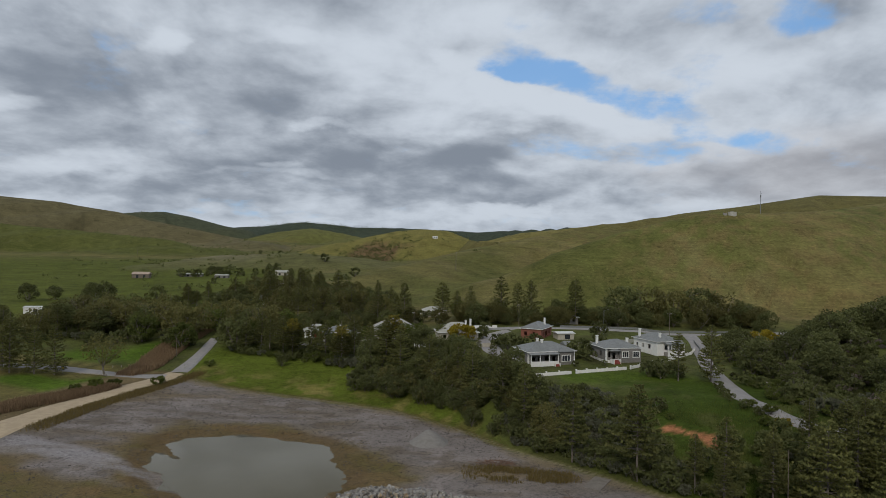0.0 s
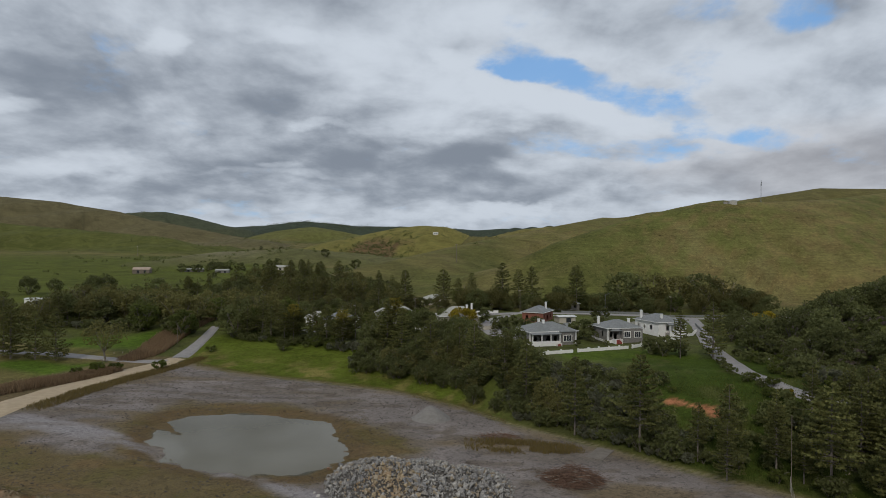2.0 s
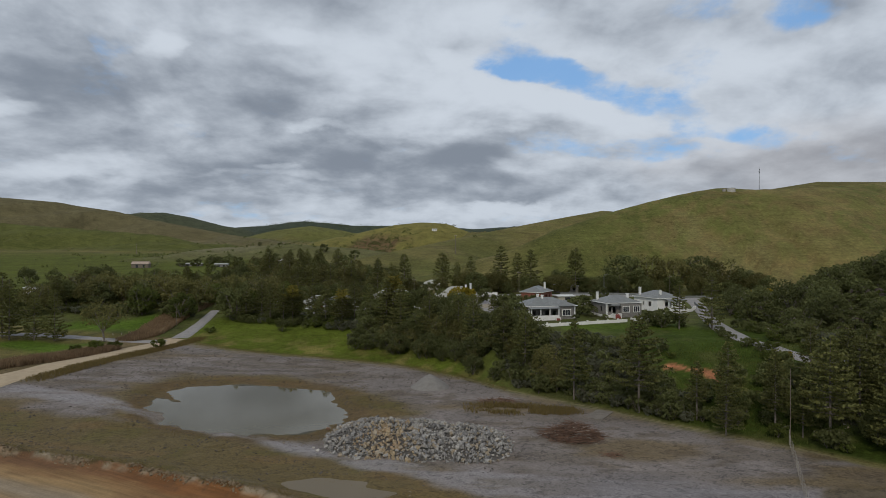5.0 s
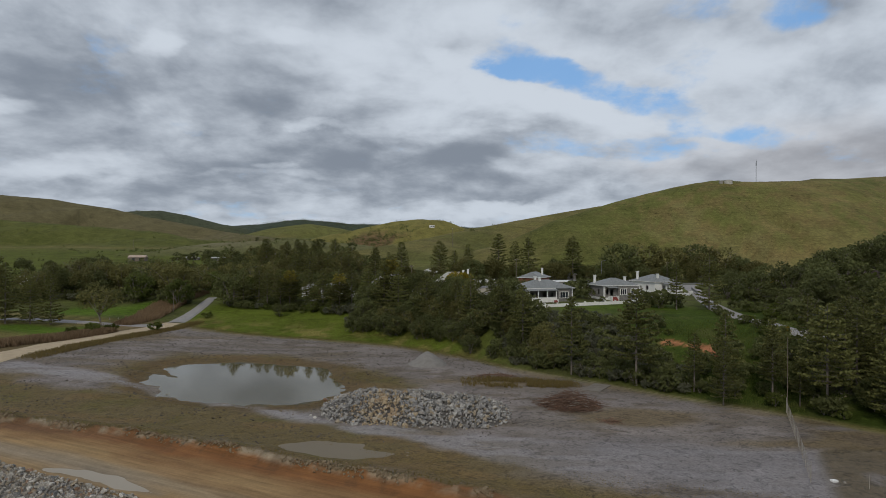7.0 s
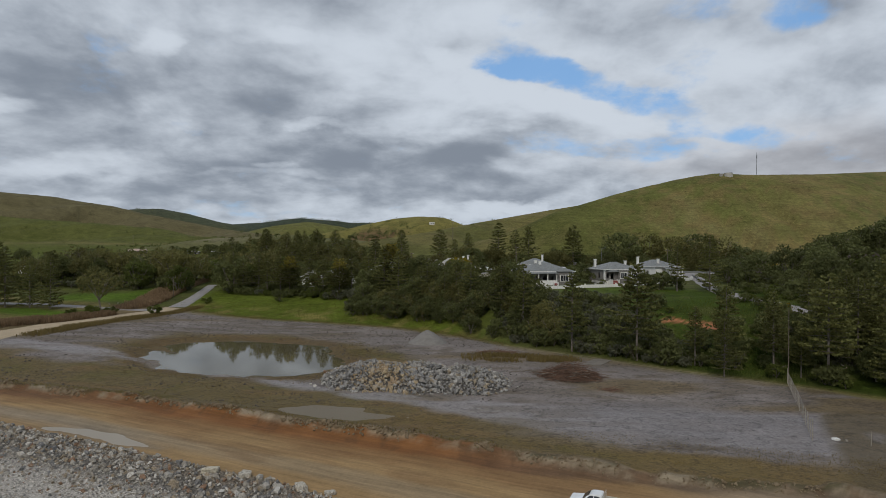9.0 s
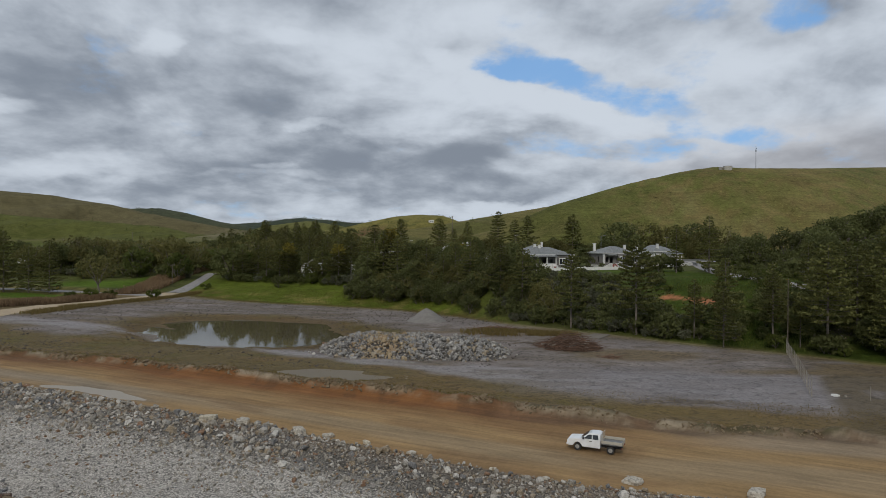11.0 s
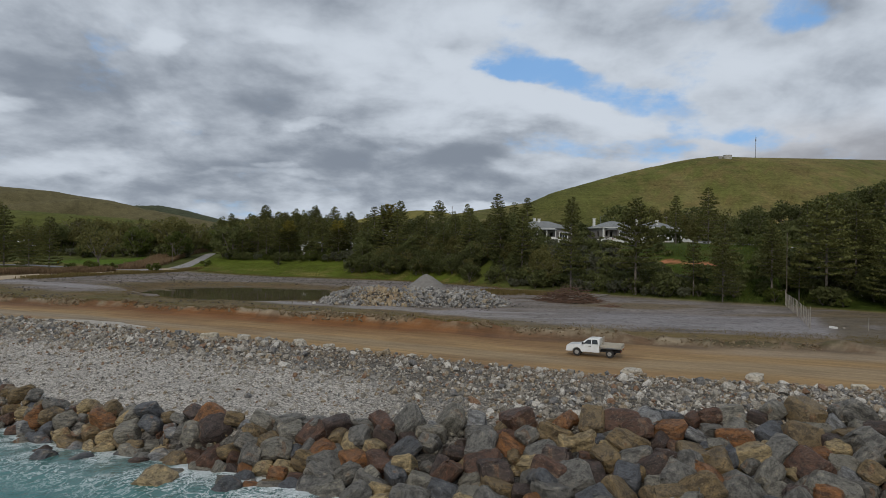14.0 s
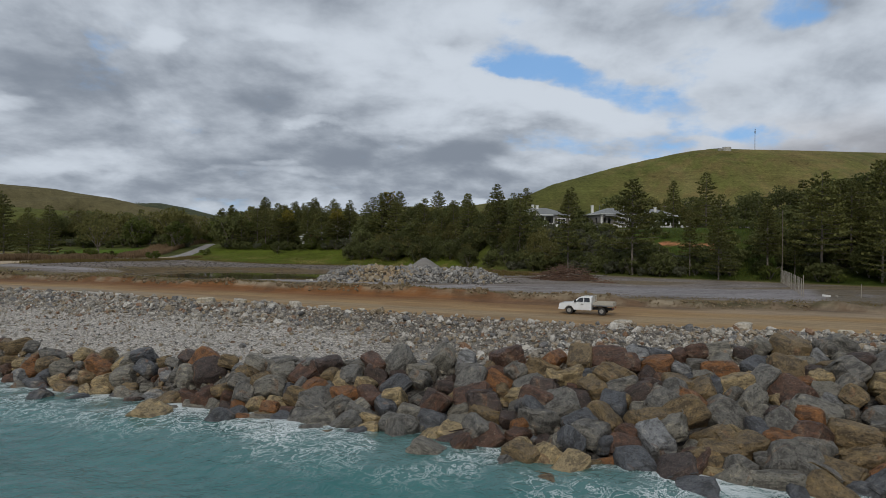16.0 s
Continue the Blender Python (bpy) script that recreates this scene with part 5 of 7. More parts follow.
# pines in front of the town, on the bank and beside the flat: x, y, height
for x, y, h in ((-169, 246, 24), (-160, 247, 19), (-152, 247, 20), (-176, 252, 26), (-186, 240, 22)):
    plant(pines[0 if x % 2 else 3], x, y, L_PINE, "tree", "pines by the side road", h / 20)
for i, (x, y, h) in enumerate(((-103, 300, 17), (-96, 293, 20), (-90, 288, 15), (-84, 292, 18), (-78, 284, 17), (-71, 280, 18), (-64, 279, 16), (-57, 273, 17), (-50, 268, 17), (-43, 266, 18), (-37, 262, 18))):
    plant((slim if i % 3 == 1 else pines)[i % 3], x, y, L_SLIM if i % 3 == 1 else L_PINE, "tree", "pines along the meadow", h / 20)
for i, (x, y, h, k) in enumerate(((-16, 236, 19, 0), (-5, 222, 17, 1), (1, 212, 13, 3), (9.5, 204, 17.5, 3), (5, 214, 14, 1), (18, 190, 17, 2), (23, 178, 19, 5), (-22, 244, 20, 1), (-29, 252, 17, 0), (33, 160, 20, 4), (45.5, 147.5, 22.5, 2), (56, 140, 13, 5), (61.5, 137, 17.5, 5), (67.8, 129.5, 15, 5), (75, 123, 21, 2), (81, 140, 17, 6), (70, 134, 16, 4), (92, 131, 20, 1), (99, 140, 18, 0), (88, 120, 16, 3), (106, 130, 22, 1), (114, 150, 17, 3))):
    kind = (pines + slim)[k]
    plant(kind, x, y, L_SLIM if k > 3 else L_PINE, "tree", "pines on the bank", h / 20)
plant(slim[2], 75, 202, L_SLIM, "tree", "pines on the bank", 0.78)
plant(pines[0], 85.4, 202, L_PINE, "tree", "pines on the bank", 0.92)
# tall pines of the town, behind the houses
for i, (x, y, h) in enumerate(((-35, 334, 22), (-21, 333, 23), (-1, 336, 22), (14, 334, 19), (30, 334, 25), (46, 336, 23), (70, 338, 24), (-27, 345, 17), (7, 345, 16), (-92, 360, 22), (-86, 372, 22), (-76, 366, 23), (-66, 368, 21), (-108, 345, 17), (-128, 372, 19), (40, 345, 21))):
    plant(pines[i % 4], x, y, L_PINE, "tree", "pines of the town", h / 20)
for x, y, h, k in ((-66, 276, 17, 0), (-41.5, 258, 16, 1), (-19.5, 246, 19, 0)):
    plant(golden[k], x, y, "pine with a flat crown, its top painted golden as if sunlit", "tree", "golden-topped pines", h / 18)
for x, y, s in ((8, 268, 1.25), (135, 268, 1.3)):
    plant(gold[0], x, y, "broad shrub with bright golden foliage", "shrub", "golden shrubs", s)
for x, y, s in ((130, 262, 1.1), (126, 258, 0.9), (139, 262, 1.0)):
    plant(mauve[0], x, y, "leafless mauve-grey shrub with fine twigs", "shrub", "bare shrubs", s)

# mixed trees behind the left meadow and the side road
for i in range(125):
    x = rp.uniform(-230, -82)
    y = 292 + rp.uniform(0, 75) + max(0, (-x - 190) * 0.4)
    d_road = float(line_dist(np.array([x]), np.array([y]), SAND_ROAD)[0][0])
    if d_road < 7 or (x < -125 and y < 308) or x < -206:
        continue
    k, lab = rp.choice(((gums, L_GUM), (gums, L_GUM), (greens, L_GREEN), (darks, L_DARK), (pines, L_PINE)))
    plant(rp.choice(k), x, y, lab, "tree", "trees behind the meadow", rp.uniform(0.8, 1.25) * (0.8 if k is pines else 1))
for i in range(16):
    x, y = rp.uniform(-258, -196), rp.uniform(318, 366)
    if abs(x + 0.667 * y) > 12:
        k, lab = rp.choice(((darks, L_DARK), (gums, L_GUM)))
        plant(rp.choice(k), x, y, lab, "tree", "trees behind the meadow", rp.uniform(0.7, 1.1))
plant(ghost[0], -132.9, 248, "grey gum with a thin open crown", "tree", "", 1.0)
for x, y, s in ((-262, 470, 1.0), (-245, 455, 1.1), (-213, 470, 0.9), (-300, 455, 1.0), (-290, 470, 0.8)):
    plant(rp.choice(darks), x, y, "dark spreading tree alone in the pasture", "tree", "pasture trees", s)
# the bank below the houses: close dark growth
for i in range(150):
    x = rp.uniform(-34, 52)
    g0 = float(along(MEADOW, x))
    g = rp.uniform(4, 44) if x < 24 else rp.uniform(3, 36 if x < 48 else 20)
    y = g0 + g
    if g < 14 and x < 2 and rp.random() < 0.75:
        continue
    k, lab = rp.choice(((shrubs, L_SHRUB), (shrubs, L_SHRUB), (greys, L_GREY), (darks, L_DARK)))
    plant(rp.choice(k), x, y, lab, "tree" if k is darks else "shrub", "growth on the bank", rp.uniform(0.7, 1.2) * (0.40 if k is darks else 1.0) * (0.7 if x > 22 else 1.0))
for i in range(36):
    x = rp.uniform(-30, 30)
    y = float(along(MEADOW, x)) + rp.uniform(22, 48)
    k, s = (darks, 1.0) if rp.random() < 0.6 else (pines, 0.7)
    plant(rp.choice(k), x, y, L_DARK if k is darks else L_PINE, "tree", "trees on the bank", rp.uniform(0.55, 0.85) * s * (0.75 if -4 < x < 16 else 1.0))
for i in range(70):
    x = rp.uniform(-30, 30)
    y = float(along(MEADOW, x)) + rp.uniform(11 if x < 8 else 6, 26)
    k, lab = rp.choice(((darks, L_DARK), (shrubs, L_SHRUB), (gums, L_GUM)))
    plant(rp.choice(k), x, y, lab, "shrub" if k is shrubs else "tree", "trees at the bank's foot", rp.uniform(0.35, 0.6) * (2.0 if k is shrubs else 1.0))
# grey-green and dark scrub that covers the slope up to the lawn
for i in range(24 * 26):
    x, y = 20 + (i % 24) * 2.4 + rp.uniform(-1, 1), 125 + (i // 24) * 2.9 + rp.uniform(-1.2, 1.2)
    top = float(along([(20, 197), (35, 191), (46, 184), (52, 164), (57, 140), (58, 100)], x))
    if y > top or y < float(along(MEADOW, x)) + 3:
        continue
    k, lab = rp.choice(((shrubs, L_SHRUB), (greys, L_GREY), (greys, L_GREY), (shrubs, L_SHRUB)))
    plant(rp.choice(k), x, y, lab, "shrub", "scrub on the slope", rp.uniform(0.5, 0.95))
# gardens and the back row of trees
for i in range(46):
    x = rp.uniform(-75, 92)
    y = rp.uniform(322, 362)
    k, lab = rp.choice(((gums, L_GUM), (darks, L_DARK), (greens, L_GREEN)))
    plant(rp.choice(k), x, y, lab, "tree", "trees behind the town", rp.uniform(0.5, 0.85))
for x, y, s, k in ((98, 345, 1.5, darks), (112, 350, 1.35, gums), (126, 346, 1.2, gums), (140, 348, 1.45, darks), (150, 340, 1.2, gums), (159, 338, 1.0, darks), (135, 330, 1.0, gums), (88, 338, 0.9, greens), (166, 345, 0.8, darks), (120, 332, 0.8, greens)):
    plant(rp.choice(k), x, y, L_GUM if k is gums else L_DARK, "tree", "large trees by the back road", s)
for x, y, s in ((26, 252, 1.5), (31, 250, 1.3), (22, 258, 1.2), (49, 236, 1.4), (52, 240, 1.6), (54, 232, 0.9), (38, 262, 1.1), (-8, 268, 1.6), (0, 275, 1.4), (16, 276, 1.2), (46, 221, 0.5), (57, 224, 0.45), (20, 300, 1.0), (64, 262, 1.2), (71, 290, 1.5)):
    plant(rp.choice(shrubs), x, y, "dark clipped garden shrub beside a house", "shrub", "garden shrubs", s)
for x, y, s in ((67.5, 208, 1.25), (73, 210, 1.3), (70.5, 205, 1.1), (77, 207, 1.0)):
    plant(shrubs[0], x, y, "large dark rounded bush on the lawn", "shrub", "bushes on the lawn", s)
for i in range(26):
    x, y = rp.uniform(-78, -4), rp.uniform(262, 318)
    plant(rp.choice(greens + darks), x, y, L_GREEN, "tree", "garden trees of the town", rp.uniform(0.35, 0.62))
plant(redt[0], -60, 306, "small tree with red winter leaves", "tree", "", 0.9)
plant(redt[0], -210, 440, "small tree with red winter leaves", "tree", "", 1.1)
# thicket on the right-hand rise
for i in range(270):
    x, y = rp.uniform(101, 205), rp.uniform(158, 262)
    if float(line_dist(np.array([x]), np.array([y]), DRIVE)[0][0]) < 7:
        continue
    if math.hypot(x - 134, y - 264) < 9 or (y > 225 and abs(x - 0.503 * y) < 6):
        continue
    k, lab = rp.choice(((shrubs, L_SHRUB), (shrubs, L_SHRUB), (darks, L_DARK), (greys, L_GREY), (mauve, "leafless mauve-grey shrub with fine twigs")))
    plant(rp.choice(k), x, y, lab, "shrub", "thicket on the rise", rp.uniform(0.8, 1.45) * (0.62 if k is darks else 0.55 if k is mauve else 1.0))
for i in range(34):
    x, y = rp.uniform(80, 118), rp.uniform(112, 152)
    if y > float(along(MEADOW, x)) + 9 and float(line_dist(np.array([x]), np.array([y]), DRIVE)[0][0]) > 6:
        k, s = (darks, 0.6) if rp.random() < 0.65 else (pines, 0.8)
        plant(rp.choice(k), x, y, L_DARK if k is darks else L_PINE, "tree", "trees below the drive", rp.uniform(0.7, 1.1) * s)
for i in range(30):
    x, y = rp.uniform(140, 196), rp.uniform(232, 276)
    if math.hypot(x - 134, y - 264) > 14 and abs(x - 0.503 * y) > 11:
        plant(rp.choice(darks), x, y, L_DARK, "tree", "trees on the rise", rp.uniform(0.65, 1.0))
for i in range(60):
    x, y = rp.uniform(92, 150), rp.uniform(112, 165)
    if float(line_dist(np.array([x]), np.array([y]), DRIVE)[0][0]) < 6 or y < float(along(MEADOW, x)) + 12:
        continue
    k, lab = rp.choice(((shrubs, L_SHRUB), (greys, L_GREY), (lush, L_LUSH), (darks, L_DARK)))
    plant(rp.choice(k), x, y, lab, "shrub", "growth beside the drive", rp.uniform(0.7, 1.3) * (0.6 if k is darks else 1))
town_growth = []
for i in range(64):
    x, y = rp.uniform(-10, 172), rp.uniform(322, 350)
    town_growth.append((rp.choice(darks + gums), x, y, rp.uniform(0.42, 0.75), rp.uniform(0, 6.28)))
joined_growth("tree_belt", town_growth, "close dark growth behind the back street")
edge_growth = []
for i in range(95):
    t = rp.random()
    x, y = -100 + 66 * t, float(along([(-100, 291), (-83, 280), (-60, 269), (-34, 248)], -100 + 66 * t)) + rp.uniform(0, 16)
    edge_growth.append((rp.choice(shrubs + greys + lush), x, y, rp.uniform(0.5, 1.0), rp.uniform(0, 6.28)))
joined_growth("undergrowth", edge_growth, "dark undergrowth beneath the pines along the meadow")
# low close scrub over the rise beside the drive, and down the slope below the lawn
low_scrub = []
for i in range(150):
    x, y = rp.uniform(94, 172), rp.uniform(146, 222)
    if float(line_dist(np.array([x]), np.array([y]), DRIVE)[0][0]) < 5.5:
        continue
    k = rp.choice((shrubs, shrubs, greys, lush, mauve))
    low_scrub.append((rp.choice(k), x, y, rp.uniform(0.5, 1.0) * (0.5 if k is mauve else 1.0), rp.uniform(0, 6.28)))
for i in range(75):
    x, y = rp.uniform(48, 98), rp.uniform(108, 158)
    if y < float(along(MEADOW, x)) + 3 or float(line_dist(np.array([x]), np.array([y]), DRIVE)[0][0]) < 5 or math.hypot((x - 65) / 9, (y - 160) / 9) < 1:
        continue
    low_scrub.append((rp.choice(shrubs + shrubs + greys), x, y, rp.uniform(0.6, 1.1), rp.uniform(0, 6.28)))
joined_growth("low_scrub", low_scrub, "close low scrub of mixed greens over the rise")
for x, y, h, k in ((58, 130, 12, 1), (84, 128, 18, 0), (88, 138, 16, 2), (95, 122, 19, 3), (72, 127, 11, 4), (82, 116, 15, 1)):
    plant((pines + slim)[k], x, y, L_SLIM if k > 3 else L_PINE, "tree", "pines on the bank", h / 20)
for x, y, s in ((84, 193, 0.55), (82.5, 188, 0.5), (81.5, 183, 0.6), (81, 178, 0.5), (81.5, 171, 0.6), (83, 166, 0.55), (87, 208, 0.5), (94.5, 205, 0.6)):
    plant(rp.choice(shrubs), x, y, "dark low bush on the drive's grass edge", "shrub", "bushes beside the drive", s)
for x, y, s in ((94, 181, 1.0), (97, 186, 1.2), (100, 176, 0.8), (86, 166, 0.9), (96, 167, 0.8), (100, 163, 1.0), (84, 172, 0.7), (82, 160, 0.9), (102, 193, 1.1)):
    plant(rp.choice(lush), x, y, "rounded green shrub beside the drive", "shrub", "shrubs by the drive", s)
plant(gold[0], 85, 158, "broad shrub with bright golden foliage", "shrub", "golden shrubs", 0.45)
for i in range(16):
    x = rp.uniform(44, 100)
    y = float(along(MEADOW, x)) + rp.uniform(2, 26)
    plant(rp.choice(lush + greys + shrubs), x, y, "low tangled shrub at the bank's foot", "shrub", "growth at the bank's foot", rp.uniform(0.5, 1.0))
n = 420
scx, scy = rng.normal(126, 10, n), rng.normal(208, 4.5, n)
tagged(strewn("scree", STONES, np.column_stack([scx, scy, land(scx, scy) + 0.1]), rng.uniform(0.3, 0.9, n), PILE_ROCK, None, 19), "patch of pale broken stone among the scrub", "scree", kind="stuff")
# dark bushes scattered over the grass slope
for i in range(44):
    x, y = rp.uniform(50, 104), rp.uniform(112, 182)
    if y < float(along(MEADOW, x)) + 5 or float(line_dist(np.array([x]), np.array([y]), DRIVE)[0][0]) < 5 or math.hypot((x - 65) / 9, (y - 163) / 7) < 1:
        continue
    plant(rp.choice(shrubs + shrubs + lush), x, y, "dark bush on the grass slope", "shrub", "bushes on the slope", rp.uniform(0.4, 0.9))
n = 260
stx, sty = rng.normal(95, 6, n), rng.normal(128, 4, n)
tagged(strewn("scree", STONES, np.column_stack([stx, sty, land(stx, sty) + 0.08]), rng.uniform(0.3, 0.8, n), RUBBLE_ROCK, None, 20), "grey broken stone on the bank beyond the fence", "scree", kind="stuff")
# single bushes by the tracks
for x, y, s, k in ((-106.5, 236, 1.15, lush), (-124, 226, 1.3, lush), (-120, 231, 1.1, lush), (-99, 268, 1.0, lush), (-128, 220, 1.0, lush), (-42, 256, 1.1, greys), (-37, 253, 1.2, greys), (-33, 250, 1.0, greys), (-46, 259, 0.9, greys)):
    plant(rp.choice(k), x, y, "rounded bush beside the track", "shrub", "bushes by the track", s)
for x, y in ((-92, 392), (-80, 396), (-70, 390), (-58, 396), (-47, 392), (-36, 388), (-30, 396)):
    plant(rp.choice(pines), x, y, L_PINE, "tree", "pines of the town", rp.uniform(0.6, 0.9))
for i in range(64):
    x, y = rp.uniform(-150, -34), rp.uniform(374, 436)
    plant(rp.choice(pines + darks + gums), x, y, "dark tree of the wood behind the town", "tree", "wood behind the town", rp.uniform(0.65, 1.15))
# scattered trees and scrub of the valley
for i in range(46):
    x, y = rp.uniform(-330, 60), rp.uniform(480, 1000)
    if x > -0.17 * y + 60:
        continue
    w = math.exp(-((x + 0.30 * y) / 60) ** 2)
    if rp.random() > 0.10 + 0.9 * w:
        continue
    plant(rp.choice(far_trees), x, y, "far dark tree in the valley", "tree", "valley trees", rp.uniform(0.4, 1.1))
for i in range(30):
    x, y = rp.uniform(-190, -100), rp.uniform(440, 500)
    plant(rp.choice(pines + far_trees), x, y, "dark tree of a shelter row in the valley", "tree", "shelter row", rp.uniform(0.6, 0.9))
for i in range(22):
    plant(rp.choice(far_trees), rp.uniform(-300, -195), rp.uniform(700, 800), "dark tree beside the farm sheds", "tree", "farm trees", rp.uniform(0.4, 0.85))
for k in PATTERNS:
    shelve(k)

# low scrub dotted over the far slopes: too many to count
fr = np.random.default_rng(31)
dots = []
for cx, cy, sx_, sy_, n in ((-150, 1340, 42, 55, 300), (-560, 1500, 260, 200, 60), (-330, 950, 80, 60, 90), (-890, 3990, 330, 20, 240), (-480, 1900, 120, 200, 120), (60, 1700, 60, 200, 80), (-1640, 3380, 60, 20, 40), (-300, 700, 120, 200, 60), (-520, 3950, 220, 20, 120)):
    dots.append(np.column_stack([fr.normal(cx, sx_, n), fr.normal(cy, sy_, n), np.full(n, 1.0 + cy / 900)]))
dots = np.concatenate(dots)
dp = np.column_stack([dots[:, 0], dots[:, 1], land(dots[:, 0], dots[:, 1])])
cs = np.repeat(dp, 14, 0) + fr.normal(0, 1, (len(dp) * 14, 3)) * np.repeat(dots[:, 2], 14)[:, None] * (1.3, 1.3, 0.6) + (0, 0, 0.8)
nn = fr.normal(size=cs.shape)
v, fc = leaf_cloud(cs, nn / np.linalg.norm(nn, axis=1)[:, None], 1.3, 32, 0.8)
tagged(sheet("hill_scrub", v, fc, DARK_LEAF), "low dark scrub dotted over the far hills", "scrub", kind="stuff")


def blades(name, line, width, height, count, mat, label, seed, lean=0.4):
    """A belt of upright stems and blades along a line."""
    r = np.random.default_rng(seed)
    pts = np.array(line, float)
    seg = np.linalg.norm(np.diff(pts, axis=0), axis=1)
    cum = np.concatenate([[0], np.cumsum(seg)])
    t = r.uniform(0, cum[-1], count)
    x, y = np.interp(t, cum, pts[:, 0]), np.interp(t, cum, pts[:, 1])
    w = np.interp(t, cum, np.resize(width, len(pts)))
    x, y = x + r.uniform(-0.5, 0.5, count) * w, y + r.uniform(-0.5, 0.5, count) * w
    if name == "slope_grass":
        ok = (y > along(MEADOW, x) + 2.5) & (line_dist(x, y, [(59.6, 165), (68.5, 156.5)])[0] > 4)
        x, y, count = x[ok], y[ok], int(ok.sum())
    if "weed" in name:
        ok = fbm(x, y, 5, 3, seed) > 0.47
        x, y, count = x[ok], y[ok], int(ok.sum())
    z = land(x, y)
    h = height * r.uniform(0.5, 1.15, count) * (0.6 + 0.7 * fbm(x, y, 5, 2, seed))
    a = r.uniform(0, 6.28, count)
    k = 0.035 + 0.022 * height
    dx, dy = np.cos(a) * k, np.sin(a) * k
    lx, ly = r.normal(0, lean, count) * h * 0.5, r.normal(0, lean, count) * h * 0.5
    p = np.stack([np.column_stack([x - dx, y - dy, z]), np.column_stack([x + dx, y + dy, z]), np.column_stack([x + lx + dx, y + ly + dy, z + h]), np.column_stack([x + lx - dx * 0.5, y + ly - dy * 0.5, z + h * 1.05])], 1)
    f = (np.arange(count) * 4)[:, None] + np.arange(4)
    return tagged(sheet(name, p.reshape(-1, 3), f, mat), label, "reeds" if "reed" in name else "grass", kind="stuff")


blades("reed_belt", [(-145, 180), (-135, 198), (-128, 212), (-120, 228)], (11, 10, 9, 6), 1.7, 20000, DRY_LEAF, "belt of brown dry reeds along the sandy track", 41)
blades("reed_belt", [(-126, 252), (-123, 262), (-127, 285), (-128, 315), (-128, 335)], (7, 10, 13, 13, 10), 1.8, 20000, DRY_LEAF, "belt of brown dry reeds beside the road", 42)
blades("verge_grass", [(q[0] + 9, q[1]) for q in SAND_ROAD[1:5]], (7, 7, 6, 5), 0.8, 9000, WEED_LEAF, "brown dry grass verge between the sandy track and the flat", 56)
blades("bank_grass", [(p[0], p[1] + 0.6) for p in BANK_TOP[1:9]], 2.4, 0.24, 2600, WEED_LEAF, "short dry grass tufts on the earth bank", 43)
blades("edge_grass", [(p[0], p[1] + 0.5) for p in MEADOW[2:8]], 5.0, 0.3, 5000, WEED_LEAF, "dry grass fringe where the flat meets the bank", 44)
blades("meadow_grass", [(-95, 262), (-60, 246), (-30, 232), (0, 206)], (36, 34, 24, 12), 0.35, 14000, MEADOW_LEAF, "green meadow grass behind the flat", 45)
blades("weed_patch", [(9, 152), (20, 150), (30, 149)], (9, 10, 6), 0.7, 5200, WEED_LEAF, "patch of yellow-brown weeds on the flat", 46)
blades("slope_grass", [(52, 150), (66, 148), (80, 152), (92, 150)], (44, 50, 56, 40), 0.5, 15000, GREEN_LEAF, "long dark green grass on the slope", 47)

# trampled clods and small stones over the wet flat
tr_ = np.random.default_rng(51)
n = 13000
tx, ty = tr_.uniform(-118, 16, n), tr_.uniform(92, 238, n)
ok = (ty < along(MEADOW, tx) - 1) & (ty > along(BANK_TOP, tx) + 4) & (ring_dist(tx, ty, POND) > 2.0) & (ring_dist(tx, ty, PUDDLE) > 2.0) & (tx > np.interp(ty, [q[1] for q in SAND_ROAD], [q[0] for q in SAND_ROAD]) + 9)
ok &= fbm(tx * 0.6, ty * 1.4, 12, 3, 53) + 0.25 * smooth((ty - 160) / 30) > 0.50
ok &= line_dist(tx, ty, TRACK)[0] > 4.5
tx, ty = tx[ok], ty[ok]
ts = np.clip(tr_.lognormal(-1.15, 0.45, len(tx)), 0.12, 0.8)
MUD_CLOD = worn("grey_mud_clods", (0.100, 0.085, 0.073), (0.055, 0.045, 0.036), 0.25, 0.9, 0.4, 5.0)
tagged(strewn("mud_clods", STONES, np.column_stack([tx, ty, land(tx, ty) + ts * 0.02]), ts, MUD_CLOD, None, 52, tilt=0.5), "trampled grey mud clods over the flat", "mud clods", kind="stuff")
blades("pond_weeds", [(-80, 150), (-64, 134), (-40, 124), (-22, 126), (-16, 150), (-26, 178)], (16, 14, 13, 12, 8, 7), 0.13, 9000, WEED_LEAF, "low olive-brown weeds round the pond", 54)
blades("flat_weeds", [(-105, 140), (-70, 124), (-30, 106), (5, 90), (30, 82), (58, 76)], (18, 16, 14, 11, 10, 8), 0.12, 9000, WEED_LEAF, "low olive-brown weeds on the flat above the bank", 55)

# crumbling clods along the lip of the earth bank
cr = np.random.default_rng(48)
n = 2900
clx = cr.uniform(-112, 95, n)
clx = clx[fbm(clx, clx * 0, 7, 3, 49) > 0.42 + 0.08 * smooth((clx - 8) / 12)]
cly = along(BANK_TOP, clx) + (fbm(clx, clx * 0, 6, 4, 23) - 0.5) * 2.4 + cr.normal(-0.5, 0.5, len(clx))
cls = np.clip(cr.lognormal(-0.75, 0.42, len(clx)), 0.2, 1.25) * (1 - 0.4 * smooth((clx - 6) / 10))
EARTH_CLOD = worn("pale_earth_clods", (0.215, 0.165, 0.100), (0.15, 0.105, 0.058), 1.2, 0.95, 0.5, 6.0)
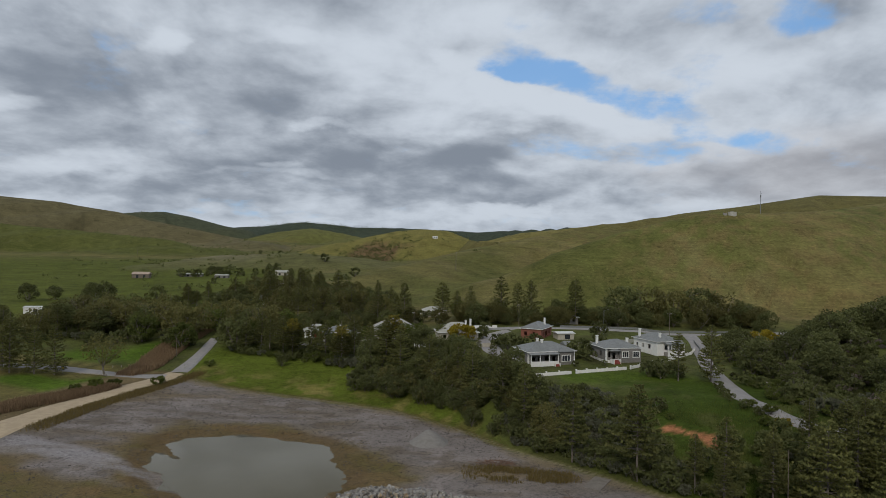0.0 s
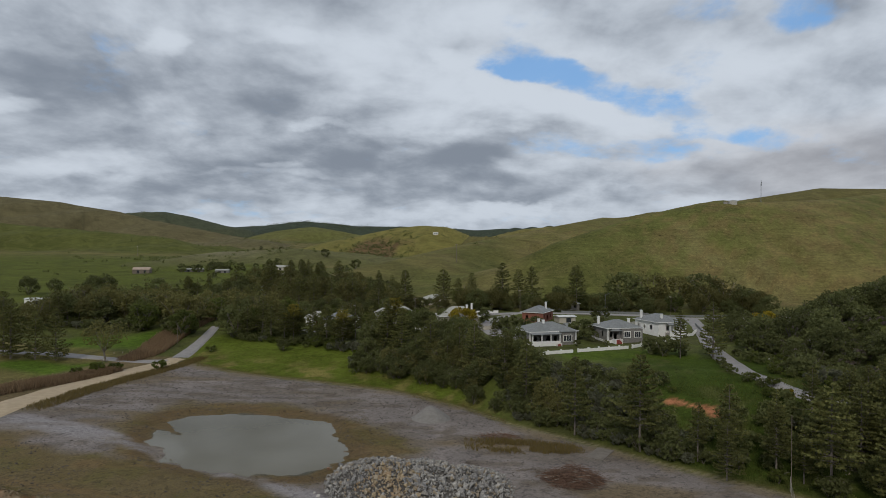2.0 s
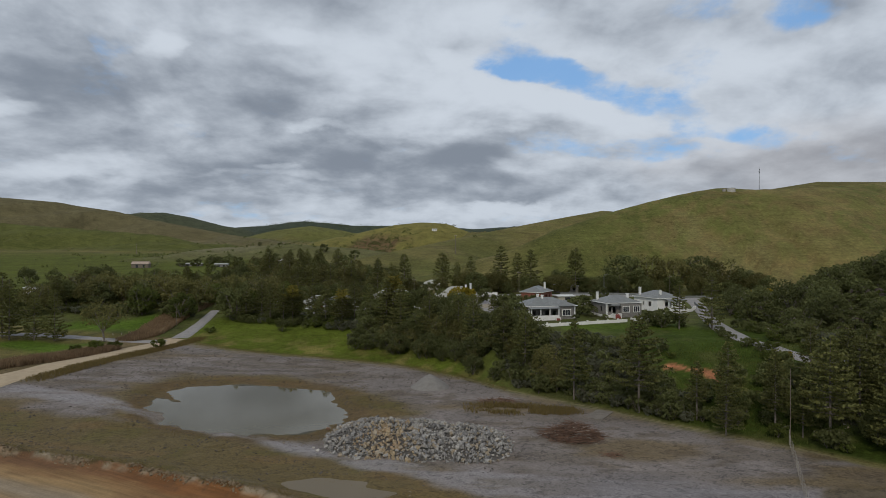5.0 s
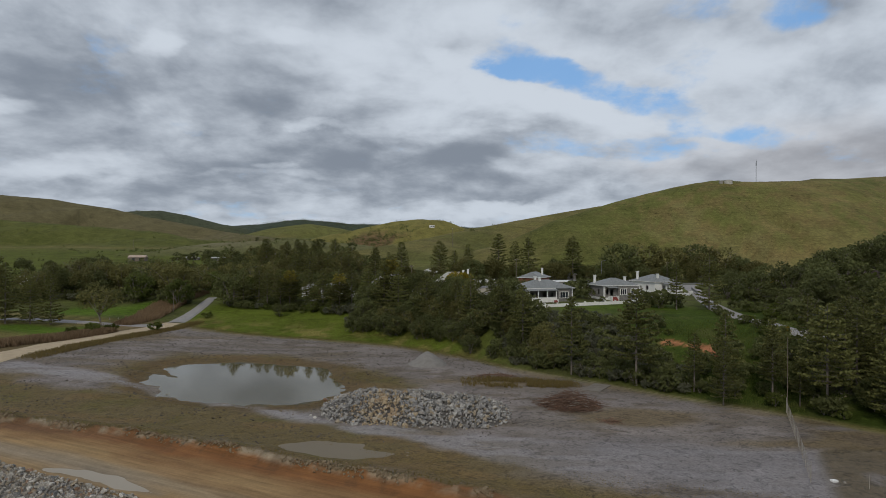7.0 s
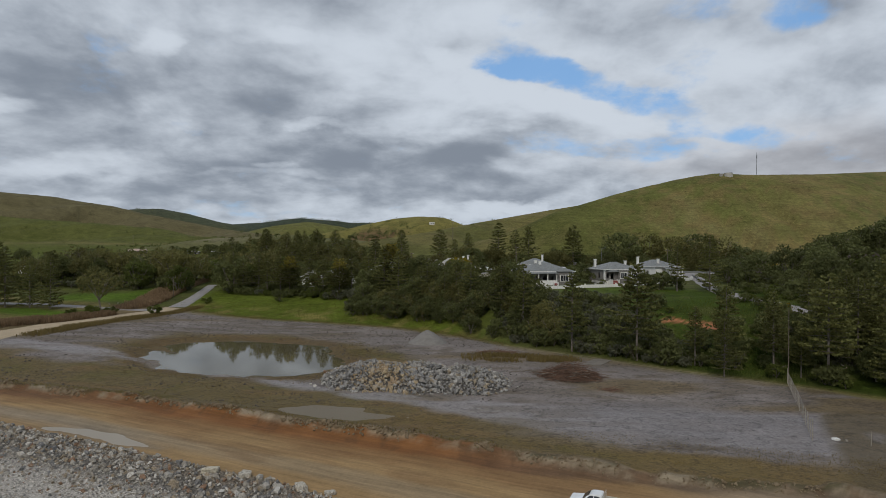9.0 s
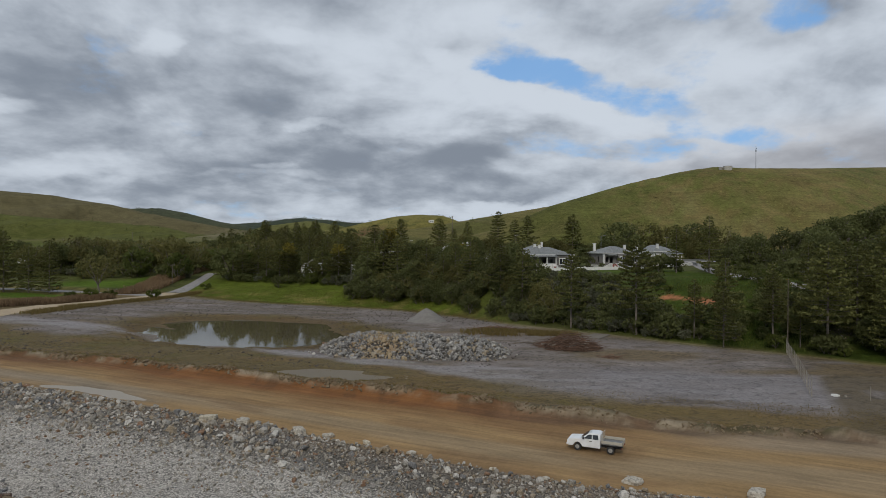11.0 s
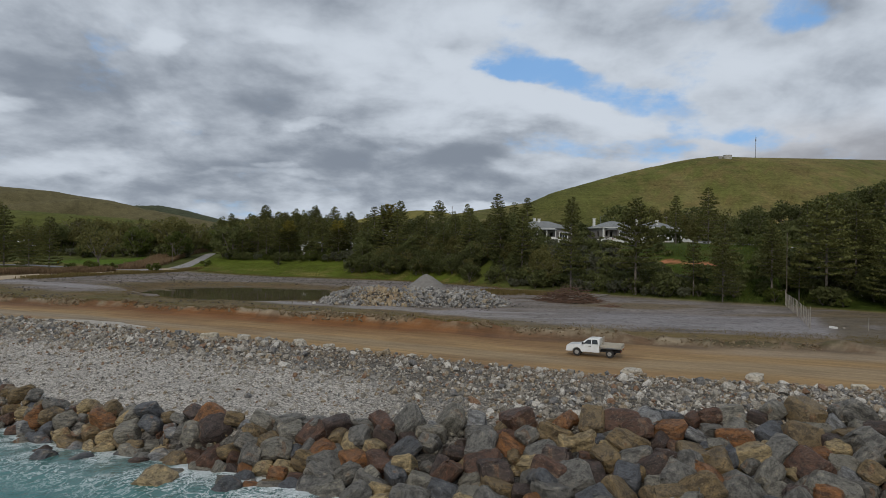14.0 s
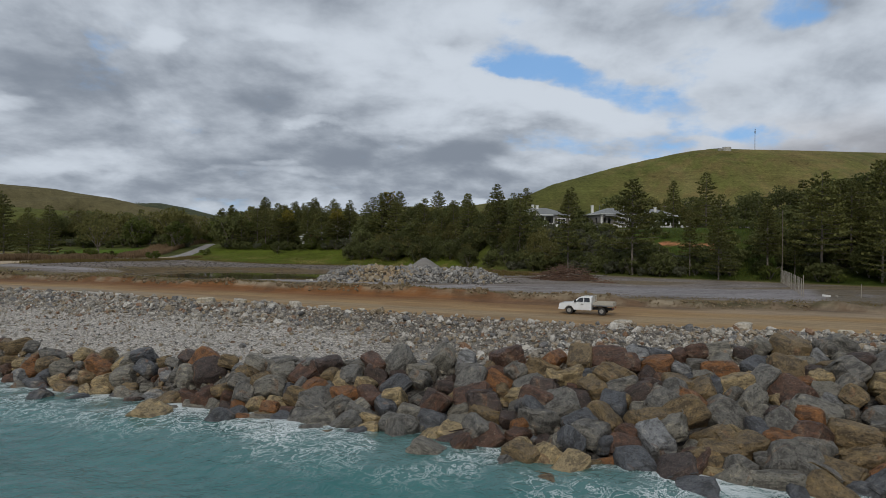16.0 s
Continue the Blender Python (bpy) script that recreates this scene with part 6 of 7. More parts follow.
tagged(strewn("bank_clods", SHARDS, np.column_stack([clx, cly, land(clx, cly) + cls * 0.08]), cls, EARTH_CLOD, None, 50, tilt=0.5), "pale crumbling earth clods along the bank's lip", "earth clods", kind="stuff")


# ---- roads ----
def ribbon(name, line, widths, mat, label, lift=0.10):
    """A road surface draped on the land, with a slight camber and edges that dip into the ground."""
    pts = np.array(line, float)
    seg = np.linalg.norm(np.diff(pts, axis=0), axis=1)
    cum = np.concatenate([[0], np.cumsum(seg)])
    t = np.arange(0, cum[-1], 1.5)
    x, y = np.interp(t, cum, pts[:, 0]), np.interp(t, cum, pts[:, 1])
    for _ in range(6):
        x[1:-1], y[1:-1] = (x[:-2] + 2 * x[1:-1] + x[2:]) / 4, (y[:-2] + 2 * y[1:-1] + y[2:]) / 4
    w = np.interp(t, cum, np.resize(widths, len(pts))) * (1 + 0.16 * (fbm(t, t * 0, 6, 3, 77) - 0.5))
    dx, dy = np.gradient(x), np.gradient(y)
    ln = np.hypot(dx, dy)
    nx, ny = -dy / ln, dx / ln
    rows = []
    for s, dz in ((-0.56, -0.5), (-0.5, lift * 0.5), (-0.25, lift), (0, lift * 1.2), (0.25, lift), (0.5, lift * 0.5), (0.56, -0.5)):
        px_, py_ = x + nx * w * s, y + ny * w * s
        rows.append(np.column_stack([px_, py_, land(px_, py_) + dz]))
    v = np.stack(rows, 1).reshape(-1, 3)
    return tagged(sheet(name, v, grid_faces(len(t), 7), mat, shade=True), label, "road", kind="structure")


SAND = worn("sandy_track", (0.44, 0.345, 0.225), (0.36, 0.28, 0.18), 0.5, 0.92, 0.3, 5.0)
TAR = worn("grey_tar", (0.245, 0.23, 0.225), (0.30, 0.28, 0.265), 0.4, 0.85, 0.2, 6.0)
ribbon("road_sandy", SAND_ROAD[:5], (13, 11, 9.5, 8.5, 7.5), SAND, "pale sandy track beside the flat")
ribbon("road_to_town", SAND_ROAD[4:6] + [(-114.5, 318)], (6.8, 5.0, 4.5), TAR, "grey gravel road climbing into the trees", 0.14)
ribbon("road_side", SIDE_ROAD, (6, 6, 7, 8, 8, 8), TAR, "grey sealed side road under the pines", 0.16)
ribbon("road_back", BACK_ROAD, 6.5, TAR, "grey sealed street behind the houses", 0.18)
ribbon("road_drive", DRIVE, (6, 6, 5.5, 5, 6.5, 6, 5.5, 5, 4.5, 4), TAR, "winding grey drive down the bank", 0.18)
ribbon("road_lane", LANE, (5, 6, 7, 8, 6), TAR, "grey lane beside the front house", 0.14)
ribbon("path_concrete", [(31, 303), (36, 309)], 3, CONCRETE, "pale concrete crossover", 0.2)
ribbon("path_garden", [(19, 286), (31, 303)], 2.2, CONCRETE, "pale concrete garden path", 0.2)


# ---- houses ----
def wall_face(L, H, openings, thick=0.3):
    """A wall along x from 0 to L, with openings (u0, u1, z0, z1) right through it; its foot runs into the ground."""
    us = sorted({0.0, L, *(round(q, 4) for o in openings for q in o[:2])})
    zs = sorted({-1.6, H, *(round(q, 4) for o in openings for q in o[2:4])})
    bm = bmesh.new()
    corner = {(i, j, k): bm.verts.new((u, k * thick, z)) for i, u in enumerate(us) for j, z in enumerate(zs) for k in (0, 1)}

    def solid(i, j):
        if not (0 <= i < len(us) - 1 and 0 <= j < len(zs) - 1):
            return False
        u, z = (us[i] + us[i + 1]) / 2, (zs[j] + zs[j + 1]) / 2
        return not any(a < u < b and z0 < z < z1 for a, b, z0, z1 in openings)

    for i in range(len(us) - 1):
        for j in range(len(zs) - 1):
            if not solid(i, j):
                continue
            ring = ((i, j), (i + 1, j), (i + 1, j + 1), (i, j + 1))
            bm.faces.new([corner[(*c, 0)] for c in ring])
            bm.faces.new([corner[(*c, 1)] for c in ring][::-1])
            for (di, dj), (c0, c1) in zip(((0, -1), (1, 0), (0, 1), (-1, 0)), zip(ring, ring[1:] + ring[:1])):
                if not solid(i + di, j + dj):
                    bm.faces.new((corner[(*c0, 0)], corner[(*c0, 1)], corner[(*c1, 1)], corner[(*c1, 0)]))
    bmesh.ops.delete(bm, geom=[v for v in bm.verts if not v.link_faces], context="VERTS")
    return bm


def window_part(parent, u0, u1, z0, z1, panes=2):
    """A sash window with white frame, sill and glass, in the wall that runs along x."""
    f = boxed(u0 - 0.12, -0.07, z0 - 0.12, u0 + 0.08, 0.16, z1 + 0.14)
    box(f, u1 - 0.08, -0.07, z0 - 0.12, u1 + 0.12, 0.16, z1 + 0.14)
    box(f, u0 + 0.08, -0.065, z1 - 0.06, u1 - 0.08, 0.16, z1 + 0.14)
    w = part("window", f, WHITE, parent, "white timber window frame")
    part("sill", boxed(u0 - 0.2, -0.18, z0 - 0.16, u1 + 0.2, 0.155, z0), WHITE, w)
    for i in range(panes):
        a, b = u0 + 0.08 + (u1 - u0 - 0.16) * i / panes, u0 + 0.08 + (u1 - u0 - 0.16) * (i + 1) / panes
        part("pane", boxed(a + 0.05, 0.06, z0 + 0.003, b - 0.05, 0.08, z1 - 0.07), DARK_GAP, w, "dark window glass")
        if i:
            part("mullion", boxed(a - 0.05, 0.02, z0, a + 0.05, 0.12, z1 - 0.06), WHITE, w)
    return w


def hip_roof(w, d, z, h, eave=0.6, gable=0.0):
    """A hipped roof over w by d with its eaves at z; gable: share of the hip taken by a gable."""
    bm = bmesh.new()
    x0, y0, x1, y1 = -eave, -eave, w + eave, d + eave
    if w >= d:
        i = (y1 - y0) / 2 * (1 - gable)
        r0, r1 = (x0 + i, (y0 + y1) / 2), (x1 - i, (y0 + y1) / 2)
    else:
        i = (x1 - x0) / 2 * (1 - gable)
        r0, r1 = ((x0 + x1) / 2, y0 + i), ((x0 + x1) / 2, y1 - i)
    low = [bm.verts.new((*p, z - 0.12)) for p in ((x0, y0), (x1, y0), (x1, y1), (x0, y1))]
    rim = [bm.verts.new((*p, z)) for p in ((x0, y0), (x1, y0), (x1, y1), (x0, y1))]
    a, b = bm.verts.new((*r0, z + h)), bm.verts.new((*r1, z + h))
    bm.faces.new(low[::-1])
    for j in range(4):
        bm.faces.new((low[j], low[(j + 1) % 4], rim[(j + 1) % 4], rim[j]))
    if w >= d:
        for f in ((rim[0], rim[1], b, a), (rim[1], rim[2], b), (rim[2], rim[3], a, b), (rim[3], rim[0], a)):
            bm.faces.new(f)
    else:
        for f in ((rim[0], rim[1], a), (rim[1], rim[2], b, a), (rim[2], rim[3], b), (rim[3], rim[0], a, b)):
            bm.faces.new(f)
    return bm


def roof_iron(name, a, b_col):
    """Corrugated roofing: fine ribs, faded and streaked."""
    m, t, b = material(name, 0.5)
    p = here(t)
    w = nd(t, "ShaderNodeTexWave", bands_direction="X")
    w.inputs["Scale"].default_value = 2.2
    wire(t, p, w.inputs["Vector"])
    st = noise_node(t, p, 0.6, 5.0, 0.6, 0.3)
    wire(t, mix_node(t, math_node(t, "MULTIPLY", w.outputs["Fac"], 0.25), mix_node(t, ramp(t, st, 0.3, 0.7), a, b_col), tuple(c * 0.6 for c in a)), b.inputs["Base Color"])
    bumped(t, b, w.outputs["Fac"], 0.4, 0.05)
    return m


IRON_GREY, IRON_PALE = roof_iron("grey_roof_iron", (0.200, 0.206, 0.198), (0.148, 0.152, 0.146)), roof_iron("pale_roof_iron", (0.40, 0.39, 0.34), (0.31, 0.30, 0.26))
IRON_WHITE = roof_iron("white_roof_iron", (0.66, 0.66, 0.64), (0.54, 0.54, 0.52))


def house(x, y, z, turn, w, d, H, roof_h, wall_mat, roof_mat, label, front=(), left=(), chimneys=(), quoins=True, group="", eave=0.6, plinth=True, right=(), name="house"):
    """A single-storey house. x, y: its front left corner; the front runs along its local x, facing -y."""
    root = empty(name, x, y, z, turn, label, "house", group)
    faces = ((0, 0, 0, w, front), (w, 0, 90, d, right), (w, d, 180, w, ()), (0, d, 270, d, left))
    for fx, fy, ft, L, ops in faces:
        cut = 0.3 if ft in (90, 270) else 0.0
        hole = [(a - cut, b - cut, z0, z1) for a, b, z0, z1, *_ in ops]
        wl = part("wall", wall_face(L - 2 * cut, H, hole), wall_mat, root)
        wl.matrix_local = pose(fx, fy, 0, 0, 0, ft) @ pose(cut, 0, 0)
        for a, b, z0, z1, kind in [(*q[:4], q[4] if len(q) > 4 else "window") for q in ops]:
            if kind == "door":
                dr = part("door", boxed(a - cut, 0.1, z0, b - cut, 0.16, z1), RED_STEP if wall_mat is STONE_WALL else TIMBER, root, "dark entrance door")
            else:
                dr = window_part(root, a - cut, b - cut, z0, z1, 2 if b - a < 2.2 else 3)
            dr.matrix_local = wl.matrix_local
    rf = part("roof", hip_roof(w, d, H, roof_h, eave), roof_mat, root, "hipped corrugated-iron roof")
    gut = bmesh.new()
    e = eave + 0.06
    for a in ((-e, -e, w + e, -e + 0.12), (-e, d + e - 0.12, w + e, d + e), (-e, -e + 0.12, -e + 0.12, d + e - 0.12), (w + e - 0.12, -e + 0.12, w + e, d + e - 0.12)):
        box(gut, a[0], a[1], H - 0.2, a[2], a[3], H + 0.03)
    part("gutter", gut, WHITE, rf, "white gutter")
    for cx, cy, top in chimneys:
        c = boxed(cx - 0.38, cy - 0.38, H + 0.2, cx + 0.38, cy + 0.38, top, 0.03)
        box(c, cx - 0.48, cy - 0.48, top + 0.002, cx + 0.48, cy + 0.48, top + 0.2)
        part("chimney", c, WHITE, rf, "white painted chimney")
    if quoins:
        for qx, qy in ((-0.03, -0.03), (w - 0.42, -0.03), (-0.03, d - 0.42)):
            q = bmesh.new()
            k = 0
            zz = 0.5
            while zz < H - 0.35:
                e = 0.0 if k % 2 else 0.18
                box(q, qx, qy, zz, qx + 0.45 + e * (qx < 1), qy + 0.45 + e * 0.4, zz + 0.33)
                zz, k = zz + 0.36, k + 1
            part("quoin", q, WHITE, root, "white painted corner stones")
        part("frieze", boxed(-0.05, -0.05, H - 0.36, w + 0.05, d + 0.05, H - 0.13), WHITE, root, "white band under the eaves")
    if plinth:
        pl = bmesh.new()
        for a in ((-0.08, -0.08, w + 0.08, 0.0 - 0.002), (-0.08, 0, -0.002, d + 0.08)):
            box(pl, a[0], a[1], -1.6, a[2], a[3], 0.55)
        part("plinth", pl, WHITE, root, "white painted plinth")
    return root


def veranda(root, x0, x1, y0, z0, H, posts, skirt=0.9):
    """A veranda in front of the wall: floor, white skirting wall, posts, low skillion roof."""
    part("veranda_floor", boxed(x0, y0, z0 - 1.6, x1, -0.012, z0), CONCRETE, root)
    part("veranda_wall", boxed(x0, y0 - 0.15, -1.6, x1, y0 - 0.004, z0 + skirt), WHITE, root, "white painted veranda wall")
    for i in range(posts):
        u = x0 + 0.2 + (x1 - x0 - 0.4) * i / (posts - 1)
        part("veranda_post", boxed(u - 0.16, y0 - 0.14, z0 + skirt + 0.003, u + 0.16, y0 + 0.16, H - 0.55, 0.02), WHITE, root)
    bm = bmesh.new()
    vs = [bm.verts.new(p) for p in ((x0 - 0.4, y0 - 0.6, H - 0.55), (x1 + 0.4, y0 - 0.6, H - 0.55), (x1 + 0.4, -0.1, H - 0.05), (x0 - 0.4, -0.1, H - 0.05))]
    top = [bm.verts.new(q.co + Vector((0, 0, 0.1))) for q in vs]
    bm.faces.new(vs[::-1])
    bm.faces.new(top)
    for i in range(4):
        bm.faces.new((vs[i], vs[(i + 1) % 4], top[(i + 1) % 4], top[i]))
    part("veranda_roof", bm, IRON_GREY, root)


def steps(root, x0, x1, y0, z_top, n, mat):
    for i in range(n):
        part("step", boxed(x0, y0 - 0.32 * (i + 1), -1.6, x1, y0 - 0.32 * i - 0.003, z_top * (1 - (i + 1) / (n + 1))), mat, root)
    for a in (x0 - 0.3, x1 + 0.05):
        part("step_wall", boxed(a, y0 - 0.32 * n, -1.6, a + 0.25, y0 - 0.005, z_top + 0.25), WHITE, root)


FRONT = "front row of houses"
h1 = house(29.6, 221.2, 17.9, 17, 18.2, 12.4, 4.6, 2.7, STONE_WALL, IRON_GREY, "grey stone house with white trim and veranda", ((1.2, 2.8, 1.3, 3.0), (3.8, 5.4, 1.3, 3.0), (6.4, 8.2, 1.3, 3.0), (9.4, 10.5, 0.6, 2.9, "door"), (12.4, 15.2, 1.2, 3.2)), ((1.5, 2.9, 1.3, 3.1), (4.5, 5.9, 1.3, 3.1), (8, 9.4, 1.3, 3.1)), ((6.5, 6.5, 8.2), (7.7, 5.3, 7.9)), group=FRONT)
veranda(h1, 0.0, 10.8, -2.2, 0.6, 4.4, 4)
part("front_bay", boxed(11.6, -1.2, -1.6, 16.6, -0.004, 4.55), STONE_WALL, h1)
bay = window_part(h1, 0.9, 4.1, 1.2, 3.2, 3)
bay.matrix_local = pose(11.6, -1.29, 0)
part("bay_roof", hip_roof(5.0, 3.4, 4.57, 1.3, 0.5), IRON_GREY, h1).location = (11.6, -1.2, 0)
steps(h1, 9.2, 10.6, -2.4, 0.6, 3, RED_STEP)
h2 = house(58.6, 228.4, 18.3, 15, 13.8, 11.6, 4.9, 2.5, STONE_WALL, IRON_GREY, "grey stone house with white quoins and red steps", ((0.9, 1.9, 1.6, 3.5), (2.6, 3.8, 0.9, 3.3, "door"), (6.2, 8.6, 1.6, 3.6), (10.4, 12.8, 1.6, 3.6)), ((1.2, 2.8, 1.6, 3.5), (7.0, 8.4, 1.6, 3.5)), ((1.0, 8.6, 8.2), (10.8, 4.0, 7.7)), group=FRONT)
steps(h2, 2.0, 4.2, -1.0, 1.0, 6, RED_STEP)
part("porch", boxed(1.6, -1.0, -1.6, 4.6, -0.09, 0.9), WHITE, h2, "white painted porch")
part("front_bay", boxed(5.3, -0.9, -1.6, 13.7, -0.095, 4.5), STONE_WALL, h2)
for u in (0.8, 5.1):
    window_part(h2, u, u + 2.5, 1.6, 3.6, 3).matrix_local = pose(5.3, -1.0, 0)
part("porch_roof", hip_roof(3.6, 1.6, 4.1, 0.5, 0.3), IRON_GREY, h2).location = (1.3, -1.4, 0)
h3 = house(82.0, 243.5, 19.0, 20, 11.0, 14.4, 4.8, 2.6, WHITE, IRON_GREY, "white house with grey hipped roof and veranda", ((3.6, 5.0, 1.5, 3.2), (6.2, 7.4, 1.5, 3.2), (8.2, 9.4, 0.8, 3.1, "door")), ((1.6, 2.8, 1.5, 3.0), (5.4, 6.4, 1.5, 3.0), (9, 10.6, 1.5, 3.2)), ((0.9, 11.8, 8.3), (3.4, 2.6, 7.6)), quoins=False, group=FRONT)
veranda(h3, 3.2, 11.0, -2.4, 0.8, 4.5, 6, 0.7)
hr = house(34.2, 281.0, 19.3, -26, 9.4, 15.5, 4.4, 2.4, BRICK_RED, IRON_GREY, "red brick house with blue-grey hipped roof", ((1.6, 2.8, 1.3, 2.9), (5.4, 6.6, 1.3, 2.9)), (), ((7.6, 10.5, 8.2),), quoins=False, right=((2.0, 3.4, 1.2, 3.0), (6.0, 8.6, 0.8, 3.0), (11, 12.4, 1.2, 3.0)), plinth=False)
house(60.0, 336.0, land_at(64, 338) + 0.2, 6, 11.5, 9.5, 3.6, 2.2, STONE_WALL, IRON_GREY, "small stone house half hidden by trees", ((1.2, 2.6, 0.3, 2.8, "door"), (5.0, 7.0, 1.2, 2.6), (8.4, 10.0, 1.2, 2.6)), quoins=False, plinth=False)
TOWN = "houses of the town"
house(-2.0, 270.0, 18.6, 8, 17.0, 12.0, 3.8, 3.8, CREAM, IRON_PALE, "cream house with pale roof and two chimneys", ((1.5, 3.2, 1.2, 2.8), (6, 7.8, 1.2, 2.8), (11, 12.8, 1.2, 2.8)), (), ((12.2, 4.2, 8.2), (14.8, 7.0, 8.6)), quoins=False, group=TOWN, plinth=False)
house(-32.5, 300.0, land_at(-23, 304) + 0.2, 8, 18.5, 12.0, 3.9, 4.0, CREAM, IRON_PALE, "cream house with pale hipped roof", ((14.6, 16.2, 1.2, 2.8), (2, 3.6, 1.2, 2.8)), (), (), quoins=False, group=TOWN, plinth=False)
hw = house(-57.5, 302.0, land_at(-50, 302) + 0.2, 10, 17.0, 12.0, 4.0, 2.6, WHITE, IRON_GREY, "white house with front veranda and grey roof", ((2.0, 3.2, 0.7, 2.8, "door"), (5.0, 6.6, 1.3, 2.9), (10.0, 12, 1.3, 2.9)), (), ((8, 6, 7.6),), quoins=False, group=TOWN, plinth=False)
veranda(hw, 0.0, 8.0, -2.0, 0.6, 3.9, 5, 0.3)
for x, y, t, w, d, H, r, wm, rm, lab in ((-70, 318, 12, 12, 9, 3.6, 3.0, WHITE, IRON_PALE, "white house with steep gabled roof"), (-84, 413, 5, 14, 10, 3.0, 2.2, CREAM, IRON_GREY, "pale house beyond the street trees"), (-137, 425, 14, 13, 9, 4.6, 3.4, WHITE, IRON_WHITE, "white weatherboard house with light roof"), (-126, 416, -20, 10, 8, 3.4, 2.6, WHITE, IRON_PALE, "white weatherboard annexe with light roof"), (-12, 368, 5, 13, 9, 3.4, 2.2, CREAM, IRON_PALE, "pale house under the town pines"), (-22, 362, 0, 8, 6, 2.8, 1.2, CREAM, IRON_WHITE, "low shed with white iron roof"), (-98, 318, 8, 13, 9, 3.4, 2.2, STONE_WALL, IRON_GREY, "stone house among the pines"), (24, 352, 0, 11, 8, 3.2, 2.0, CREAM, IRON_PALE, "cream house beneath dark pines")):
    house(x, y, land_at(x + w / 2, y + d / 2) + 0.1, t, w, d, H, r, wm, rm, lab, ((1.4, 2.8, 1.1, 2.6), (w - 3.2, w - 1.8, 1.1, 2.6), (w / 2 - 0.6, w / 2 + 0.6, 0.2, 2.5, "door")), (), (), quoins=False, group=TOWN, plinth=False)


def shed(x, y, turn, w, d, H, rise, wall_mat, roof_mat, label, doors=1):
    """A farm shed with a skillion or low gabled roof and dark doorways."""
    z = land_at(x + w / 2, y + d / 2) + 0.1
    root = empty("shed", x, y, z, turn, label, "shed", "sheds")
    holes = [(w * (i + 0.6) / (doors + 0.4), w * (i + 0.6) / (doors + 0.4) + min(2.4, w / (doors + 2)), 0.05, H * 0.78) for i in range(doors)]
    part("wall", wall_face(w, H, holes, 0.15), wall_mat, root)
    for fx, fy, ft, L in ((w, 0.15, 90, d - 0.3), (w, d, 180, w), (0, d - 0.15, 270, d - 0.3)):
        part("wall", wall_face(L, H, (), 0.15), wall_mat, root).matrix_local = pose(fx, fy, 0, 0, 0, ft)
    part("roof", hip_roof(w, d, H + 0.01, rise, 0.5, 0.96), roof_mat, root)
    for a, b, z0, z1 in holes:
        part("door", boxed(a, 0.12, z0, b, 0.14, z1), DARK_GAP, root, "dark doorway")
    return root


shed(-258, 387, 8, 13, 8, 4.2, 0.5, WHITE, IRON_WHITE, "long white shed with a flat white roof", 1)
shed(-232, 372, 4, 12, 6, 2.4, 0.5, CREAM, IRON_GREY, "low grey shed beside the trees", 1)
shed(-335, 676, 10, 17, 10, 4.2, 2.4, TIMBER, roof_iron("rusty_roof_iron", (0.33, 0.22, 0.16), (0.42, 0.34, 0.27)), "weathered farm building with rusty roof", 2)
shed(-296, 716, 6, 20, 8, 2.6, 1.0, STONE_WALL, IRON_PALE, "low pale-roofed farm shed in the pasture", 3)
shed(-255, 700, 6, 14, 8, 2.8, 1.2, STONE_WALL, IRON_PALE, "old grey farm shed", 2)
shed(-205, 764, 8, 16, 10, 3.6, 2.4, CREAM, IRON_PALE, "white farmhouse by the creek trees", 2)
shed(50, 277, 12, 7.5, 6, 2.6, 0.5, CREAM, IRON_WHITE, "low garden shed with pale flat roof", 1)
shed(48, 249, 14, 5, 4, 2.6, 1.2, CREAM, IRON_GREY, "small gabled garden shed", 1)
shed(-28, 1380, 0, 11, 6, 2.6, 1.2, WHITE, IRON_WHITE, "far white farmhouse on a hill", 2)


# ---- fences ----
def white_fence(line, height=1.05):
    """A low white masonry fence: capped piers with solid panels between."""
    root = empty("white_fence", *line[0], 0, 0, "low white painted garden wall with capped piers", "fence")
    root.location.z = land_at(*line[0])
    ox, oy, oz = root.location
    for (ax, ay), (bx, by) in zip(line, line[1:]):
        L = math.hypot(bx - ax, by - ay)
        n = max(1, round(L / 4.2))
        turn = math.degrees(math.atan2(by - ay, bx - ax))
        for i in range(n):
            px_, py_ = ax + (bx - ax) * i / n, ay + (by - ay) * i / n
            qx_, qy_ = ax + (bx - ax) * (i + 1) / n, ay + (by - ay) * (i + 1) / n
            z = (land_at(px_, py_) + land_at(qx_, qy_)) / 2 - oz
            p = part("panel", boxed(0.2, -0.09, -0.8, L / n - 0.2, 0.09, height), WHITE, root)
            p.matrix_local = pose(px_ - ox, py_ - oy, z, 0, 0, turn)
            pier = boxed(-0.2, -0.2, -0.8, 0.2, 0.2, height + 0.22, 0.02)
            box(pier, -0.26, -0.26, height + 0.223, 0.26, 0.26, height + 0.33)
            part("pier", pier, WHITE, root).matrix_local = pose(px_ - ox, py_ - oy, z, 0, 0, turn)


white_fence([(22.5, 221), (29.1, 204), (42.6, 209.5)])
white_fence([(44.2, 210.2), (63.2, 217.7)])
white_fence([(64.6, 218.4), (69, 222.5), (85.6, 236.6), (97, 248), (104, 262)])
white_fence([(-12, 262), (-4, 260)], 1.4)


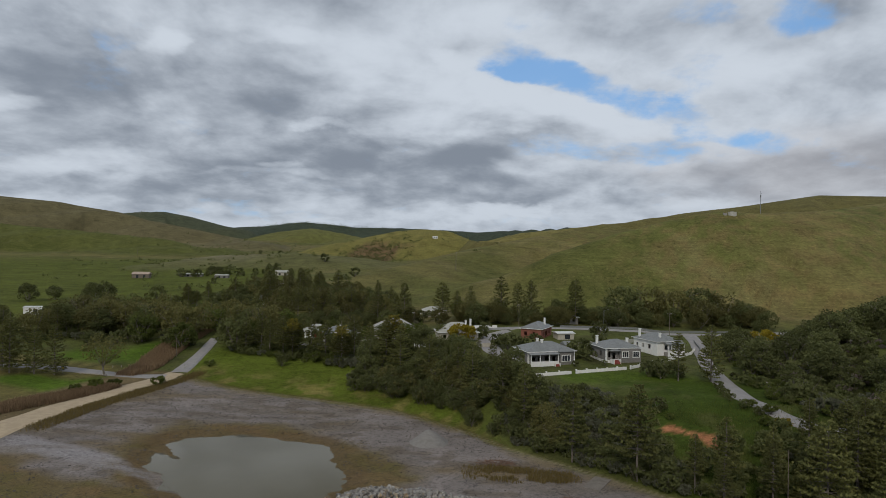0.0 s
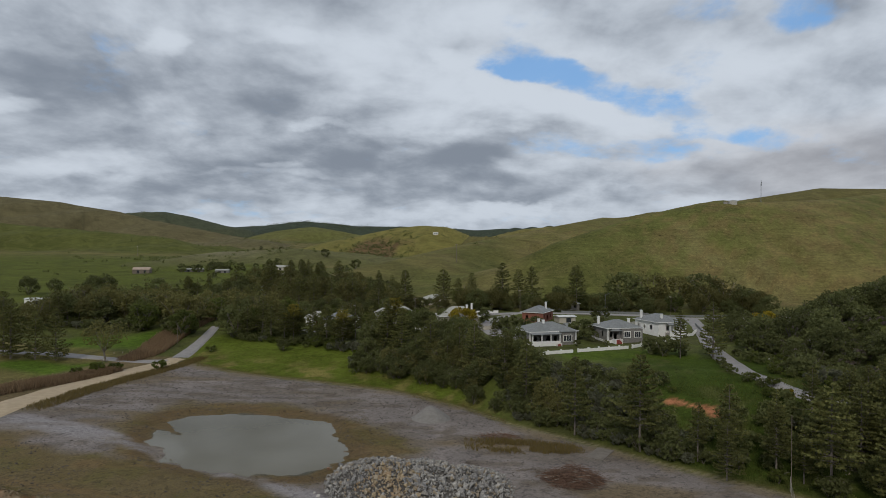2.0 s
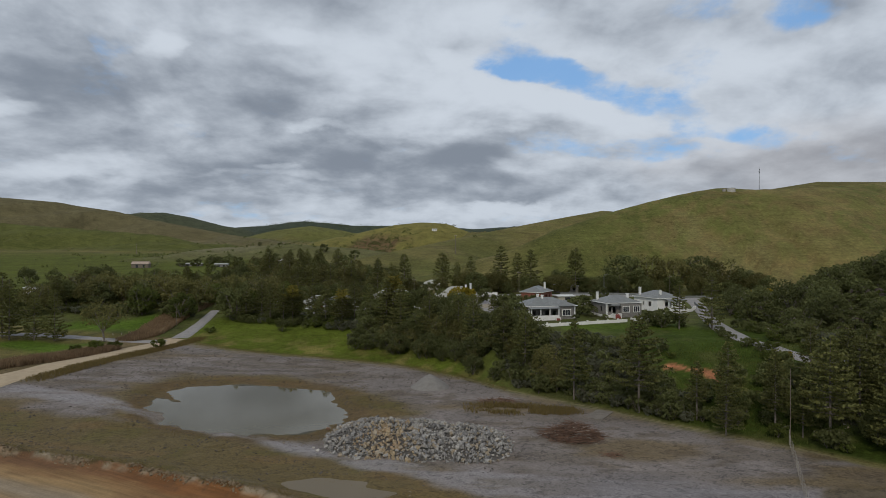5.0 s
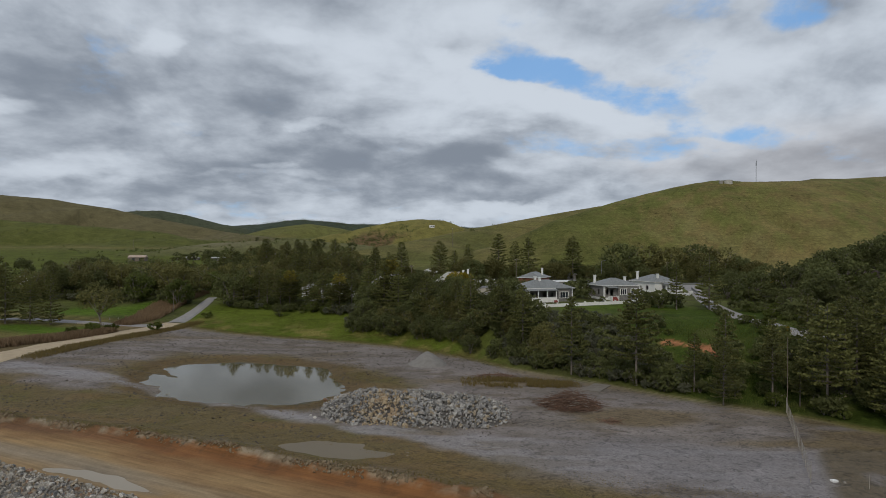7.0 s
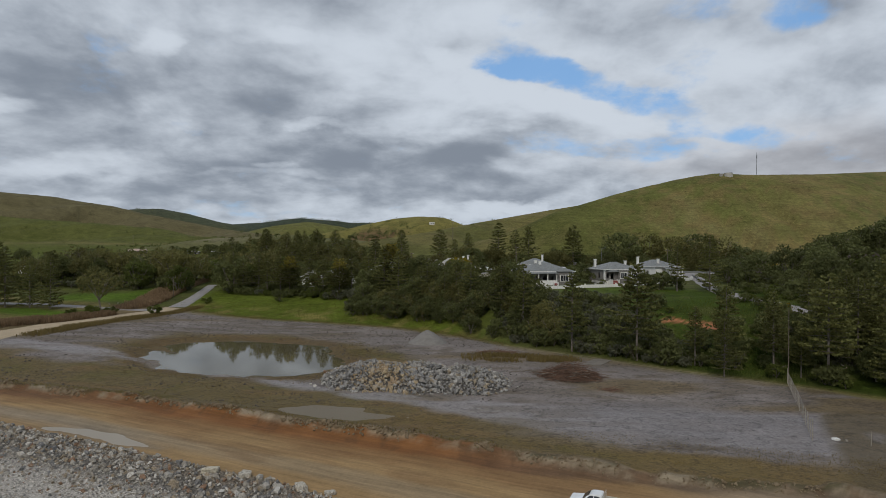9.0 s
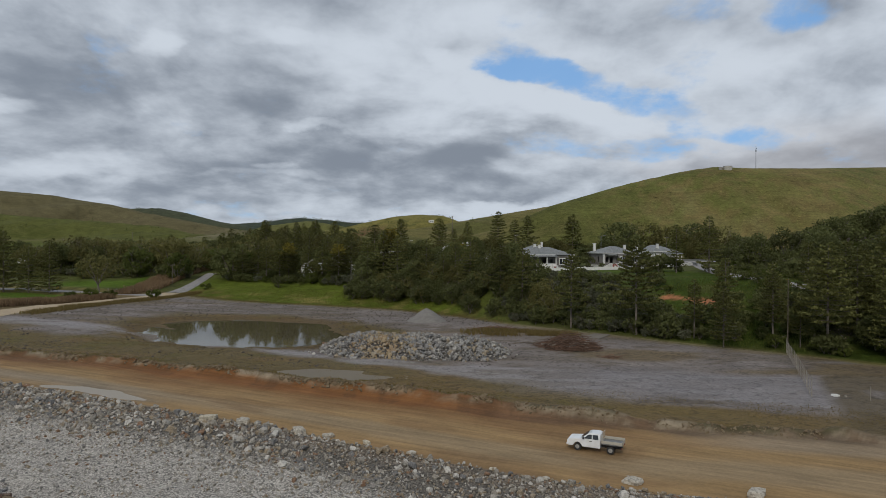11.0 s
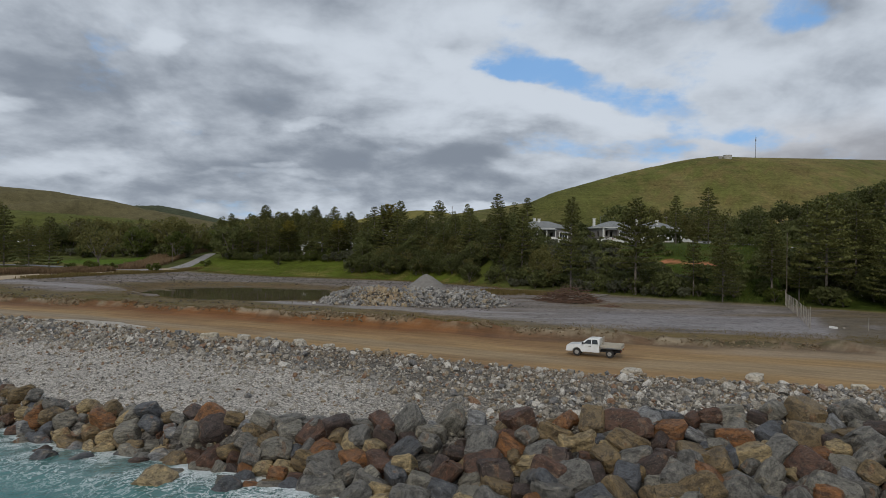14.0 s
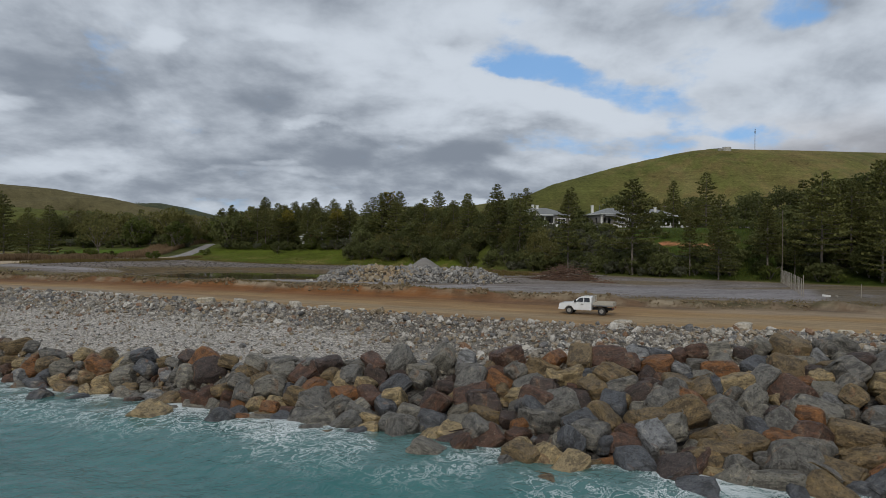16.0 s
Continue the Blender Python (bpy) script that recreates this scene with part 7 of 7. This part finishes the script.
def board_fence(line, height, mat, label):
    root = empty("paling_fence", *line[0], land_at(*line[0]), 0, label, "fence")
    ox, oy, oz = root.location
    for (ax, ay), (bx, by) in zip(line, line[1:]):
        L = math.hypot(bx - ax, by - ay)
        n = max(1, round(L / 2.6))
        turn = math.degrees(math.atan2(by - ay, bx - ax))
        for i in range(n):
            px_, py_ = ax + (bx - ax) * (i + 0.5) / n, ay + (by - ay) * (i + 0.5) / n
            part("panel", boxed(-L / n / 2 + 0.06, -0.03, -0.4, L / n / 2 - 0.06, 0.03, height), mat, root).matrix_local = pose(px_ - ox, py_ - oy, land_at(px_, py_) - oz, 0, 0, turn)
            part("post", boxed(-L / n / 2 - 0.05, -0.06, -0.5, -L / n / 2 + 0.05, 0.06, height + 0.1), mat, root).matrix_local = pose(px_ - ox, py_ - oy, land_at(px_, py_) - oz, 0, 0, turn)


board_fence([(50, 262), (58, 264), (76, 270), (86, 276)], 1.6, IRON_PALE, "pale metal fence behind the houses")
board_fence([(15.5, 255), (22, 258)], 1.7, CREAM, "cream garden gate panels beside the lane")
board_fence([(12, 304), (26, 308)], 1.5, WHITE, "white fence along the street")
board_fence([(58, 316), (80, 314), (100, 311), (140, 312)], 1.0, IRON_GREY, "low grey fence along the street")
board_fence([(99, 246), (106, 262), (112, 284)], 1.2, STEEL, "grey rail fence beside the drive")

# wire fence across the flat
wf = empty("wire_fence", 67.7, 124.1, land_at(67.7, 124.1), 0, "wire fence of thin weathered posts across the flat", "fence")
ends = ((67.7, 124.1), (51.0, 87.3))
prev = None
for i in range(20):
    t = i / 19
    x, y = ends[0][0] + (ends[1][0] - ends[0][0]) * t, ends[0][1] + (ends[1][1] - ends[0][1]) * t
    bm = bmesh.new()
    h = 3.0 if i in (0, 19) else 2.5
    rod(bm, (0, 0, -0.4), (0.04 * math.sin(i * 2.1), 0, h), 0.075 if i in (0, 19) else 0.05, 0.05, 6)
    p = part("post", bm, PALE_BARK, wf)
    p.location = (x - 67.7, y - 124.1, land_at(x, y) - wf.location.z)
    if prev is not None:
        for hh in (0.5, 1.0, 1.5, 2.0, 2.4):
            part("wire", rod(bmesh.new(), prev + Vector((0, 0, hh)), p.location + Vector((0, 0, hh)), 0.012, 0.012, 3), STEEL, wf)
    prev = p.location.copy()
for x, y, h in ((57.5, 85.0, 1.9), (64, 83.0, 1.6)):
    ob = part("marker_post", rod(bmesh.new(), (0, 0, -0.3), (0.03, 0, h), 0.05, 0.04, 6), PALE_BARK, None)
    ob.location = (x, y, land_at(x, y))
    tagged(ob, "thin pale marker post on the flat", "post", "marker posts")
ob = part("white_board", boxed(-0.5, -0.3, 0.0, 0.5, 0.3, 0.28, 0.03), WHITE, None)
ob.matrix_world = pose(54.4, 87.6, land_at(54.4, 87.6) - 0.02, 4, 6, 20)
tagged(ob, "small white board lying on the mud", "board")


# ---- poles, mast, tank ----
def pole(x, y, h, label, arm=0.0, lamp=False, r=0.14, z=None, group="poles"):
    root = empty("utility_pole", x, y, land_at(x, y) if z is None else z, 10, label, "pole", group)
    part("shaft", rod(bmesh.new(), (0, 0, -0.8), (0, 0, h), r, r * 0.7, 8), TIMBER if not lamp else STEEL, root)
    if arm:
        part("crossarm", boxed(-arm, -0.07, h - 0.75, arm, 0.07, h - 0.6), TIMBER, root)
        for i in (-0.85, -0.3, 0.3, 0.85):
            part("insulator", rod(bmesh.new(), (arm * i, 0, h - 0.597), (arm * i, 0, h - 0.4), 0.05, 0.04, 6), WHITE, root)
    if lamp:
        part("lamp_arm", rod(bmesh.new(), (0, 0, h - 0.1), (1.4, -0.3, h + 0.25), 0.05, 0.04, 6), STEEL, root)
        part("lamp_head", boxed(1.2, -0.5, h + 0.2, 2.0, -0.15, h + 0.36, 0.04), STEEL, root)
    return root


pole(36.9, 312, 11.5, "timber power pole on the street", 1.1)
pole(74.7, 296, 11.0, "steel street lamp behind the houses", 0, True)
pole(103.6, 291, 12.0, "timber power pole by the back street", 1.1)
pole(-119.5, 283, 8.5, "timber pole beside the road to town", 0)
pole(-41, 288, 12.0, "timber power pole among the gardens", 0.9)
pole(-14, 296, 12.0, "timber power pole in the town", 0.9)
pole(-108, 420, 13.0, "timber power pole near the white house", 0.9)
pole(10.5, 610, 18.0, "lone power pole on the green spur", 1.2, r=0.32)
pole(-529, 1085, 17.0, "far timber pole in the pasture", 2.0, r=0.35)
pole(69.6, 127.2, 14.0, "tall bare pole at the bank's foot", 0, r=0.09)
mast = empty("radio_mast", 257, 518, land_at(257, 518), 0, "slender radio mast on the hill's shoulder", "mast")
part("pole", rod(bmesh.new(), (0, 0, -1), (0, 0, 18.0), 0.26, 0.14, 8), STEEL, mast)
part("antenna", boxed(-0.35, -0.2, 13.2, 0.45, 0.2, 15.2, 0.05), STEEL, mast)
part("antenna", boxed(-0.2, -0.5, 15.6, 0.3, -0.25, 16.6, 0.05), STEEL, mast)
tank = empty("water_tank", 229.5, 508, land_at(229.5, 508) - 0.2, 0, "squat concrete water tank on the hill", "tank")
part("wall", rod(bmesh.new(), (0, 0, -2.0), (0, 0, 2.2), 3.3, 3.3, 28), worn("pale_concrete", (0.50, 0.48, 0.43), (0.40, 0.38, 0.34), 0.8, 0.85, 0.15), tank)
part("lid", rod(bmesh.new(), (0, 0, 2.204), (0, 0, 2.6), 3.45, 0.6, 28), IRON_PALE, tank, "pale shallow lid")
part("pump_box", boxed(-7.0, -1.0, -1.5, -4.6, 1.0, 1.4), CONCRETE, tank)


# ---- side road: rail, sign ----
rail = empty("timber_rail", -143, 249, land_at(-143, 249), -12, "low weathered timber rail by the side road", "rail")
for i in range(6):
    part("post", boxed(-0.1 + i * 2.4, -0.1, -0.5, 0.1 + i * 2.4, 0.1, 0.75), TIMBER, rail)
part("bar", boxed(-0.3, -0.17, 0.45, 12.4, -0.103, 0.68), PALE_BARK, rail)
sign = empty("road_sign", -150.5, 250, land_at(-150.5, 250), 8, "small yellow road sign on a post", "sign")
part("post", rod(bmesh.new(), (0, 0, -0.4), (0, 0, 2.6), 0.05, 0.05, 6), STEEL, sign)
part("plate", boxed(-0.4, -0.08, 1.7, 0.4, -0.055, 2.6, 0.01), worn("yellow_sign", (0.62, 0.42, 0.03), (0.55, 0.38, 0.03), 2, 0.5, 0), sign, "yellow plate")
for i in range(7):
    x, y = -137 + i * 3.1, 262 + i * 1.0
    ob = part("bollard", boxed(-0.12, -0.12, -0.4, 0.12, 0.12, 0.8, 0.02), PALE_BARK, None)
    ob.location = (x, y, land_at(x, y))
    tagged(ob, "short pale timber bollard on the grass", "bollard", "bollards")


# ---- brush pile, slab, debris ----
def brush(name, x, y, rx_, ry_, h, n, mat, label, seed, thick=0.06):
    r = np.random.default_rng(seed)
    root = empty(name, x, y, land_at(x, y), 0, label, "brush pile")
    bm = bmesh.new()
    for i in range(n):
        stick = bmesh.new() if i < min(60, n // 2) else bm
        a, q = r.uniform(0, 6.28), math.sqrt(r.random())
        px_, py_ = math.cos(a) * q * rx_, math.sin(a) * q * ry_
        top = h * max(0.05, 1 - q ** 1.7) * r.uniform(0.2, 1.0)
        b, L = r.uniform(0, 6.28), r.uniform(0.8, 3.0)
        rod(stick, (px_, py_, top), (px_ + math.cos(b) * L, py_ + math.sin(b) * L, max(0.02, top + r.normal(0, 0.35))), thick * r.uniform(0.5, 1.3), 0.02, 4)
        if stick is not bm:
            part("branch", stick, mat, root)
    tagged(part("brushwood", bm, mat, root, "tangled dead branches"), kind="stuff")
    return root


bp_ = brush("brush_pile", 26.4, 129, 6.0, 5.0, 3.2, 900, DEAD_WOOD, "heap of dead red-brown branches on the flat", 61)
hx, hy = np.meshgrid(np.linspace(-4.4, 4.4, 22), np.linspace(-4.2, 4.2, 22))
hz = 1.7 * np.clip(1 - np.hypot(hx / 4.3, hy / 4.1) ** 1.6, 0, 1) + (fbm(hx, hy, 1.2, 3, 92) - 0.5) * 0.7 - 0.12
sheet("litter", np.column_stack([hx.ravel(), hy.ravel(), hz.ravel()]), grid_faces(22, 22), worn("brown_litter", (0.11, 0.06, 0.04), (0.17, 0.095, 0.06), 1.5, 0.95, 0.6, 6.0), bp_, "brown leaf litter")
lr = np.random.default_rng(66)
for i in range(26):
    a, q, b = lr.uniform(0, 6.28), math.sqrt(lr.random()) * 0.8, lr.uniform(-0.5, 0.5) + (math.pi if lr.random() < 0.5 else 0)
    x0, y0, z0, L = math.cos(a) * q * 5.0, math.sin(a) * q * 3.6, 0.5 + 1.9 * (1 - q) * lr.uniform(0.5, 1.1), lr.uniform(1.2, 3.4)
    part("log", rod(bmesh.new(), (x0, y0, z0), (x0 + math.cos(b) * L, y0 + math.sin(b) * L, max(0.1, z0 + lr.normal(-0.1, 0.4))), lr.uniform(0.09, 0.2), 0.06, 6), PALE_BARK if i % 3 else DEAD_WOOD, bp_, "bleached pale log")
v, f = CHUNKS[3]
sheet("log_end", v * (1.5, 0.8, 0.9) + (0.4, -1.6, 1.2), f, PILE_PIECE, bp_, "pale stump in the heap")
brush("twig_heap", 13.5, 158, 5.0, 2.6, 0.7, 160, DEAD_WOOD, "low heap of dark red twigs", 62, 0.05)
brush("twig_heap", 19.5, 134.5, 3.6, 1.4, 0.4, 60, TIMBER, "scatter of grey sticks beside the heap", 63, 0.05)
brush("twig_heap", 31.5, 117.5, 2.2, 1.0, 0.3, 50, DEAD_WOOD, "small scatter of brown twigs", 64, 0.04)
slab = part("concrete_slab", boxed(-2.0, -4.2, -0.4, 2.0, 4.2, 0.12, 0.04), worn("mud_stained_concrete", (0.20, 0.175, 0.145), (0.145, 0.125, 0.105), 0.7, 0.9, 0.3, 4.0), None)
slab.matrix_world = pose(36.0, 146.0, land_at(36.0, 146.0) + 0.04, 0, 0, -32)
tagged(slab, "worn concrete slab at the flat's edge", "slab")


# ---- white utility with a tray ----
def ute(x, y, turn):
    paint, pt, pb = material("white_car_paint", 0.3)
    wire(pt, mix_node(pt, ramp(pt, noise_node(pt, here(pt), 1.6, 4.0), 0.3, 0.7), (0.74, 0.75, 0.76), (0.66, 0.66, 0.65)), pb.inputs["Base Color"])
    pb.inputs["Coat Weight"].default_value = 0.5
    rubber, alloy, black = worn("tyre_rubber", (0.025, 0.025, 0.025), (0.05, 0.045, 0.04), 4, 0.9, 0.1), worn("grey_wheel", (0.35, 0.34, 0.32), (0.25, 0.24, 0.22), 4, 0.5, 0), worn("black_trim", (0.03, 0.03, 0.032), (0.05, 0.048, 0.045), 3, 0.6, 0)
    z = max(land_at(x + a, y + b) for a in (-1.6, 0, 1.6) for b in (-0.8, 0, 0.8)) + 0.02
    root = empty("utility_truck", x, y, z, turn, "white single-cab utility with flat metal tray on the dirt road", "truck")

    def slab_side(outline, half, inset_top=0.0, zs=None):
        """A body from its side outline (x, z), as wide as 2 * half, drawn in towards the top."""
        bm = bmesh.new()
        lo, hi = min(q[1] for q in outline), max(q[1] for q in outline)
        rings = []
        for s in (-1, 1):
            rings.append([bm.verts.new((px_, s * (half - inset_top * max(0, (pz - lo) / (hi - lo))), pz)) for px_, pz in outline])
        n = len(outline)
        bm.faces.new(rings[0])
        bm.faces.new(rings[1][::-1])
        for i in range(n):
            bm.faces.new((rings[0][i], rings[1][i], rings[1][(i + 1) % n], rings[0][(i + 1) % n]))
        bmesh.ops.bevel(bm, geom=list(bm.edges), offset=0.035, segments=2, affect="EDGES")
        return bm

    arch = [(1.61 + 0.46 * math.cos(a), 0.42 + 0.46 * math.sin(a)) for a in np.linspace(math.pi, 0, 7)]
    body = [(-0.62, 0.42)] + arch + [(2.55, 0.42), (2.68, 0.62), (2.66, 0.92), (2.55, 1.06), (1.35, 1.18), (-0.62, 1.20)]
    part("body", slab_side(body, 0.92, 0.06), paint, root, "white painted cab body")
    cab = [(-0.62, 1.17), (1.32, 1.16), (0.62, 1.70), (0.35, 1.79), (-0.45, 1.80), (-0.60, 1.72)]
    part("cab", slab_side(cab, 0.87, 0.16), paint, root, "white cab top")
    for s in (-1, 1):
        for a in (((0.98, 1.24), (0.56, 1.62), (0.22, 1.66), (0.20, 1.24)), ((0.12, 1.24), (0.14, 1.66), (-0.40, 1.66), (-0.46, 1.24))):
            bm = bmesh.new()
            lay = [s * (0.885 - 0.25 * (pz - 1.17)) for _, pz in a]
            front_ = [bm.verts.new((px_, q, pz)) for (px_, pz), q in zip(a, lay)]
            back_ = [bm.verts.new((px_, q - s * 0.05, pz)) for (px_, pz), q in zip(a, lay)]
            bm.faces.new(front_)
            bm.faces.new(back_[::-1])
            for i in range(4):
                bm.faces.new((front_[i], back_[i], back_[(i + 1) % 4], front_[(i + 1) % 4]))
            part("side_window", bm, DARK_GAP, root, "dark side glass")
        part("mirror", boxed(0.92, s * 1.0 - 0.12, 1.2, 1.08, s * 1.0 + 0.12, 1.42, 0.03), black, root, "black wing mirror")
        part("door_handle", boxed(0.2, s * 0.905 - 0.02, 1.0, 0.42, s * 0.905 + 0.02, 1.05), black, root)
        part("headlight", boxed(2.38, s * 0.66 - 0.19, 0.80, 2.66, s * 0.66 + 0.19, 0.97, 0.03), alloy, root, "clear headlight")
        part("tail_lamp", boxed(-2.72, s * 0.78 - 0.1, 0.62, -2.66, s * 0.78 + 0.1, 0.74), RED_STEP, root, "red tail lamp")
        part("mudguard", boxed(-2.1, s * 0.80 - 0.12, 0.80, -1.1, s * 0.80 + 0.12, 0.86, 0.02), black, root)
    bm = bmesh.new()
    q = [bm.verts.new(p) for p in ((1.25, -0.74, 1.24), (1.25, 0.74, 1.24), (0.66, 0.66, 1.68), (0.66, -0.66, 1.68))]
    bm.faces.new(q)
    bm.faces.new([bm.verts.new(p.co + Vector((0.045, 0, 0.035))) for p in q][::-1])
    part("windscreen", bm, DARK_GAP, root, "dark windscreen")
    part("grille", boxed(2.60, -0.5, 0.66, 2.70, 0.5, 0.88, 0.02), black, root)
    part("bumper", boxed(2.56, -0.88, 0.42, 2.74, 0.88, 0.60, 0.04), paint, root)
    part("number_plate", boxed(2.741, -0.2, 0.46, 2.755, 0.2, 0.56), WHITE, root)
    part("chassis", boxed(-2.6, -0.42, 0.46, 1.0, 0.42, 0.66, 0.02), black, root, "dark chassis rails")
    for i, wx in enumerate((1.61, -1.61)):
        for s in (-1, 1):
            w = part("wheel", rod(bmesh.new(), (wx, s * 0.66, 0.37), (wx, s * 0.90, 0.37), 0.37, 0.37, 24), rubber, root, "black tyre")
            part("rim", rod(bmesh.new(), (wx, s * 0.86, 0.37), (wx, s * 0.915, 0.37), 0.23, 0.20, 16), alloy, w, "grey steel rim")
    tray = part("tray", boxed(-2.70, -0.93, 0.88, -0.74, 0.93, 0.98, 0.01), STEEL, root, "metal tray floor")
    pale = worn("dusty_aluminium", (0.50, 0.47, 0.40), (0.42, 0.39, 0.33), 2.0, 0.5, 0.05)
    for s in (-1, 1):
        part("side_board", boxed(-2.70, s * 0.93 - 0.02, 0.984, -0.78, s * 0.93 + 0.02, 1.26, 0.008), pale, tray, "dusty aluminium drop side")
    part("tail_board", boxed(-2.74, -0.93, 0.90, -2.704, 0.93, 1.25, 0.008), pale, tray)
    head = boxed(-0.78, -0.93, 0.984, -0.73, 0.93, 1.14)
    for yy in (-0.9, -0.45, 0, 0.45, 0.9):
        rod(head, (-0.755, yy, 1.12), (-0.755, yy, 1.86), 0.022, 0.022, 6)
    rod(head, (-0.755, -0.9, 1.84), (-0.755, 0.9, 1.84), 0.025, 0.025, 6)
    part("headboard", head, pale, tray, "tubular headboard")
    return root


ute(15.8, 64.0, 155)
